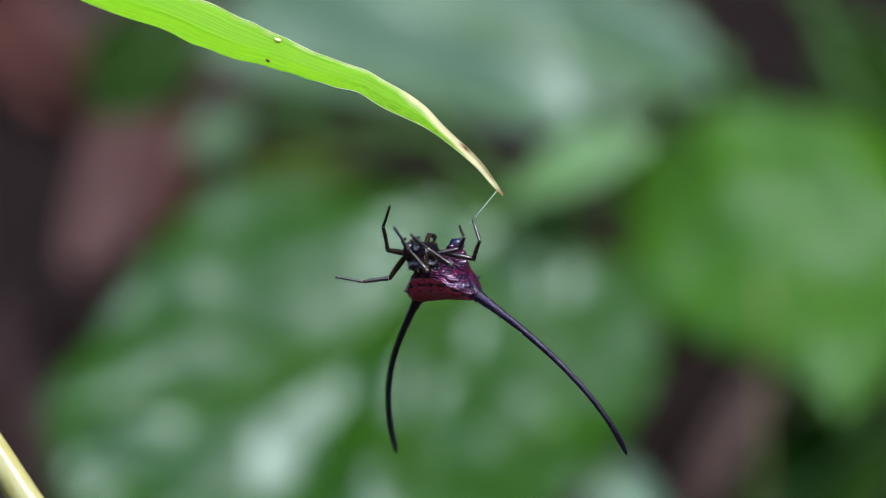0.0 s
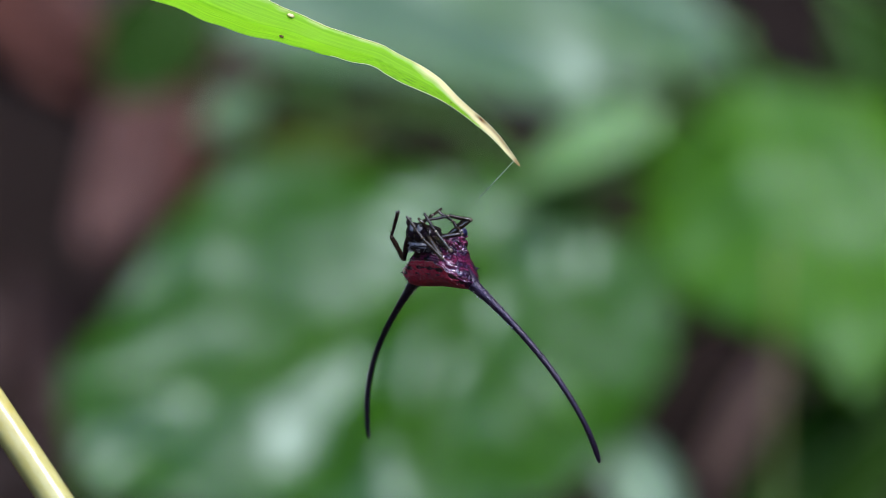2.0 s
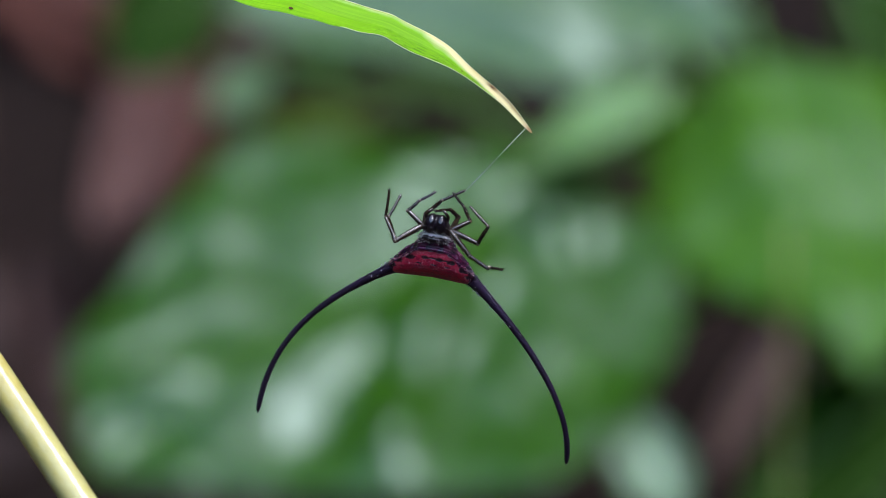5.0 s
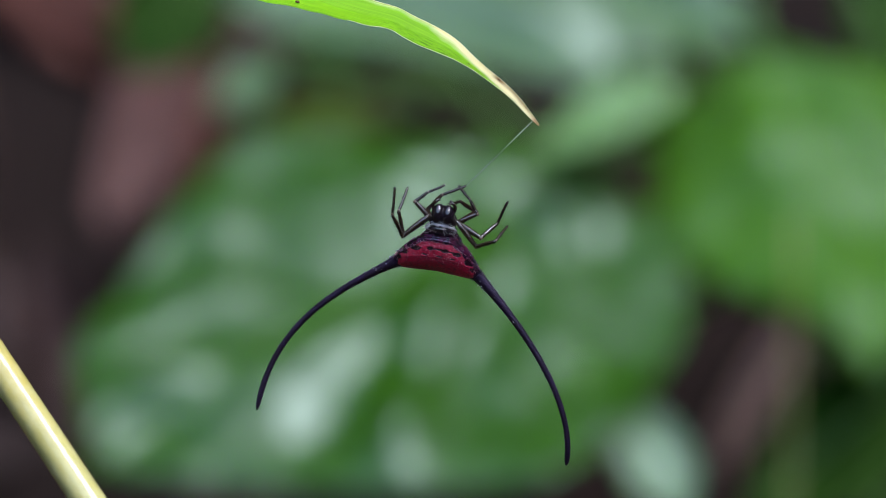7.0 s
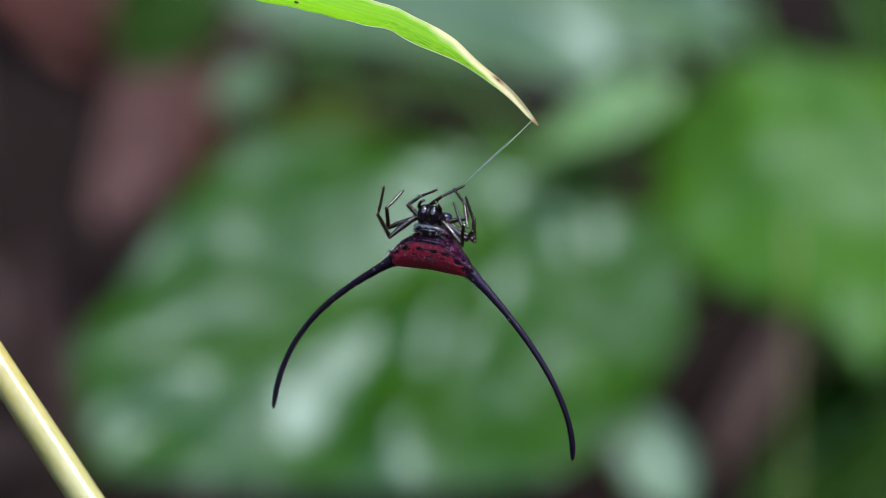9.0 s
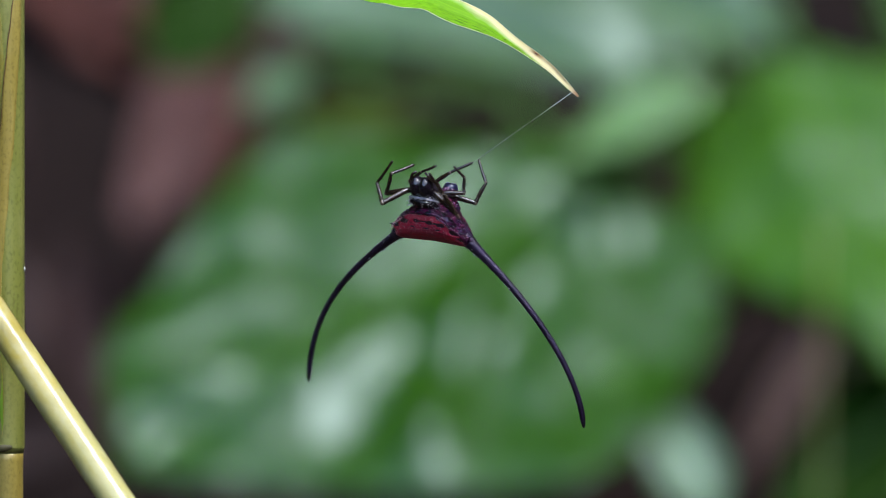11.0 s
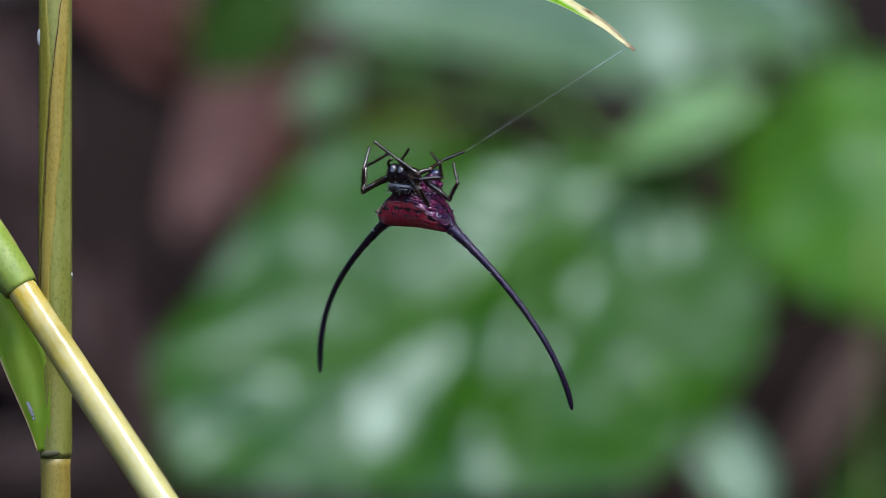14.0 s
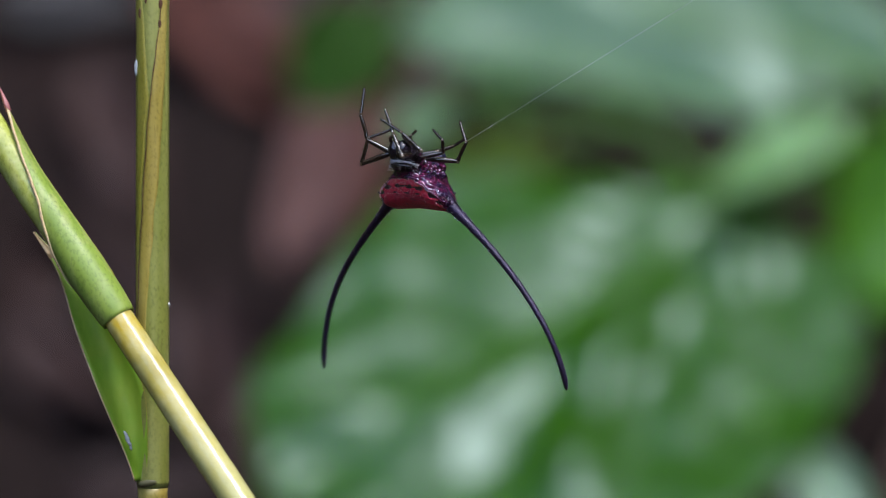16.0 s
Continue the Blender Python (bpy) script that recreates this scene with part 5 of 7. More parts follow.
    walk(LEGS["L2"][1], [
        (0, pose(0, 0, 0.00347, 0, 89.3, 0)), (0.5, pose(0, 0, 0.00347, 180, 83.9, 180)), (1, pose(0, 0, 0.00347, 180, 61.4, 180)),
        (1.5, pose(0, 0, 0.00347, 180, 49.3, 180)), (2, pose(0, 0, 0.00347, 180, 50.4, 180)), (2.5, pose(0, 0, 0.00347, 180, 51.3, 180)),
        (3, pose(0, 0, 0.00347, 0, 86.3, 0)), (3.5, pose(0, 0, 0.00347, -180, 80.9, -180)), (4, pose(0, 0, 0.00347, -180, 88.8, -180)),
        (6.5, pose(0, 0, 0.00347, -180, 65.3, -180)), (7, pose(0, 0, 0.00347, -180, 67.7, -180)), (8, pose(0, 0, 0.00347, -180, 70.3, -180)),
        (10.5, pose(0, 0, 0.00347, -180, 76.1, -180)), (11, pose(0, 0, 0.00347, 180, 55.9, 180)), (11.5, pose(0, 0, 0.00347, 180, 55.6, 180)),
        (12, pose(0, 0, 0.00347, -180, 50.9, -180)), (12.5, pose(0, 0, 0.00347, 0, 80.6, 0)), (13, pose(0, 0, 0.00347, 0, 82.1, 0)),
        (13.5, pose(0, 0, 0.00347, 180, 65.7, 180)), (14, pose(0, 0, 0.00347, 180, 65.7, 180)), (14.25, pose(0, 0, 0.00347, 0, 75.3, 0)),
        (14.5, pose(0, 0, 0.00347, 0, 36.3, 0)), (15, pose(0, 0, 0.00347, 0, 64.5, 0)), (15.5, pose(0, 0, 0.00347, 180, 75.7, 180)),
        (16, pose(0, 0, 0.00347, 0, 46.2, 0)),
    ])
    walk(LEGS["L2"][2], [
        (0, pose(0.00285, 0, 0.00351, 178.2, 62.7, -178.1)), (0.5, pose(0.00284, 0, 0.00317, -176.7, 43, 177.4)), (1, pose(0.0025, 0, 0.00211, -174.6, 23.4, 177.6)),
        (1.5, pose(0.00216, 0, 0.00161, 153.9, 17.1, -171.2)), (2, pose(0.0022, 0, 0.00165, 155.3, 17.6, -171.5)), (2.5, pose(0.00223, 0, 0.00169, -172.8, 10.6, 177.1)),
        (2.75, pose(0.00254, 0, 0.00267, -145.9, 25.9, 145.6)), (3, pose(0.00285, 0, 0.00366, -127, 52, 117.8)), (3.25, pose(0.00283, 0, 0.00334, -55.9, 85, 122.4)),
        (3.5, pose(0.00282, 0, 0.00302, 109.9, 58.2, -136.9)), (4, pose(0.00285, 0, 0.00341, 148.5, 33.9, -149.7)), (6.5, pose(0.00259, 0, 0.00228, 165.5, 33.9, -173.9)),
        (7, pose(0.00264, 0, 0.00239, 151.8, 31.3, -166.3)), (8, pose(0.00268, 0, 0.00251, 146.6, 25.6, -160.7)), (10.5, pose(0.00277, 0, 0.00279, 119.7, 25.7, -137.1)),
        (11, pose(0.00236, 0, 0.00187, 122.5, 17.7, -154.7)), (11.5, pose(0.00235, 0, 0.00186, 88.7, 40.7, -157.5)), (12, pose(0.00221, 0, 0.00167, 95, 8.4, -138.2)),
        (12.17, pose(0.00241, 0, 0.00243, 67.4, 33.3, -108.8)), (12.33, pose(0.00261, 0, 0.00318, 48.8, 67.1, -84.2)), (12.5, pose(0.00281, 0, 0.00394, -162.1, 76.1, 103)),
        (13, pose(0.00282, 0, 0.00387, -136.5, 38.7, 123.8)), (13.17, pose(0.00275, 0, 0.00334, -163.9, 10.6, 147.8)), (13.33, pose(0.00267, 0, 0.00282, 160.9, -1.9, -179)),
        (13.5, pose(0.0026, 0, 0.0023, 124.8, 7.8, -144.9)), (13.75, pose(0.0026, 0, 0.0023, 160.4, -3.7, -166.9)), (14, pose(0.0026, 0, 0.0023, -162.5, 0.2, 168.6)),
        (14.25, pose(0.00214, 0, 0.00403, -169.3, 58.4, 178.5)), (14.5, pose(0.00169, 0, 0.00577, 0, 62.9, 0)), (14.75, pose(0.00213, 0, 0.00524, 99.5, 77.8, 45.8)),
        (15, pose(0.00257, 0, 0.0047, -170.8, 60.8, 81.5)), (15.5, pose(0.00276, 0, 0.00276, -143.6, 16.2, 153.6)), (15.75, pose(0.00241, 0, 0.00411, -156.8, 62.3, -179.4)),
        (16, pose(0.00206, 0, 0.00545, -15.1, 67.8, -5.2)),
    ])
    walk(LEGS["L3"][0], [
        (0, pose(-0.00149, -0.00285, 0.00484, 23.5, -66.7, -50.3)), (0.5, pose(-0.00149, -0.00285, 0.00484, 38.4, -47.5, -54.1)), (1, pose(-0.00149, -0.00285, 0.00484, 51.2, -64.6, -72.1)),
        (1.5, pose(-0.00149, -0.00285, 0.00484, -39.8, -33.7, 10.3)), (2, pose(-0.00149, -0.00285, 0.00484, -32.6, -32.2, -6.8)), (2.5, pose(-0.00149, -0.00285, 0.00484, -38.1, -44.1, -6.6)),
        (3, pose(-0.00149, -0.00285, 0.00484, -51.4, -46, 30.6)), (3.5, pose(-0.00149, -0.00285, 0.00484, -41.9, -41.8, 22.7)), (4, pose(-0.00149, -0.00285, 0.00484, -32.1, -53.2, 18.7)),
        (6.5, pose(-0.00149, -0.00285, 0.00484, 10.8, -49.6, -5.1)), (7, pose(-0.00149, -0.00285, 0.00484, 12.1, -50.7, -4.8)), (8, pose(-0.00149, -0.00285, 0.00484, -5.4, -50.9, 1.7)),
        (10.5, pose(-0.00149, -0.00285, 0.00484, -57.4, -49.1, 27.2)), (11, pose(-0.00149, -0.00285, 0.00484, -43.6, -57.9, 11.7)), (11.5, pose(-0.00149, -0.00285, 0.00484, -43.5, -35.4, -4.8)),
        (12, pose(-0.00149, -0.00285, 0.00484, -55.9, -51.4, -0.2)), (12.5, pose(-0.00149, -0.00285, 0.00484, -60.6, -51.9, 13.8)), (13, pose(-0.00149, -0.00285, 0.00484, -53.9, -42.4, -6.4)),
        (13.5, pose(-0.00149, -0.00285, 0.00484, -69.8, -44.2, 17.6)), (14, pose(-0.00149, -0.00285, 0.00484, -31.6, -65.1, -16)), (14.5, pose(-0.00149, -0.00285, 0.00484, -20.8, -44.4, -28.5)),
        (15, pose(-0.00149, -0.00285, 0.00484, -24.3, -32, -36.6)), (15.25, pose(-0.00149, -0.00285, 0.00484, -34.4, -23.3, 20.9)), (15.5, pose(-0.00149, -0.00285, 0.00484, -32.4, -10.9, 73)),
        (15.75, pose(-0.00149, -0.00285, 0.00484, -34, -24, 20.3)), (16, pose(-0.00149, -0.00285, 0.00484, -22.7, -32.7, -38.3)),
    ])
    walk(LEGS["L3"][1], [
        (0, pose(0, 0, 0.00248, 180, 46.5, 180)), (0.5, pose(0, 0, 0.00248, 180, 51.9, 180)), (1, pose(0, 0, 0.00248, -180, 45.4, -180)),
        (1.5, pose(0, 0, 0.00248, 180, 84.4, 180)), (2, pose(0, 0, 0.00248, -180, 79.3, -180)), (2.5, pose(0, 0, 0.00248, 0, 79.8, 0)),
        (3, pose(0, 0, 0.00248, 0, 84.8, 0)), (3.5, pose(0, 0, 0.00248, 0, 87.6, 0)), (4, pose(0, 0, 0.00248, 180, 84.5, 180)),
        (6.5, pose(0, 0, 0.00248, 0, 88.9, 0)), (7, pose(0, 0, 0.00248, 180, 85.5, 180)), (8, pose(0, 0, 0.00248, 180, 84.2, 180)),
        (10.5, pose(0, 0, 0.00248, -180, 82.3, -180)), (11, pose(0, 0, 0.00248, -180, 67.4, -180)), (11.5, pose(0, 0, 0.00248, 180, 63.3, 180)),
        (12, pose(0, 0, 0.00248, 180, 57.5, 180)), (12.5, pose(0, 0, 0.00248, -180, 48.6, -180)), (13, pose(0, 0, 0.00248, 180, 68.8, 180)),
        (13.5, pose(0, 0, 0.00248, -180, 69.6, -180)), (14, pose(0, 0, 0.00248, 180, 72.5, 180)), (14.5, pose(0, 0, 0.00248, -180, 63.7, -180)),
        (15, pose(0, 0, 0.00248, 180, 65.2, 180)), (15.5, pose(0, 0, 0.00248, 0, 49.6, 0)), (16, pose(0, 0, 0.00248, 180, 73.2, 180)),
    ])
    walk(LEGS["L3"][2], [
        (0, pose(0.00126, 0, 0.00128, 3.3, 47.9, 117.3)), (0.5, pose(0.00137, 0, 0.00141, 61.5, 46.1, -165.1)), (1, pose(0.00123, 0, 0.00126, 32, 54, 135.9)),
        (1.25, pose(0.00148, 0, 0.00178, 94.9, 67.3, 139.3)), (1.5, pose(0.00173, 0, 0.00231, -171.8, 68.4, 175.2)), (1.75, pose(0.00172, 0, 0.00223, -4.2, 61.4, 11.3)),
        (2, pose(0.00171, 0, 0.00216, -22.8, 13.4, 28.7)), (2.25, pose(0.00171, 0, 0.00247, -6, 63.4, 15.5)), (2.5, pose(0.00171, 0, 0.00279, -179.3, 65.2, 178.2)),
        (3, pose(0.00173, 0, 0.00264, -174.1, 53, 172.2)), (3.5, pose(0.00173, 0, 0.00255, -172.6, 58, 171.4)), (4, pose(0.00173, 0, 0.00231, 176.1, 74, -178.1)),
        (6.5, pose(0.00174, 0, 0.00251, 180, 71.5, -180)), (7, pose(0.00173, 0, 0.00234, 180, 71.7, -180)), (8, pose(0.00173, 0, 0.0023, 178, 73.2, -179)),
        (10.5, pose(0.00172, 0, 0.00225, -175.9, 54.8, 177.3)), (11, pose(0.0016, 0, 0.00181, 169.2, 60.3, -178.5)), (11.5, pose(0.00155, 0, 0.0017, -177.6, 50.1, 179.5)),
        (12, pose(0.00146, 0, 0.00155, 155.2, 39, -173.9)), (12.5, pose(0.0013, 0, 0.00133, 168.3, 53, 179.3)), (13, pose(0.00162, 0, 0.00185, 175.2, 62, -179.3)),
        (13.5, pose(0.00163, 0, 0.00188, 171.2, 76.7, 178.1)), (14, pose(0.00166, 0, 0.00196, 177.8, 55.4, -179.3)), (14.25, pose(0.00161, 0, 0.00183, -1.5, 58.3, 12.7)),
        (14.5, pose(0.00156, 0, 0.00171, -12.1, -7.5, 18.3)), (15, pose(0.00158, 0, 0.00175, -16.2, -33.9, 20.4)), (15.25, pose(0.00145, 0, 0.00268, 32, -4.5, -10.2)),
        (15.5, pose(0.00132, 0, 0.0036, 69, 36.5, -12.3)), (15.75, pose(0.00149, 0, 0.00279, 32.5, 1.3, -11.7)), (16, pose(0.00166, 0, 0.00198, -9.3, -26, 11.2)),
    ])
    walk(LEGS["L4"][0], [
        (0, pose(-0.00149, -0.00198, 0.00484, 5.4, 53.3, 122.3)), (0.25, pose(-0.00149, -0.00198, 0.00484, -55.1, 21.5, 45.5)), (0.5, pose(-0.00149, -0.00198, 0.00484, -57.8, -33.9, 9.4)),
        (0.67, pose(-0.00149, -0.00198, 0.00484, -49.8, -78.4, -21.8)), (0.83, pose(-0.00149, -0.00198, 0.00484, 88.3, -54.5, 178.7)), (1, pose(-0.00149, -0.00198, 0.00484, 79, -10.5, 160.1)),
        (1.5, pose(-0.00149, -0.00198, 0.00484, 85.6, -47, -173.8)), (2, pose(-0.00149, -0.00198, 0.00484, 83, -25.7, 177.1)), (2.5, pose(-0.00149, -0.00198, 0.00484, 86.3, -62.6, -168.2)),
        (2.75, pose(-0.00149, -0.00198, 0.00484, -73.6, -75.3, -9.6)), (3, pose(-0.00149, -0.00198, 0.00484, -84.6, -34.3, 0)), (3.5, pose(-0.00149, -0.00198, 0.00484, -71.7, -43.8, -9.2)),
        (4, pose(-0.00149, -0.00198, 0.00484, -52.4, -46.3, -26)), (6.5, pose(-0.00149, -0.00198, 0.00484, -50.3, -46.6, -15.9)), (7, pose(-0.00149, -0.00198, 0.00484, -45.9, -54.2, -22.6)),
        (8, pose(-0.00149, -0.00198, 0.00484, -42.2, -43.9, -21.4)), (10.5, pose(-0.00149, -0.00198, 0.00484, -71.9, -41, -5.7)), (11, pose(-0.00149, -0.00198, 0.00484, -68.7, -36.1, -4.9)),
        (11.5, pose(-0.00149, -0.00198, 0.00484, -73.7, -41.4, -6.9)), (12, pose(-0.00149, -0.00198, 0.00484, -90.5, -32.4, 7.9)), (12.5, pose(-0.00149, -0.00198, 0.00484, -89, -37.1, 4.7)),
        (13, pose(-0.00149, -0.00198, 0.00484, -80.3, -30.1, -2)), (13.17, pose(-0.00149, -0.00198, 0.00484, -69.7, -82.7, -26.6)), (13.33, pose(-0.00149, -0.00198, 0.00484, 81.1, -43.8, 169.5)),
        (13.5, pose(-0.00149, -0.00198, 0.00484, 72.9, 8.4, 157.6)), (14, pose(-0.00149, -0.00198, 0.00484, 67.7, -11.4, 158.6)), (14.5, pose(-0.00149, -0.00198, 0.00484, 66.4, -12.4, 133.5)),
        (15, pose(-0.00149, -0.00198, 0.00484, 69.1, -17.4, 130.1)), (15.5, pose(-0.00149, -0.00198, 0.00484, 68.6, -12.9, 125.7)), (16, pose(-0.00149, -0.00198, 0.00484, 70.3, -19.4, 132.4)),
    ])
    walk(LEGS["L4"][1], [
        (0, pose(0, 0, 0.00347, 0, 47.1, 0)), (0.25, pose(0, 0, 0.00347, 0, 85, 0)), (0.5, pose(0, 0, 0.00347, 180, 57, 180)),
        (0.75, pose(0, 0, 0.00347, 0, 85.3, 0)), (1, pose(0, 0, 0.00347, 0, 47.5, 0)), (1.5, pose(0, 0, 0.00347, 0, 26.6, 0)),
        (2, pose(0, 0, 0.00347, 0, 37.3, 0)), (2.5, pose(0, 0, 0.00347, 0, 25.7, 0)), (2.75, pose(0, 0, 0.00347, 0, 71, 0)),
        (3, pose(0, 0, 0.00347, -180, 63.7, -180)), (3.5, pose(0, 0, 0.00347, -180, 58.1, -180)), (4, pose(0, 0, 0.00347, 180, 68.7, 180)),
        (6.5, pose(0, 0, 0.00347, 0, 81.7, 0)), (7, pose(0, 0, 0.00347, 180, 81.3, 180)), (8, pose(0, 0, 0.00347, 180, 79, 180)),
        (10.5, pose(0, 0, 0.00347, 180, 77.7, 180)), (11, pose(0, 0, 0.00347, 180, 88.1, 180)), (11.5, pose(0, 0, 0.00347, -180, 88.3, -180)),
        (12, pose(0, 0, 0.00347, -180, 61.4, -180)), (12.5, pose(0, 0, 0.00347, 180, 64.4, 180)), (13, pose(0, 0, 0.00347, 180, 74.7, 180)),
        (13.5, pose(0, 0, 0.00347, 0, 31.5, 0)), (14, pose(0, 0, 0.00347, 0, 28.8, 0)), (14.5, pose(0, 0, 0.00347, 0, 57.8, 0)),
        (15, pose(0, 0, 0.00347, 0, 45.4, 0)), (15.5, pose(0, 0, 0.00347, 0, 57.3, 0)), (16, pose(0, 0, 0.00347, 0, 35.8, 0)),
    ])
    walk(LEGS["L4"][2], [
        (0, pose(0.00182, 0, 0.00516, -172.6, -11.2, 165.7)), (0.25, pose(0.00195, 0, 0.00364, 120.7, -15.7, -146.7)), (0.5, pose(0.00208, 0, 0.00212, 67.5, 22.9, -120.3)),
        (0.67, pose(0.002, 0, 0.00313, 18.4, 77.5, -168.7)), (0.83, pose(0.00191, 0, 0.00414, -94.8, 36.4, 78.6)), (1, pose(0.00183, 0, 0.00515, -102.3, -22.6, 72.2)),
        (1.25, pose(0.00147, 0, 0.00542, -107.6, 1.9, 44.5)), (1.5, pose(0.00111, 0, 0.00569, -124.6, 20.6, 12.5)), (2, pose(0.0015, 0, 0.00544, -97.2, 10.1, 32.6)),
        (2.5, pose(0.00108, 0, 0.00571, -97.6, 38.3, -16.8)), (2.75, pose(0.00165, 0, 0.00404, -56, 50.8, -25)), (3, pose(0.00222, 0, 0.00237, 0, 63.5, -14.7)),
        (3.5, pose(0.0021, 0, 0.00216, 0.9, 65.5, 6.4)), (4, pose(0.00231, 0, 0.00257, -0.9, 66.7, 20.2)), (6.5, pose(0.00245, 0, 0.00383, -94.3, 88.5, -73.1)),
        (7, pose(0.00245, 0, 0.0031, 94.2, 87.7, 122.9)), (8, pose(0.00243, 0, 0.003, 4.2, 82.1, 25.2)), (10.5, pose(0.00242, 0, 0.00294, -3.4, 65.5, 9.9)),
        (11, pose(0.00248, 0, 0.00339, -4.3, 64.9, 5)), (11.5, pose(0.00248, 0, 0.0034, -5.7, 60.9, 6.4)), (12, pose(0.00218, 0, 0.00228, 0.3, 64.4, 4.4)),
        (12.5, pose(0.00224, 0, 0.0024, 0, 63.1, 1.6)), (13, pose(0.00239, 0, 0.00282, -179.5, 60.2, 179.8)), (13.17, pose(0.00203, 0, 0.00374, -176.2, 6.7, 165)),
        (13.33, pose(0.00166, 0, 0.00466, -155.4, -43.3, 141)), (13.5, pose(0.00129, 0, 0.00559, -68.3, -56.8, 51.6)), (14, pose(0.00119, 0, 0.00565, -17.3, -20.5, 7.3)),
        (14.5, pose(0.0021, 0, 0.00479, -28.5, -27.4, 20.2)), (15, pose(0.00177, 0, 0.00521, -40.2, -27.7, 24.9)), (15.5, pose(0.00209, 0, 0.00481, -34.2, -31.7, 24.9)),
        (16, pose(0.00145, 0, 0.00548, -43, -42.4, 27.9)),
    ])
    walk(LEGS["R1"][0], [
        (0, pose(0.00149, -0.00459, 0.00484, -125.8, -40.5, -110.7)), (0.5, pose(0.00149, -0.00459, 0.00484, -121.8, -30.3, -104.5)), (1, pose(0.00149, -0.00459, 0.00484, -124.9, -20.7, -94.6)),
        (1.5, pose(0.00149, -0.00459, 0.00484, -122.6, -24.3, -94.6)), (2, pose(0.00149, -0.00459, 0.00484, -130.2, -16.6, -87.2)), (2.5, pose(0.00149, -0.00459, 0.00484, -135.4, -15.2, -81.8)),
        (3, pose(0.00149, -0.00459, 0.00484, -125.8, -23, -94.9)), (3.5, pose(0.00149, -0.00459, 0.00484, -128.4, -34.4, -107.9)), (4, pose(0.00149, -0.00459, 0.00484, -134.4, -15.1, -86.1)),
        (6.5, pose(0.00149, -0.00459, 0.00484, -137.1, -27.6, -54.3)), (7, pose(0.00149, -0.00459, 0.00484, -136, -24.2, -55.6)), (8, pose(0.00149, -0.00459, 0.00484, -139.5, -24.8, -74.2)),
        (10.5, pose(0.00149, -0.00459, 0.00484, -143.5, -43.1, -38.9)), (11, pose(0.00149, -0.00459, 0.00484, -129.7, -22.8, -44.7)), (11.5, pose(0.00149, -0.00459, 0.00484, 177.4, -49.5, 31.7)),
        (12, pose(0.00149, -0.00459, 0.00484, 175.3, -48.5, 31.6)), (12.25, pose(0.00149, -0.00459, 0.00484, -128.3, -30.3, -52.9)), (12.5, pose(0.00149, -0.00459, 0.00484, -125.6, 15.7, -99.8)),
        (13, pose(0.00149, -0.00459, 0.00484, -138.1, -10.9, -52.7)), (13.5, pose(0.00149, -0.00459, 0.00484, -133.1, -14, -49.4)), (14, pose(0.00149, -0.00459, 0.00484, -138.9, -12.5, -55.7)),
        (14.25, pose(0.00149, -0.00459, 0.00484, -129.8, -32.2, -93.2)), (14.5, pose(0.00149, -0.00459, 0.00484, -105.3, -40.9, -142)), (15, pose(0.00149, -0.00459, 0.00484, -135.9, -34, -83.6)),
        (15.5, pose(0.00149, -0.00459, 0.00484, -133.6, -9.6, -70.9)), (16, pose(0.00149, -0.00459, 0.00484, -109.4, -53, -138.9)),
    ])
    walk(LEGS["R1"][1], [
        (0, pose(0, 0, 0.0036, 180, 59.7, 180)), (0.5, pose(0, 0, 0.0036, -180, 60.6, -180)), (1, pose(0, 0, 0.0036, 180, 49.1, 180)),
        (1.5, pose(0, 0, 0.0036, 180, 51.5, 180)), (2, pose(0, 0, 0.0036, -180, 41.7, -180)), (2.5, pose(0, 0, 0.0036, 180, 35.6, 180)),
        (3, pose(0, 0, 0.0036, 180, 46.5, 180)), (3.5, pose(0, 0, 0.0036, 180, 52.7, 180)), (3.75, pose(0, 0, 0.0036, 0, 78.8, 0)),
        (4, pose(0, 0, 0.0036, 0, 30.4, 0)), (6.5, pose(0, 0, 0.0036, 0, 47.9, 0)), (7, pose(0, 0, 0.0036, 0, 74.3, 0)),
        (8, pose(0, 0, 0.0036, 0, 80.1, 0)), (9.25, pose(0, 0, 0.0036, -180, 59, -180)), (10.5, pose(0, 0, 0.0036, -180, 18.2, -180)),
        (11, pose(0, 0, 0.0036, 180, 24.3, 180)), (11.5, pose(0, 0, 0.0036, 180, 23.8, 180)), (12, pose(0, 0, 0.0036, 179.4, 5.1, 166.7)),
        (12.25, pose(0, 0, 0.0036, 161.9, 74, 156.1)), (12.5, pose(0, 0, 0.0036, 0, 35.6, 0)), (12.75, pose(0, 0, 0.0036, 0, 81.9, 0)),
        (13, pose(0, 0, 0.0036, 180, 51.8, 180)), (13.5, pose(0, 0, 0.0036, -180, 46.9, -180)), (14, pose(0, 0, 0.0036, -180, 55.6, -180)),
        (14.5, pose(0, 0, 0.0036, 180, 75.1, 180)), (15, pose(0, 0, 0.0036, 180, 45.2, 180)), (15.5, pose(0, 0, 0.0036, -180, 70.2, -180)),
        (16, pose(0, 0, 0.0036, -180, 66.5, -180)),
    ])
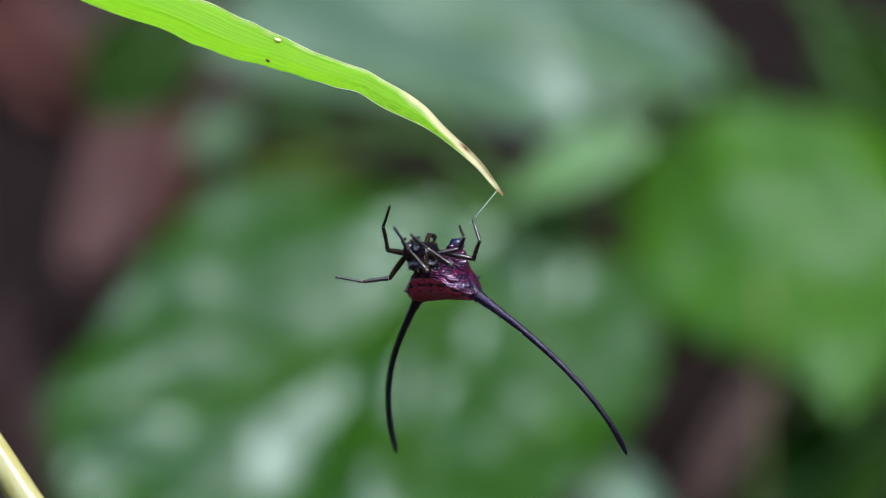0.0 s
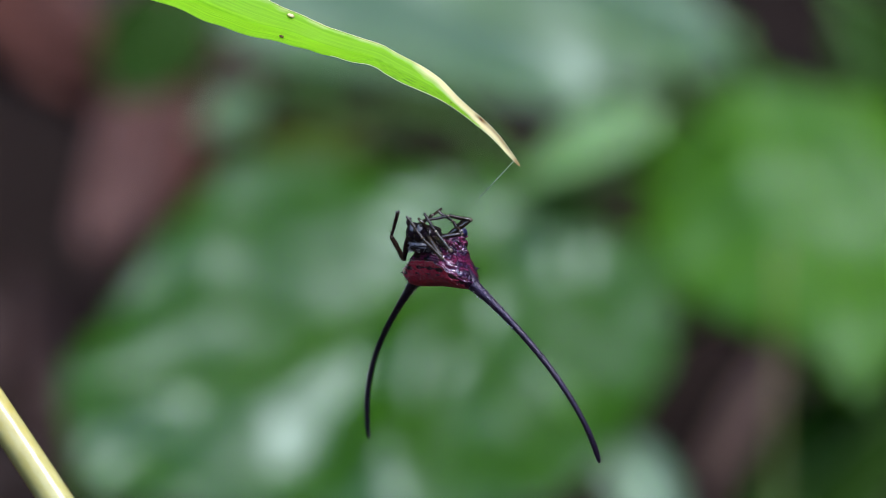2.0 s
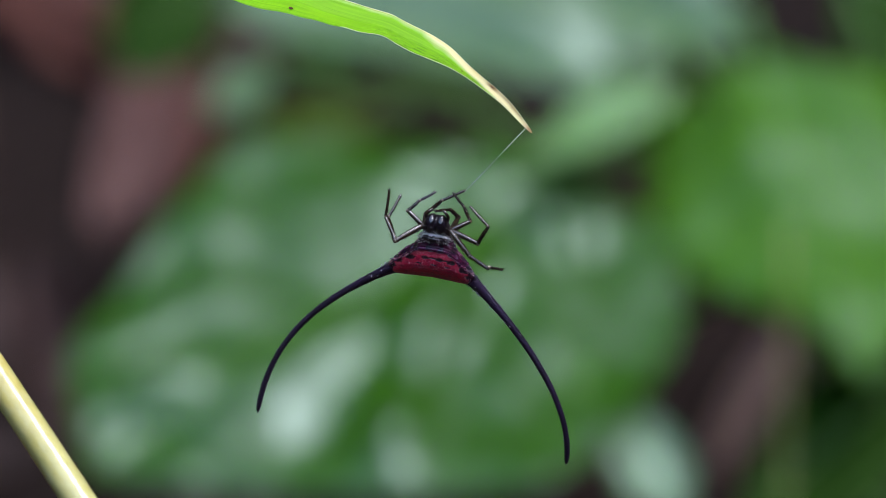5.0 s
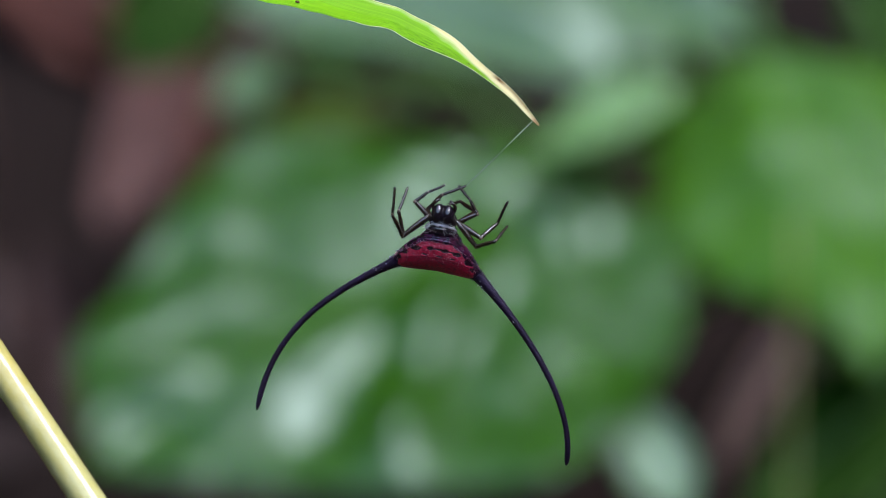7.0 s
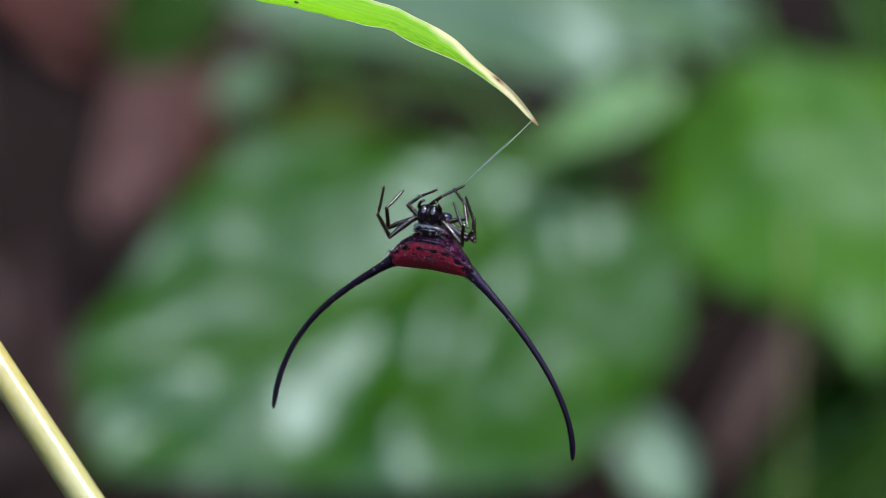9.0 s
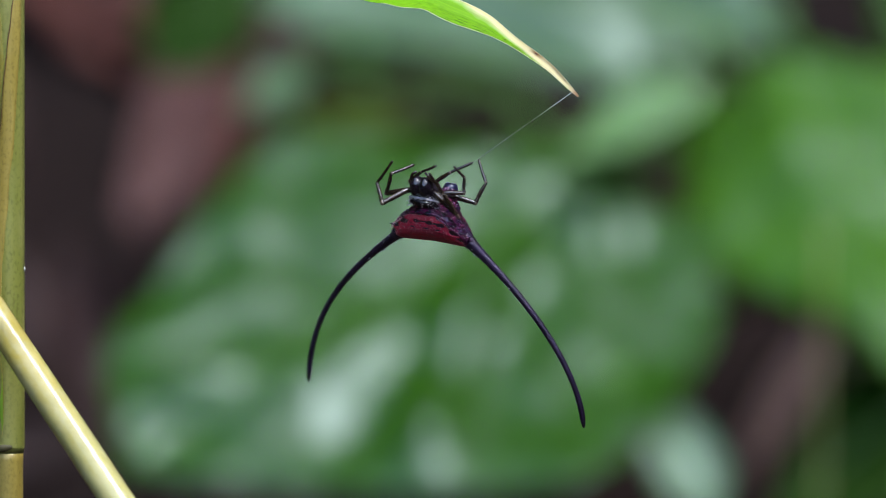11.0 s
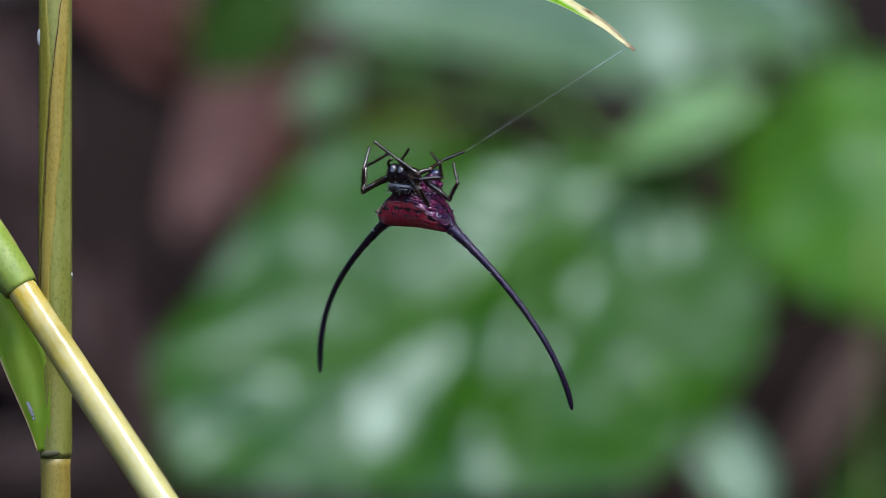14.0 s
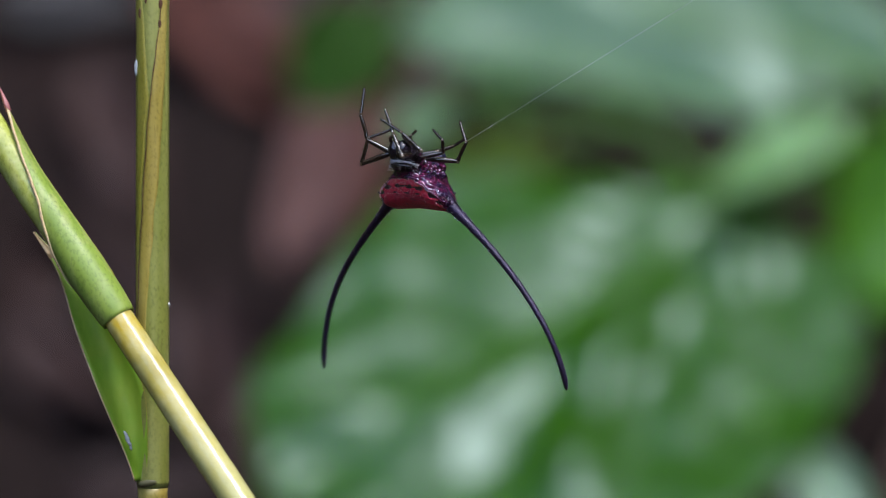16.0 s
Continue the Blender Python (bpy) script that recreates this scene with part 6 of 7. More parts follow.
    walk(LEGS["R1"][2], [
        (0, pose(0.00257, 0, 0.00209, -169.4, 64.8, -179)), (0.5, pose(0.00259, 0, 0.00213, -169.2, 58.2, 179.6)), (1, pose(0.00225, 0, 0.00165, -167.1, 46.3, 179.5)),
        (1.5, pose(0.00233, 0, 0.00174, -170.5, 42.2, 178.9)), (2, pose(0.00198, 0, 0.00137, -173.8, 31.5, 179.3)), (2.5, pose(0.00173, 0, 0.00118, -176.6, 34.8, 180)),
        (3, pose(0.00216, 0, 0.00155, -172.1, 21.3, 177.9)), (3.5, pose(0.00237, 0, 0.00179, -179, 52.6, 180)), (3.75, pose(0.00193, 0, 0.00398, 168.7, -12.8, -149)),
        (4, pose(0.0015, 0, 0.00616, 99.8, -46.9, -73.6)), (5.25, pose(0.00186, 0, 0.00588, 70.1, -8.8, -34)), (6.5, pose(0.00221, 0, 0.00559, 67, 36.7, -10)),
        (7, pose(0.00286, 0, 0.0044, 142.8, 78.6, 51)), (8, pose(0.00293, 0, 0.0041, -150.8, 31.1, 141)), (10.5, pose(0.00093, 0, 0.00077, 175.2, 13.5, -179.8)),
        (11, pose(0.00123, 0, 0.00088, 176.3, 28.7, 179.8)), (11.5, pose(0.0012, 0, 0.00087, 180, 10.5, 180)), (12, pose(0.00027, -0.00003, 0.00063, -179.7, -2.7, 166.7)),
        (12.25, pose(0.001, -0.00002, 0.00332, -134.9, -32.4, 103)), (12.5, pose(0.00173, 0, 0.00601, -88.9, -4.3, 38.4)), (12.75, pose(0.00204, 0, 0.00388, -96.8, -42.1, 77.7)),
        (13, pose(0.00234, 0, 0.00175, -153.7, -56.1, 158.6)), (13.5, pose(0.00217, 0, 0.00156, -145, -52.4, 152.9)), (14, pose(0.00246, 0, 0.00192, -175.4, -40.6, 176.5)),
        (14.25, pose(0.00267, 0, 0.00237, -176.2, 12.2, 177.7)), (14.5, pose(0.00288, 0, 0.00283, -175.8, 65, 178.9)), (15, pose(0.00211, 0, 0.0015, -177.1, 38.5, 179.8)),
        (15.5, pose(0.0028, 0, 0.00259, -174.5, -28.5, 175.6)), (15.75, pose(0.00276, 0, 0.0025, -175.3, 21.7, 177.4)), (16, pose(0.00273, 0, 0.00241, -173.2, 71.9, -179.1)),
    ])
    walk(LEGS["R2"][0], [
        (0, pose(0.00149, -0.00372, 0.00484, -114.2, -32, -83.7)), (0.5, pose(0.00149, -0.00372, 0.00484, -118.2, -34.8, -78.2)), (1, pose(0.00149, -0.00372, 0.00484, -124.8, -35.8, -75.9)),
        (1.5, pose(0.00149, -0.00372, 0.00484, -122, -60.1, -77.6)), (2, pose(0.00149, -0.00372, 0.00484, -128.7, -51.7, -67.4)), (2.5, pose(0.00149, -0.00372, 0.00484, -123.9, -32.1, -74.2)),
        (3, pose(0.00149, -0.00372, 0.00484, -161.5, -47.4, -49.6)), (3.5, pose(0.00149, -0.00372, 0.00484, -176.1, -57.9, -53.1)), (4, pose(0.00149, -0.00372, 0.00484, -105.5, -40.1, -85.8)),
        (6.5, pose(0.00149, -0.00372, 0.00484, 146.4, -64.5, 17.4)), (7, pose(0.00149, -0.00372, 0.00484, 127.5, -47.8, 42.8)), (7.5, pose(0.00149, -0.00372, 0.00484, -166.8, -63, -28.5)),
        (8, pose(0.00149, -0.00372, 0.00484, -122.2, -36.1, -79.1)), (10.5, pose(0.00149, -0.00372, 0.00484, -122.5, -27.2, -83.8)), (11, pose(0.00149, -0.00372, 0.00484, -132.4, -13.9, -50.1)),
        (11.5, pose(0.00149, -0.00372, 0.00484, -130.9, -22.5, -66.9)), (12, pose(0.00149, -0.00372, 0.00484, -130.5, -24.5, -72)), (12.5, pose(0.00149, -0.00372, 0.00484, -111.3, -69.5, -108.4)),
        (13, pose(0.00149, -0.00372, 0.00484, -23.7, -16.6, -166.3)), (13.5, pose(0.00149, -0.00372, 0.00484, -55.3, -56.5, -158.2)), (14, pose(0.00149, -0.00372, 0.00484, -77.8, -29.1, -144.8)),
        (14.5, pose(0.00149, -0.00372, 0.00484, -83, -42.6, -123.2)), (15, pose(0.00149, -0.00372, 0.00484, -30.2, -19.5, -142.7)), (15.5, pose(0.00149, -0.00372, 0.00484, -65.7, -33.8, -157.1)),
        (16, pose(0.00149, -0.00372, 0.00484, -85.1, -35.5, -135.2)),
    ])
    walk(LEGS["R2"][1], [
        (0, pose(0, 0, 0.00347, 180, 46.1, 180)), (0.5, pose(0, 0, 0.00347, 180, 43.4, 180)), (1, pose(0, 0, 0.00347, 180, 43.8, 180)),
        (1.5, pose(0, 0, 0.00347, 180, 28.6, 180)), (2, pose(0, 0, 0.00347, 180, 22.3, 180)), (2.5, pose(0, 0, 0.00347, -180, 41.2, -180)),
        (3, pose(0, 0, 0.00347, 180, 19.5, 180)), (3.5, pose(0, 0, 0.00347, -175.8, 6.7, -116.2)), (3.75, pose(0, 0, 0.00347, -151.2, 53.2, -125.6)),
        (4, pose(0, 0, 0.00347, 0, 74.8, 0)), (6.5, pose(0, 0, 0.00347, 0, 83.4, 0)), (7, pose(0, 0, 0.00347, 0, 89.4, 0)),
        (8, pose(0, 0, 0.00347, 0, 65.2, 0)), (10.5, pose(0, 0, 0.00347, -180, 67, -180)), (11, pose(0, 0, 0.00347, 180, 28.5, 180)),
        (11.5, pose(0, 0, 0.00347, 180, 45.4, 180)), (12, pose(0, 0, 0.00347, 180, 60.7, 180)), (12.5, pose(0, 0, 0.00347, 180, 24.7, 180)),
        (12.75, pose(0, 0, 0.00347, -180, 70, -180)), (13, pose(0, 0, 0.00347, 0, 64.7, 0)), (13.5, pose(0, 0, 0.00347, 180, 43.1, 180)),
        (14, pose(0, 0, 0.00347, -180, 89.7, -180)), (14.5, pose(0, 0, 0.00347, 180, 58.1, 180)), (15, pose(0, 0, 0.00347, 0, 47.9, 0)),
        (15.5, pose(0, 0, 0.00347, 0, 81.2, 0)), (16, pose(0, 0, 0.00347, 180, 87, 180)),
    ])
    walk(LEGS["R2"][2], [
        (0, pose(0.00206, 0, 0.0015, -173.3, 16.8, 178)), (0.5, pose(0.00196, 0, 0.0014, -173.2, 26, 178.8)), (1, pose(0.00197, 0, 0.00141, -171.9, 10.6, 177.4)),
        (1.5, pose(0.00136, 0, 0.00097, -178.7, 19.6, 179.9)), (2, pose(0.00108, 0, 0.00083, -173.1, 18.4, 179.8)), (2.5, pose(0.00188, 0, 0.00133, -167, 6.9, 175.8)),
        (3, pose(0.00095, 0, 0.00078, 164.5, -17.7, -175)), (3.25, pose(0.00064, 0.0001, 0.00072, 170.1, 51, -159.9)), (3.5, pose(0.00033, 0.00021, 0.00065, -43.2, 56.6, -7.3)),
        (3.75, pose(0.00154, 0.0001, 0.00243, -168.7, 65.3, -159.5)), (4, pose(0.00275, 0, 0.00422, -170.3, 14, 166.3)), (6.5, pose(0.00283, 0, 0.0038, -176.2, 69.5, 172.7)),
        (6.75, pose(0.00284, 0, 0.00365, 165.2, 82.3, -167.5)), (7, pose(0.00285, 0, 0.0035, -35.9, 84.1, 29.3)), (7.5, pose(0.00272, 0, 0.00409, 124.3, 78.4, 116.6)),
        (8, pose(0.00259, 0, 0.00467, 174.1, 67.6, 92.1)), (9.25, pose(0.00261, 0, 0.00351, -157.6, 24.8, 143.1)), (10.5, pose(0.00262, 0, 0.00236, -168.5, -20.2, 171.4)),
        (11, pose(0.00136, 0, 0.00097, -152.5, -43.8, 163.4)), (11.5, pose(0.00203, 0, 0.00147, -152, -31.9, 162.2)), (12, pose(0.00249, 0, 0.00208, 178.8, -34.3, -179.1)),
        (12.5, pose(0.00119, 0, 0.00088, -176, 27.4, -179.9)), (12.75, pose(0.00188, 0, 0.00279, -176.3, 70.3, 177.9)), (13, pose(0.00258, 0, 0.00469, 7.7, 66.8, 0.4)),
        (13.5, pose(0.00195, 0, 0.00139, 179.5, 63.3, 179.8)), (14, pose(0.00285, 0, 0.00345, -5.9, 90, -7.8)), (14.5, pose(0.00242, 0, 0.00197, -169, 29.4, 176.2)),
        (14.75, pose(0.00227, 0, 0.00367, 172.6, 70.4, 138.7)), (15, pose(0.00212, 0, 0.00538, 61.6, 58.5, 10.4)), (15.5, pose(0.00282, 0, 0.00391, -0.6, 81.4, 0)),
        (16, pose(0.00285, 0, 0.00332, 177.6, 63.6, -178.1)),
    ])
    walk(LEGS["R3"][0], [
        (0, pose(0.00149, -0.00285, 0.00484, -78.8, -48.4, -53.8)), (0.5, pose(0.00149, -0.00285, 0.00484, -52.8, -54.7, -79.8)), (1, pose(0.00149, -0.00285, 0.00484, -57.3, -44.5, -72.7)),
        (1.5, pose(0.00149, -0.00285, 0.00484, 5.4, -72.3, -140.7)), (2, pose(0.00149, -0.00285, 0.00484, -2, -75.6, -134.5)), (2.5, pose(0.00149, -0.00285, 0.00484, -1.8, -71.4, -134.9)),
        (3, pose(0.00149, -0.00285, 0.00484, -1, -67.9, -141.8)), (3.5, pose(0.00149, -0.00285, 0.00484, -0.2, -67.7, -154.8)), (4, pose(0.00149, -0.00285, 0.00484, 0.1, -55.3, -165.8)),
        (6.5, pose(0.00149, -0.00285, 0.00484, 8, -55.5, -165.8)), (7, pose(0.00149, -0.00285, 0.00484, -13.4, -55, -164.3)), (8, pose(0.00149, -0.00285, 0.00484, -23.5, -58.5, -159.2)),
        (10.5, pose(0.00149, -0.00285, 0.00484, -59.3, -60.8, -91.1)), (11, pose(0.00149, -0.00285, 0.00484, -0.9, -80.6, -151.7)), (11.5, pose(0.00149, -0.00285, 0.00484, -73.4, -71.1, -75.9)),
        (12, pose(0.00149, -0.00285, 0.00484, -87.6, -47.6, -59)), (12.5, pose(0.00149, -0.00285, 0.00484, -91.3, -39.1, -57.2)), (13, pose(0.00149, -0.00285, 0.00484, -74.9, -50, -70.7)),
        (13.5, pose(0.00149, -0.00285, 0.00484, -76.3, -50.1, -67.7)), (14, pose(0.00149, -0.00285, 0.00484, -59.9, -64.3, -82.2)), (14.5, pose(0.00149, -0.00285, 0.00484, -58.1, -33, -70.9)),
        (15, pose(0.00149, -0.00285, 0.00484, -66.5, -52.9, -75.3)), (15.5, pose(0.00149, -0.00285, 0.00484, -66.7, -48.9, -77.1)), (16, pose(0.00149, -0.00285, 0.00484, -63.4, -40.1, -72.4)),
    ])
    walk(LEGS["R3"][1], [
        (0, pose(0, 0, 0.00248, 0, 62.5, 0)), (0.5, pose(0, 0, 0.00248, 0, 51.6, 0)), (1, pose(0, 0, 0.00248, 0, 50.4, 0)),
        (1.5, pose(0, 0, 0.00248, -180, 62.6, -180)), (2, pose(0, 0, 0.00248, -180, 65.4, -180)), (2.5, pose(0, 0, 0.00248, -180, 70.3, -180)),
        (3, pose(0, 0, 0.00248, -180, 85, -180)), (3.5, pose(0, 0, 0.00248, 180, 81.2, 180)), (4, pose(0, 0, 0.00248, 0, 88.6, 0)),
        (6.5, pose(0, 0, 0.00248, 0, 88.9, 0)), (7, pose(0, 0, 0.00248, 180, 86.6, 180)), (8, pose(0, 0, 0.00248, -180, 87.5, -180)),
        (10.5, pose(0, 0, 0.00248, 0, 84.6, 0)), (11, pose(0, 0, 0.00248, 0, 86.8, 0)), (11.5, pose(0, 0, 0.00248, 180, 75.3, 180)),
        (12, pose(0, 0, 0.00248, 180, 87.5, 180)), (12.5, pose(0, 0, 0.00248, 0, 87.9, 0)), (13, pose(0, 0, 0.00248, 0, 86.1, 0)),
        (13.5, pose(0, 0, 0.00248, 0, 85.2, 0)), (14, pose(0, 0, 0.00248, 180, 89.4, 180)), (14.5, pose(0, 0, 0.00248, 0, 73.1, 0)),
        (15, pose(0, 0, 0.00248, -180, 87.5, -180)), (15.5, pose(0, 0, 0.00248, 0, 86.5, 0)), (16, pose(0, 0, 0.00248, 0, 81.2, 0)),
    ])
    walk(LEGS["R3"][2], [
        (0, pose(0.00154, 0, 0.00328, 112.5, 69, 23.3)), (0.5, pose(0.00136, 0, 0.00356, 87, 57.7, 9.9)), (1, pose(0.00134, 0, 0.00358, 90.4, 53.1, 4.3)),
        (1.25, pose(0.00144, 0, 0.00263, 148.3, 71.1, 104.7)), (1.5, pose(0.00154, 0, 0.00168, 180, 44.5, -180)), (2, pose(0.00158, 0, 0.00176, -180, 43.1, -180)),
        (2.5, pose(0.00163, 0, 0.00189, 167.3, 54.2, -176.2)), (3, pose(0.00173, 0, 0.00233, 171.6, 54, -173.6)), (3.5, pose(0.00172, 0, 0.00221, 180, 53.6, 180)),
        (4, pose(0.00174, 0, 0.00252, -180, 69.8, 180)), (6.5, pose(0.00174, 0, 0.00251, -178, 79.3, 177.5)), (7, pose(0.00173, 0, 0.00238, 180, 74.9, -180)),
        (8, pose(0.00173, 0, 0.0024, 178.4, 70, -178.8)), (10.5, pose(0.00173, 0, 0.00264, -166.4, 59.2, 160.9)), (11, pose(0.00173, 0, 0.00258, 161.6, 53.3, -158.2)),
        (11.25, pose(0.00171, 0, 0.00231, -171.2, 34.3, -179.8)), (11.5, pose(0.00168, 0, 0.00204, -141.8, 25.1, 154.2)), (12, pose(0.00173, 0, 0.0024, -116.6, 45.4, 121.9)),
        (12.5, pose(0.00173, 0, 0.00254, -124.2, 52.8, 118.9)), (13, pose(0.00173, 0, 0.0026, -147.6, 47.7, 141.7)), (13.5, pose(0.00173, 0, 0.00262, -158.5, 47.8, 153.4)),
        (14, pose(0.00174, 0, 0.00246, -147.4, 57.6, 148.5)), (14.5, pose(0.00166, 0, 0.00298, -159.2, 53.7, 128)), (15, pose(0.00173, 0, 0.0024, -143, 55.6, 147.6)),
        (15.5, pose(0.00173, 0, 0.00259, -160.4, 48.2, 157.1)), (16, pose(0.00172, 0, 0.00275, -152.8, 62.8, 129.8)),
    ])
    walk(LEGS["R4"][0], [
        (0, pose(0.00149, -0.00198, 0.00484, -115.8, -55, -24.7)), (0.5, pose(0.00149, -0.00198, 0.00484, -98.6, -65.1, -40.3)), (1, pose(0.00149, -0.00198, 0.00484, -73.3, -62.6, -63.2)),
        (1.5, pose(0.00149, -0.00198, 0.00484, -31.8, -49, -95.1)), (2, pose(0.00149, -0.00198, 0.00484, -26.8, -43.3, -100.5)), (2.5, pose(0.00149, -0.00198, 0.00484, -177.3, -77.5, 40.7)),
        (3, pose(0.00149, -0.00198, 0.00484, -134, -50.9, -15.7)), (3.5, pose(0.00149, -0.00198, 0.00484, 150.1, -55.7, 59.9)), (3.75, pose(0.00149, -0.00198, 0.00484, 141.1, -83.6, 95.7)),
        (4, pose(0.00149, -0.00198, 0.00484, 8.1, -66.8, -105.2)), (6.5, pose(0.00149, -0.00198, 0.00484, 27.4, -42.8, -148.3)), (7, pose(0.00149, -0.00198, 0.00484, 18.4, -51.2, -149.5)),
        (7.5, pose(0.00149, -0.00198, 0.00484, -48.5, -84.9, -101.9)), (8, pose(0.00149, -0.00198, 0.00484, -167.3, -55.6, -2.4)), (10.5, pose(0.00149, -0.00198, 0.00484, 156.4, -85.4, 49.4)),
        (11, pose(0.00149, -0.00198, 0.00484, -178.8, -82.5, 26.2)), (11.5, pose(0.00149, -0.00198, 0.00484, 126.9, -68.3, 84.4)), (12, pose(0.00149, -0.00198, 0.00484, -118.1, -48.8, -38.2)),
        (12.5, pose(0.00149, -0.00198, 0.00484, -118.8, -53, -36.5)), (13, pose(0.00149, -0.00198, 0.00484, 93.6, -52.3, 117.2)), (13.5, pose(0.00149, -0.00198, 0.00484, -133.6, -58.7, -20.6)),
        (14, pose(0.00149, -0.00198, 0.00484, -135.6, -45.1, -19.3)), (14.5, pose(0.00149, -0.00198, 0.00484, -165.8, -75.4, 25.9)), (15, pose(0.00149, -0.00198, 0.00484, -163.4, -80.7, 18.2)),
        (15.5, pose(0.00149, -0.00198, 0.00484, -143.9, -86.7, -4.6)), (16, pose(0.00149, -0.00198, 0.00484, -82.8, -59.7, -59.2)),
    ])
    walk(LEGS["R4"][1], [
        (0, pose(0, 0, 0.00347, 0, 83.3, 0)), (0.5, pose(0, 0, 0.00347, 0, 74.5, 0)), (1, pose(0, 0, 0.00347, 0, 54.5, 0)),
        (1.25, pose(0, 0, 0.00347, -180, 84.6, -180)), (1.5, pose(0, 0, 0.00347, -180, 43.6, -180)), (2, pose(0, 0, 0.00347, 180, 49.5, 180)),
        (2.5, pose(0, 0, 0.00347, 180, 54.3, 180)), (3, pose(0, 0, 0.00347, 180, 67.7, 180)), (3.5, pose(0, 0, 0.00347, 180, 52.2, 180)),
        (4, pose(0, 0, 0.00347, 180, 46.7, 180)), (6.5, pose(0, 0, 0.00347, 180, 48.1, 180)), (7, pose(0, 0, 0.00347, 180, 51.4, 180)),
        (8, pose(0, 0, 0.00347, -180, 36.2, -180)), (10.5, pose(0, 0, 0.00347, 0, 79.7, 0)), (11, pose(0, 0, 0.00347, 0, 77.7, 0)),
        (11.5, pose(0, 0, 0.00347, 0, 85.1, 0)), (12, pose(0, 0, 0.00347, 0, 77.6, 0)), (12.5, pose(0, 0, 0.00347, 0, 80.6, 0)),
        (13, pose(0, 0, 0.00347, 0, 76.3, 0)), (13.5, pose(0, 0, 0.00347, 180, 89.3, 180)), (14, pose(0, 0, 0.00347, -180, 82.2, -180)),
        (14.5, pose(0, 0, 0.00347, 180, 73.7, 180)), (15, pose(0, 0, 0.00347, -180, 88.7, -180)), (15.5, pose(0, 0, 0.00347, 0, 81.2, 0)),
        (16, pose(0, 0, 0.00347, 0, 70.6, 0)),
    ])
    walk(LEGS["R4"][2], [
        (0, pose(0.00246, 0, 0.00376, -157.2, 63.2, 143.2)), (0.5, pose(0.00239, 0, 0.00413, 174.3, 77, 120.9)), (1, pose(0.00202, 0, 0.00491, 70.9, 62.2, 10.4)),
        (1.25, pose(0.00186, 0, 0.00329, -178.6, 63.9, 143.5)), (1.5, pose(0.00171, 0, 0.00168, -171, 20.5, 177.9)), (2, pose(0.00189, 0, 0.00186, -170.6, 23.6, 177.4)),
        (2.5, pose(0.00201, 0, 0.00202, 180, 21.5, -180)), (3, pose(0.00229, 0, 0.00253, -161.3, 32.8, 171.2)), (3.5, pose(0.00196, 0, 0.00195, 171.3, 30.7, -177.8)),
        (4, pose(0.0018, 0, 0.00177, -148.2, 29.2, 173.7)), (6.5, pose(0.00184, 0, 0.00181, 165.3, 26, -176.5)), (7, pose(0.00194, 0, 0.00193, 162.7, 16, -173.6)),
        (8, pose(0.00146, 0, 0.00147, -180, 21.4, -180)), (10.5, pose(0.00244, 0, 0.00392, 180, 57.9, -180)), (11, pose(0.00242, 0, 0.004, -174, 58.2, 166.6)),
        (11.5, pose(0.00247, 0, 0.00368, 163.8, 46.8, -160)), (11.75, pose(0.00245, 0, 0.00384, -174.7, 35.7, 168.6)), (12, pose(0.00242, 0, 0.004, -150.9, 34.8, 136.7)),
        (12.5, pose(0.00245, 0, 0.00388, -155, 31.6, 146.8)), (12.75, pose(0.00243, 0, 0.00397, 179.6, 54, -173.4)), (13, pose(0.00241, 0, 0.00406, -152.1, 81.6, -88.8)),
        (13.25, pose(0.00244, 0, 0.00375, -169.4, 66.2, -168.7)), (13.5, pose(0.00248, 0, 0.00344, -146.7, 54.6, 147.9)), (14, pose(0.00246, 0, 0.00313, -141.6, 37.5, 150.5)),
        (14.5, pose(0.00238, 0, 0.00278, 180, 46.5, -180)), (15, pose(0.00248, 0, 0.00342, 165.1, 57.5, -166.2)), (15.5, pose(0.00245, 0, 0.00385, 170.9, 68, -159)),
        (15.75, pose(0.00239, 0, 0.00407, 176.4, 69, 163.1)), (16, pose(0.00234, 0, 0.0043, 179.1, 71.1, 122.6)),
    ])
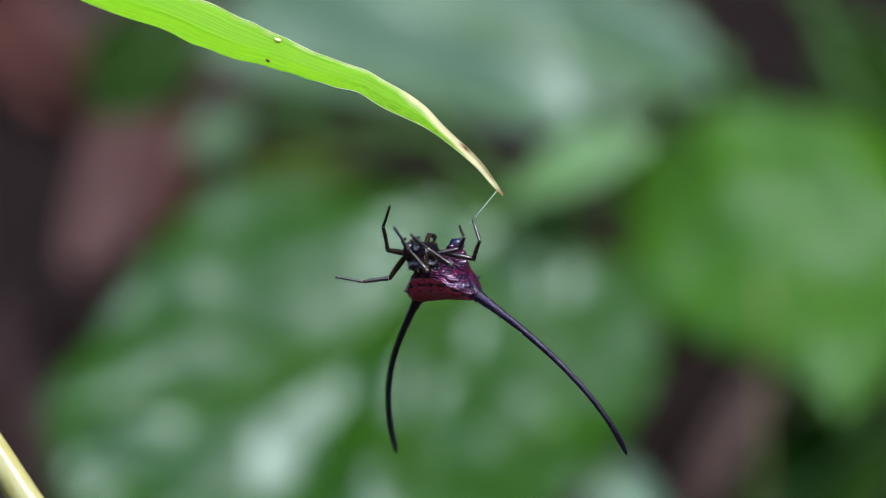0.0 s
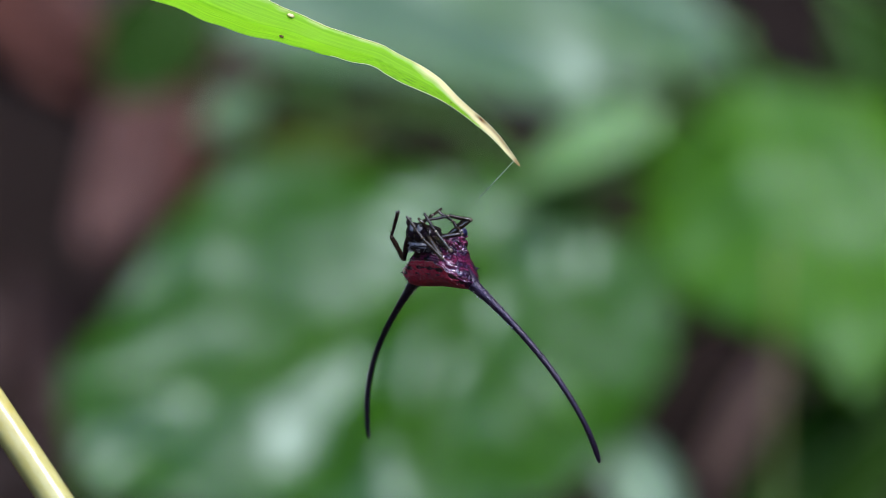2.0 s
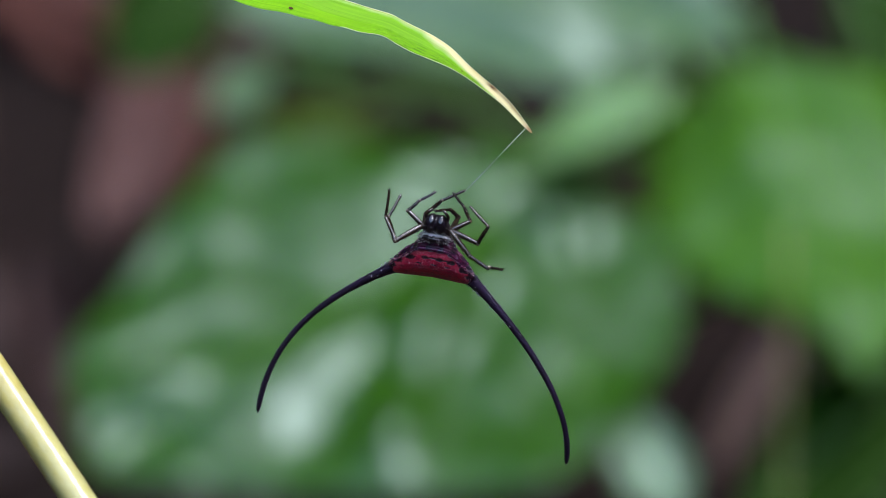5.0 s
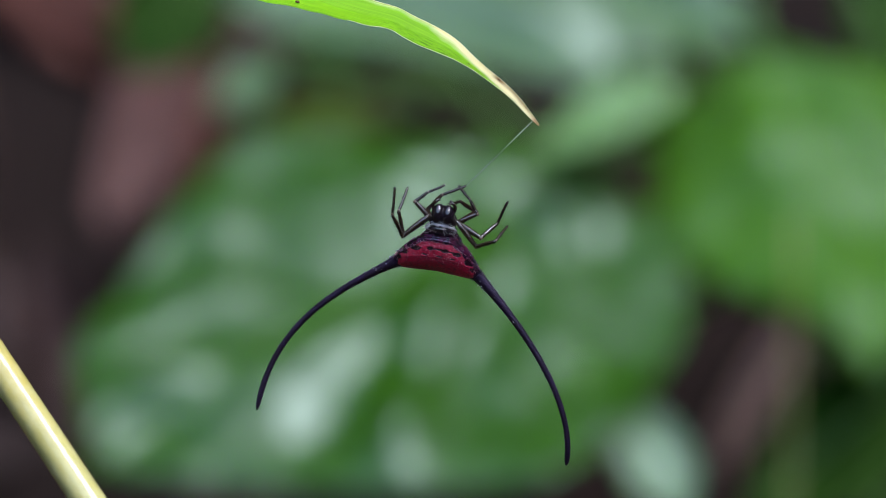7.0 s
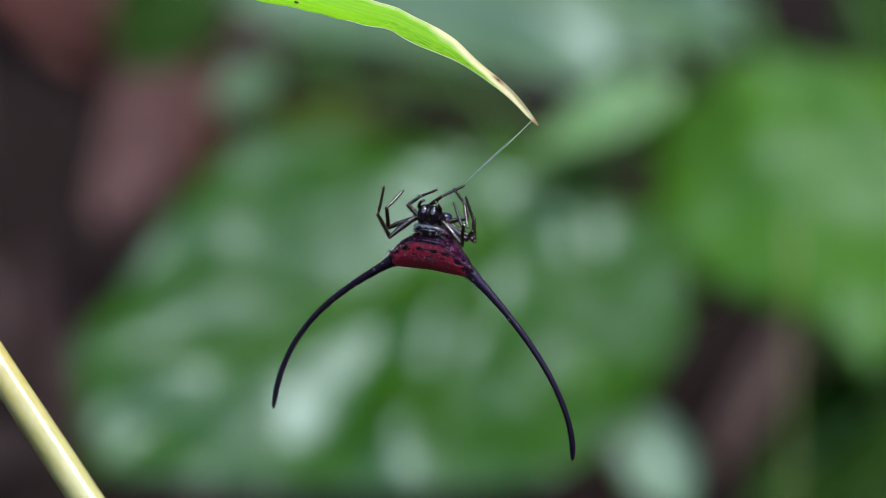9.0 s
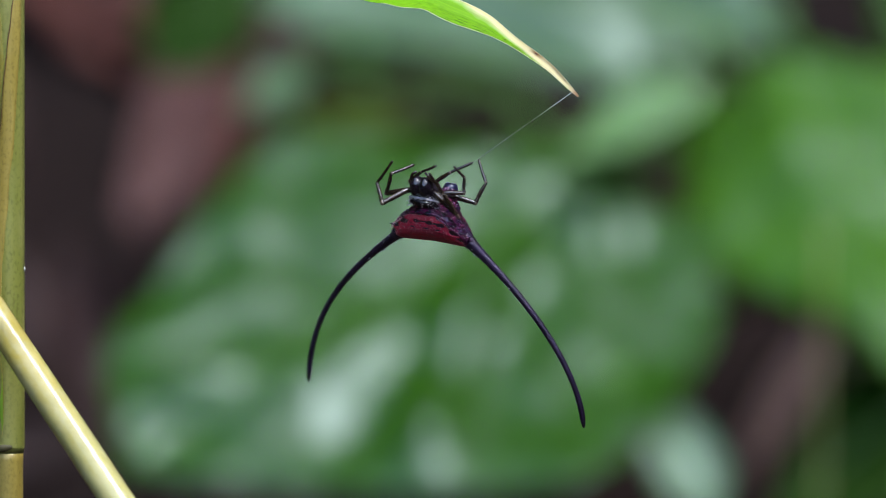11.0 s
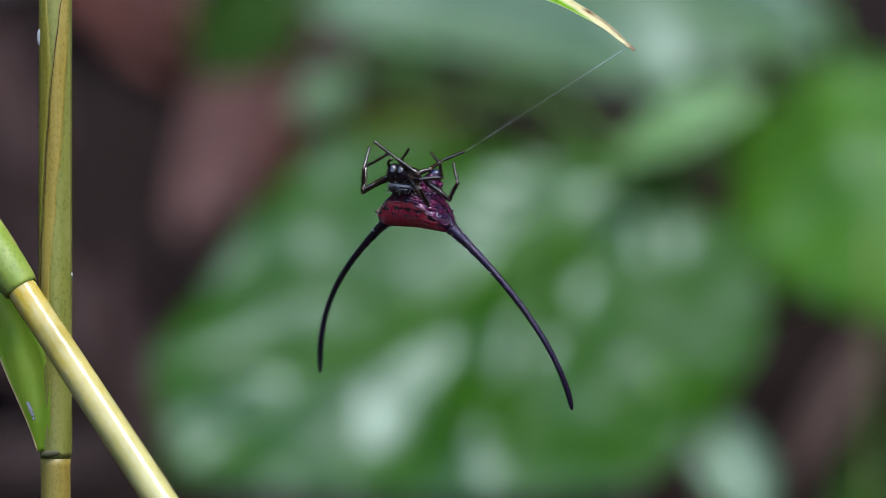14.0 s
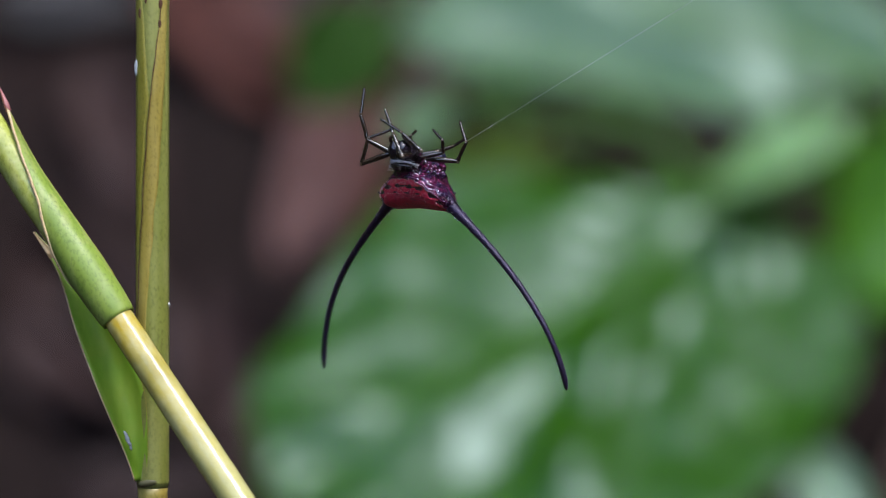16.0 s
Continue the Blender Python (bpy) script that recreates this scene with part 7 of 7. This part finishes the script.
    walk(BLADE, [
        (0, pose(0.0098, 0.4624, 0.46125, 0, 0, 0)), (0.5, pose(0.00976, 0.4624, 0.46157, 0, -0.6, 0)), (1, pose(0.00989, 0.4624, 0.46177, 0, -1, 0)),
        (1.5, pose(0.0099, 0.4624, 0.46203, 0, -1.3, 0)), (2, pose(0.00997, 0.4624, 0.46207, 0, -1.3, 0)), (2.5, pose(0.01005, 0.4624, 0.46221, 0, -1.5, 0)),
        (3, pose(0.01023, 0.4624, 0.46256, 0, -1.9, 0)), (3.5, pose(0.01028, 0.4624, 0.46277, 0, -2.3, 0)), (4, pose(0.01034, 0.4624, 0.46311, 0, -2.3, 0)),
        (6.5, pose(0.0104, 0.4624, 0.46343, 0, -2.7, 0)), (7, pose(0.01052, 0.4624, 0.46356, 0, -2.7, 0)), (7.5, pose(0.01056, 0.4624, 0.46351, 0, -2.9, 0)),
        (8, pose(0.01053, 0.4624, 0.46348, 0, -2.5, 0)), (10.5, pose(0.01125, 0.4624, 0.4653, 0, -4.9, 0)), (11, pose(0.01159, 0.4624, 0.46691, 0, -6.1, 0)),
        (11.5, pose(0.01152, 0.4624, 0.4673, 0, -7, 0)), (12, pose(0.0115, 0.4624, 0.46795, 0, -7.4, 0)), (12.5, pose(0.01138, 0.4624, 0.46743, 0, -6.9, 0)),
        (13, pose(0.01171, 0.4624, 0.46912, 0, -7.2, 0)), (13.5, pose(0.01206, 0.4624, 0.47062, 0, -9.8, 0)), (14, pose(0.01261, 0.4624, 0.47257, 0, -11.2, 0)),
        (14.5, pose(0.01282, 0.4624, 0.47425, 0, -11.2, 0)), (15, pose(0.01276, 0.4624, 0.47666, 0, -11.2, 0)), (15.5, pose(0.01312, 0.4624, 0.4813, 0, -11.2, 0)),
        (16, pose(0.01294, 0.4624, 0.48327, 0, -11.2, 0)),
    ])
    walk(SILK[0], [
        (0, pose(0.00924, 0.4624, 0.46187, -35.8, 33.9, -11.2)), (0.5, pose(0.00919, 0.4624, 0.46218, -35.4, 36, -13.1)), (1, pose(0.00932, 0.4624, 0.46238, -26.5, 31.9, -10.1)),
        (1.5, pose(0.00933, 0.4624, 0.46264, 4.8, 49.7, -14.6)), (2, pose(0.00939, 0.4624, 0.46267, 8.4, 46.1, -15.2)), (2.5, pose(0.00947, 0.4624, 0.46282, 15.6, 46.3, -15.1)),
        (3, pose(0.00965, 0.4624, 0.46316, -8.8, 40, -15.6)), (3.5, pose(0.0097, 0.4624, 0.46337, -11.3, 42, -16.1)), (4, pose(0.00976, 0.4624, 0.46371, -12.8, 42, -16.1)),
        (6.5, pose(0.00981, 0.4624, 0.46402, -1.3, 46, -16.8)), (7, pose(0.00993, 0.4624, 0.46415, -4.7, 45.9, -16.8)), (7.5, pose(0.00997, 0.4624, 0.4641, -5.7, 45.6, -16.7)),
        (8, pose(0.00994, 0.4624, 0.46407, -6.6, 44.9, -16.6)), (10.5, pose(0.01064, 0.4624, 0.46587, -12, 49.6, -17.8)), (11, pose(0.01097, 0.4624, 0.46747, -11.8, 54, -19.3)),
        (11.5, pose(0.01089, 0.4624, 0.46785, -12.7, 53.2, -19)), (12, pose(0.01087, 0.4624, 0.46849, -16.7, 52.9, -18.8)), (12.5, pose(0.01075, 0.4624, 0.46798, -16.9, 53.3, -19)),
        (13, pose(0.01108, 0.4624, 0.46966, -22.9, 52.5, -18.5)), (13.5, pose(0.01141, 0.4624, 0.47114, -14, 55.4, -20.2)), (14, pose(0.01194, 0.4624, 0.47308, -10.5, 57.1, -20.9)),
        (14.5, pose(0.01216, 0.4624, 0.47475, -17, 56.3, -20.5)), (15, pose(0.01209, 0.4624, 0.47716, -19.4, 56.7, -20.8)), (15.5, pose(0.01246, 0.4624, 0.4818, -17.8, 55.3, -19.9)),
        (16, pose(0.01227, 0.4624, 0.48377, -19.1, 56, -20.3)),
    ])
    walk(SILK[1], [
        (0, pose(0.00914, 0.46231, 0.46175, -35.8, 33.9, -11.2)), (0.5, pose(0.00917, 0.46238, 0.46216, -35.4, 36, -13.1)), (1, pose(0.00932, 0.4624, 0.46237, -26.5, 31.9, -10.1)),
        (1.5, pose(0.00924, 0.46243, 0.46256, 4.8, 49.7, -14.6)), (2, pose(0.00927, 0.46246, 0.46255, 8.4, 46.1, -15.2)), (2.5, pose(0.00929, 0.46253, 0.46262, 15.6, 46.3, -15.1)),
        (3, pose(0.00929, 0.46241, 0.46275, -8.8, 40, -15.6)), (3.5, pose(0.00928, 0.46239, 0.46292, -11.3, 42, -16.1)), (4, pose(0.00933, 0.46238, 0.46325, -12.8, 42, -16.1)),
        (6.5, pose(0.0093, 0.46253, 0.46351, -1.3, 46, -16.8)), (7, pose(0.0094, 0.46249, 0.46364, -4.7, 45.9, -16.8)), (7.5, pose(0.00946, 0.46248, 0.4636, -5.7, 45.6, -16.7)),
        (8, pose(0.00945, 0.46246, 0.46358, -6.6, 44.9, -16.6)), (10.5, pose(0.00984, 0.46243, 0.46522, -12, 49.6, -17.8)), (11, pose(0.01005, 0.46248, 0.46682, -11.8, 54, -19.3)),
        (11.5, pose(0.00983, 0.46246, 0.46709, -12.7, 53.2, -19)), (12, pose(0.00973, 0.46236, 0.46769, -16.7, 52.9, -18.8)), (12.5, pose(0.00963, 0.46236, 0.4672, -16.9, 53.3, -19)),
        (13, pose(0.00963, 0.46216, 0.46867, -22.9, 52.5, -18.5)), (13.5, pose(0.00987, 0.46249, 0.47013, -14, 55.4, -20.2)), (14, pose(0.01016, 0.46266, 0.47194, -10.5, 57.1, -20.9)),
        (14.5, pose(0.01007, 0.46241, 0.47345, -17, 56.3, -20.5)), (15, pose(0.00965, 0.46231, 0.47569, -19.4, 56.7, -20.8)), (15.5, pose(0.00966, 0.46233, 0.47999, -17.8, 55.3, -19.9)),
        (16, pose(0.00917, 0.46227, 0.48184, -19.1, 56, -20.3)),
    ])
    walk(SILK[2], [
        (0, pose(0.00904, 0.46222, 0.46163, -35.8, 33.9, -11.2)), (0.5, pose(0.00914, 0.46236, 0.46213, -35.4, 36, -13.1)), (1, pose(0.00932, 0.4624, 0.46237, -26.5, 31.9, -10.1)),
        (1.5, pose(0.00916, 0.46246, 0.46248, 4.8, 49.7, -14.6)), (2, pose(0.00915, 0.46252, 0.46242, 8.4, 46.1, -15.2)), (2.5, pose(0.0091, 0.46267, 0.46241, 15.6, 46.3, -15.1)),
        (3, pose(0.00894, 0.46242, 0.46234, -8.8, 40, -15.6)), (3.5, pose(0.00886, 0.46239, 0.46247, -11.3, 42, -16.1)), (4, pose(0.0089, 0.46236, 0.4628, -12.8, 42, -16.1)),
        (6.5, pose(0.00879, 0.46267, 0.463, -1.3, 46, -16.8)), (7, pose(0.00888, 0.46259, 0.46312, -4.7, 45.9, -16.8)), (7.5, pose(0.00895, 0.46256, 0.4631, -5.7, 45.6, -16.7)),
        (8, pose(0.00897, 0.46252, 0.4631, -6.6, 44.9, -16.6)), (10.5, pose(0.00904, 0.46246, 0.46456, -12, 49.6, -17.8)), (11, pose(0.00914, 0.46255, 0.46618, -11.8, 54, -19.3)),
        (11.5, pose(0.00878, 0.46252, 0.46633, -12.7, 53.2, -19)), (12, pose(0.0086, 0.46232, 0.46688, -16.7, 52.9, -18.8)), (12.5, pose(0.00851, 0.46233, 0.46642, -16.9, 53.3, -19)),
        (13, pose(0.00818, 0.46191, 0.46767, -22.9, 52.5, -18.5)), (13.5, pose(0.00834, 0.46258, 0.46911, -14, 55.4, -20.2)), (14, pose(0.00838, 0.46292, 0.4708, -10.5, 57.1, -20.9)),
        (14.5, pose(0.00799, 0.46242, 0.47214, -17, 56.3, -20.5)), (15, pose(0.00722, 0.46222, 0.47421, -19.4, 56.7, -20.8)), (15.5, pose(0.00685, 0.46226, 0.47818, -17.8, 55.3, -19.9)),
        (16, pose(0.00608, 0.46214, 0.47991, -19.1, 56, -20.3)),
    ])
    walk(SILK[3], [
        (0, pose(0.00894, 0.46214, 0.46151, -35.8, 33.9, -11.2)), (0.5, pose(0.00912, 0.46234, 0.4621, -35.4, 36, -13.1)), (1, pose(0.00932, 0.46239, 0.46237, -26.5, 31.9, -10.1)),
        (1.5, pose(0.00907, 0.4625, 0.46241, 4.8, 49.7, -14.6)), (2, pose(0.00903, 0.46258, 0.46229, 8.4, 46.1, -15.2)), (2.5, pose(0.00892, 0.46281, 0.46221, 15.6, 46.3, -15.1)),
        (3, pose(0.00858, 0.46244, 0.46193, -8.8, 40, -15.6)), (3.5, pose(0.00844, 0.46239, 0.46202, -11.3, 42, -16.1)), (4, pose(0.00847, 0.46234, 0.46235, -12.8, 42, -16.1)),
        (6.5, pose(0.00827, 0.46281, 0.46249, -1.3, 46, -16.8)), (7, pose(0.00835, 0.46268, 0.46261, -4.7, 45.9, -16.8)), (7.5, pose(0.00844, 0.46264, 0.4626, -5.7, 45.6, -16.7)),
        (8, pose(0.00848, 0.46259, 0.46261, -6.6, 44.9, -16.6)), (10.5, pose(0.00824, 0.46249, 0.4639, -12, 49.6, -17.8)), (11, pose(0.00822, 0.46263, 0.46553, -11.8, 54, -19.3)),
        (11.5, pose(0.00772, 0.46258, 0.46557, -12.7, 53.2, -19)), (12, pose(0.00746, 0.46229, 0.46607, -16.7, 52.9, -18.8)), (12.5, pose(0.0074, 0.4623, 0.46564, -16.9, 53.3, -19)),
        (13, pose(0.00673, 0.46167, 0.46668, -22.9, 52.5, -18.5)), (13.5, pose(0.0068, 0.46267, 0.4681, -14, 55.4, -20.2)), (14, pose(0.0066, 0.46319, 0.46967, -10.5, 57.1, -20.9)),
        (14.5, pose(0.0059, 0.46243, 0.47084, -17, 56.3, -20.5)), (15, pose(0.00478, 0.46214, 0.47274, -19.4, 56.7, -20.8)), (15.5, pose(0.00405, 0.46219, 0.47637, -17.8, 55.3, -19.9)),
        (16, pose(0.00298, 0.46201, 0.47798, -19.1, 56, -20.3)),
    ])
    walk(SILK[4], [
        (0, pose(0.00884, 0.46205, 0.46139, -35.8, 33.9, -11.2)), (0.5, pose(0.00909, 0.46232, 0.46207, -35.4, 36, -13.1)), (1, pose(0.00931, 0.46239, 0.46236, -26.5, 31.9, -10.1)),
        (1.5, pose(0.00899, 0.46253, 0.46233, 4.8, 49.7, -14.6)), (2, pose(0.00891, 0.46264, 0.46216, 8.4, 46.1, -15.2)), (2.5, pose(0.00873, 0.46294, 0.462, 15.6, 46.3, -15.1)),
        (3, pose(0.00822, 0.46245, 0.46152, -8.8, 40, -15.6)), (3.5, pose(0.00802, 0.46238, 0.46158, -11.3, 42, -16.1)), (4, pose(0.00804, 0.46232, 0.46189, -12.8, 42, -16.1)),
        (6.5, pose(0.00776, 0.46294, 0.46198, -1.3, 46, -16.8)), (7, pose(0.00782, 0.46278, 0.46209, -4.7, 45.9, -16.8)), (7.5, pose(0.00793, 0.46271, 0.4621, -5.7, 45.6, -16.7)),
        (8, pose(0.00799, 0.46265, 0.46213, -6.6, 44.9, -16.6)), (10.5, pose(0.00744, 0.46252, 0.46325, -12, 49.6, -17.8)), (11, pose(0.00731, 0.46271, 0.46489, -11.8, 54, -19.3)),
        (11.5, pose(0.00667, 0.46264, 0.46481, -12.7, 53.2, -19)), (12, pose(0.00632, 0.46225, 0.46527, -16.7, 52.9, -18.8)), (12.5, pose(0.00628, 0.46226, 0.46486, -16.9, 53.3, -19)),
        (13, pose(0.00529, 0.46143, 0.46568, -22.9, 52.5, -18.5)), (13.5, pose(0.00527, 0.46276, 0.46708, -14, 55.4, -20.2)), (14, pose(0.00481, 0.46345, 0.46853, -10.5, 57.1, -20.9)),
        (14.5, pose(0.00382, 0.46245, 0.46953, -17, 56.3, -20.5)), (15, pose(0.00234, 0.46205, 0.47126, -19.4, 56.7, -20.8)), (15.5, pose(0.00125, 0.46212, 0.47457, -17.8, 55.3, -19.9)),
        (16, pose(-0.00012, 0.46189, 0.47605, -19.1, 56, -20.3)),
    ])
    walk(SILK[5], [
        (0, pose(0.00874, 0.46196, 0.46127, -35.8, 33.9, -11.2)), (0.5, pose(0.00907, 0.4623, 0.46205, -35.4, 36, -13.1)), (1, pose(0.00931, 0.46239, 0.46236, -26.5, 31.9, -10.1)),
        (1.5, pose(0.0089, 0.46256, 0.46225, 4.8, 49.7, -14.6)), (2, pose(0.00878, 0.46271, 0.46203, 8.4, 46.1, -15.2)), (2.5, pose(0.00855, 0.46308, 0.4618, 15.6, 46.3, -15.1)),
        (3, pose(0.00787, 0.46246, 0.4611, -8.8, 40, -15.6)), (3.5, pose(0.0076, 0.46238, 0.46113, -11.3, 42, -16.1)), (4, pose(0.00761, 0.4623, 0.46144, -12.8, 42, -16.1)),
        (6.5, pose(0.00725, 0.46308, 0.46147, -1.3, 46, -16.8)), (7, pose(0.0073, 0.46288, 0.46158, -4.7, 45.9, -16.8)), (7.5, pose(0.00742, 0.46279, 0.4616, -5.7, 45.6, -16.7)),
        (8, pose(0.0075, 0.46271, 0.46164, -6.6, 44.9, -16.6)), (10.5, pose(0.00664, 0.46255, 0.46259, -12, 49.6, -17.8)), (11, pose(0.00639, 0.46279, 0.46424, -11.8, 54, -19.3)),
        (11.5, pose(0.00562, 0.4627, 0.46405, -12.7, 53.2, -19)), (12, pose(0.00519, 0.46221, 0.46446, -16.7, 52.9, -18.8)), (12.5, pose(0.00516, 0.46223, 0.46408, -16.9, 53.3, -19)),
        (13, pose(0.00384, 0.46118, 0.46469, -22.9, 52.5, -18.5)), (13.5, pose(0.00373, 0.46286, 0.46607, -14, 55.4, -20.2)), (14, pose(0.00303, 0.46371, 0.4674, -10.5, 57.1, -20.9)),
        (14.5, pose(0.00173, 0.46246, 0.46822, -17, 56.3, -20.5)), (15, pose(-0.00009, 0.46196, 0.46979, -19.4, 56.7, -20.8)), (15.5, pose(-0.00155, 0.46204, 0.47276, -17.8, 55.3, -19.9)),
        (16, pose(-0.00322, 0.46176, 0.47412, -19.1, 56, -20.3)),
    ])
    walk(SILK[6], [
        (0, pose(0.00864, 0.46188, 0.46115, -35.8, 33.9, -11.2)), (0.5, pose(0.00904, 0.46228, 0.46202, -35.4, 36, -13.1)), (1, pose(0.00931, 0.46239, 0.46236, -26.5, 31.9, -10.1)),
        (1.5, pose(0.00882, 0.46259, 0.46218, 4.8, 49.7, -14.6)), (2, pose(0.00866, 0.46277, 0.4619, 8.4, 46.1, -15.2)), (2.5, pose(0.00836, 0.46321, 0.46159, 15.6, 46.3, -15.1)),
        (3, pose(0.00751, 0.46247, 0.46069, -8.8, 40, -15.6)), (3.5, pose(0.00718, 0.46238, 0.46068, -11.3, 42, -16.1)), (4, pose(0.00718, 0.46228, 0.46099, -12.8, 42, -16.1)),
        (6.5, pose(0.00674, 0.46322, 0.46096, -1.3, 46, -16.8)), (7, pose(0.00677, 0.46297, 0.46106, -4.7, 45.9, -16.8)), (7.5, pose(0.00691, 0.46287, 0.4611, -5.7, 45.6, -16.7)),
        (8, pose(0.00702, 0.46278, 0.46115, -6.6, 44.9, -16.6)), (10.5, pose(0.00584, 0.46258, 0.46193, -12, 49.6, -17.8)), (11, pose(0.00548, 0.46286, 0.4636, -11.8, 54, -19.3)),
        (11.5, pose(0.00456, 0.46276, 0.46329, -12.7, 53.2, -19)), (12, pose(0.00405, 0.46218, 0.46366, -16.7, 52.9, -18.8)), (12.5, pose(0.00404, 0.46219, 0.4633, -16.9, 53.3, -19)),
        (13, pose(0.00239, 0.46094, 0.4637, -22.9, 52.5, -18.5)), (13.5, pose(0.0022, 0.46295, 0.46506, -14, 55.4, -20.2)), (14, pose(0.00125, 0.46397, 0.46626, -10.5, 57.1, -20.9)),
        (14.5, pose(-0.00035, 0.46247, 0.46692, -17, 56.3, -20.5)), (15, pose(-0.00253, 0.46187, 0.46831, -19.4, 56.7, -20.8)), (15.5, pose(-0.00435, 0.46197, 0.47095, -17.8, 55.3, -19.9)),
        (16, pose(-0.00632, 0.46163, 0.47219, -19.1, 56, -20.3)),
    ])
    walk(SILK[7], [
        (0, pose(0.00854, 0.46179, 0.46103, -35.8, 33.9, -11.2)), (0.5, pose(0.00902, 0.46226, 0.46199, -35.4, 36, -13.1)), (1, pose(0.00931, 0.46239, 0.46236, -26.5, 31.9, -10.1)),
        (1.5, pose(0.00873, 0.46263, 0.4621, 4.8, 49.7, -14.6)), (2, pose(0.00854, 0.46283, 0.46177, 8.4, 46.1, -15.2)), (2.5, pose(0.00818, 0.46335, 0.46139, 15.6, 46.3, -15.1)),
        (3, pose(0.00716, 0.46249, 0.46028, -8.8, 40, -15.6)), (3.5, pose(0.00676, 0.46237, 0.46024, -11.3, 42, -16.1)), (4, pose(0.00675, 0.46226, 0.46054, -12.8, 42, -16.1)),
        (6.5, pose(0.00623, 0.46335, 0.46045, -1.3, 46, -16.8)), (7, pose(0.00624, 0.46307, 0.46055, -4.7, 45.9, -16.8)), (7.5, pose(0.0064, 0.46295, 0.4606, -5.7, 45.6, -16.7)),
        (8, pose(0.00653, 0.46284, 0.46067, -6.6, 44.9, -16.6)), (10.5, pose(0.00504, 0.46261, 0.46128, -12, 49.6, -17.8)), (11, pose(0.00456, 0.46294, 0.46295, -11.8, 54, -19.3)),
        (11.5, pose(0.00351, 0.46282, 0.46253, -12.7, 53.2, -19)), (12, pose(0.00292, 0.46214, 0.46285, -16.7, 52.9, -18.8)), (12.5, pose(0.00292, 0.46216, 0.46252, -16.9, 53.3, -19)),
        (13, pose(0.00094, 0.4607, 0.4627, -22.9, 52.5, -18.5)), (13.5, pose(0.00067, 0.46304, 0.46404, -14, 55.4, -20.2)), (14, pose(-0.00053, 0.46424, 0.46513, -10.5, 57.1, -20.9)),
        (14.5, pose(-0.00244, 0.46248, 0.46561, -17, 56.3, -20.5)), (15, pose(-0.00497, 0.46179, 0.46684, -19.4, 56.7, -20.8)), (15.5, pose(-0.00715, 0.4619, 0.46914, -17.8, 55.3, -19.9)),
        (16, pose(-0.00941, 0.4615, 0.47026, -19.1, 56, -20.3)),
    ])
    walk(SILK[8], [
        (0, pose(0.00844, 0.4617, 0.46091, -35.8, 33.9, -11.2)), (0.5, pose(0.00899, 0.46225, 0.46196, -35.4, 36, -13.1)), (1, pose(0.00931, 0.46239, 0.46235, -26.5, 31.9, -10.1)),
        (1.5, pose(0.00864, 0.46266, 0.46202, 4.8, 49.7, -14.6)), (2, pose(0.00842, 0.46289, 0.46165, 8.4, 46.1, -15.2)), (2.5, pose(0.00799, 0.46349, 0.46118, 15.6, 46.3, -15.1)),
        (3, pose(0.0068, 0.4625, 0.45987, -8.8, 40, -15.6)), (3.5, pose(0.00634, 0.46237, 0.45979, -11.3, 42, -16.1)), (4, pose(0.00632, 0.46223, 0.46008, -12.8, 42, -16.1)),
        (6.5, pose(0.00572, 0.46349, 0.45994, -1.3, 46, -16.8)), (7, pose(0.00572, 0.46316, 0.46003, -4.7, 45.9, -16.8)), (7.5, pose(0.00589, 0.46303, 0.4601, -5.7, 45.6, -16.7)),
        (8, pose(0.00604, 0.4629, 0.46018, -6.6, 44.9, -16.6)), (10.5, pose(0.00424, 0.46264, 0.46062, -12, 49.6, -17.8)), (11, pose(0.00364, 0.46302, 0.4623, -11.8, 54, -19.3)),
        (11.5, pose(0.00245, 0.46288, 0.46177, -12.7, 53.2, -19)), (12, pose(0.00178, 0.4621, 0.46205, -16.7, 52.9, -18.8)), (12.5, pose(0.0018, 0.46213, 0.46174, -16.9, 53.3, -19)),
        (13, pose(-0.00051, 0.46046, 0.46171, -22.9, 52.5, -18.5)), (13.5, pose(-0.00087, 0.46313, 0.46303, -14, 55.4, -20.2)), (14, pose(-0.00231, 0.4645, 0.46399, -10.5, 57.1, -20.9)),
        (14.5, pose(-0.00452, 0.46249, 0.46431, -17, 56.3, -20.5)), (15, pose(-0.0074, 0.4617, 0.46536, -19.4, 56.7, -20.8)), (15.5, pose(-0.00995, 0.46183, 0.46734, -17.8, 55.3, -19.9)),
        (16, pose(-0.01251, 0.46138, 0.46833, -19.1, 56, -20.3)),
    ])


motions()
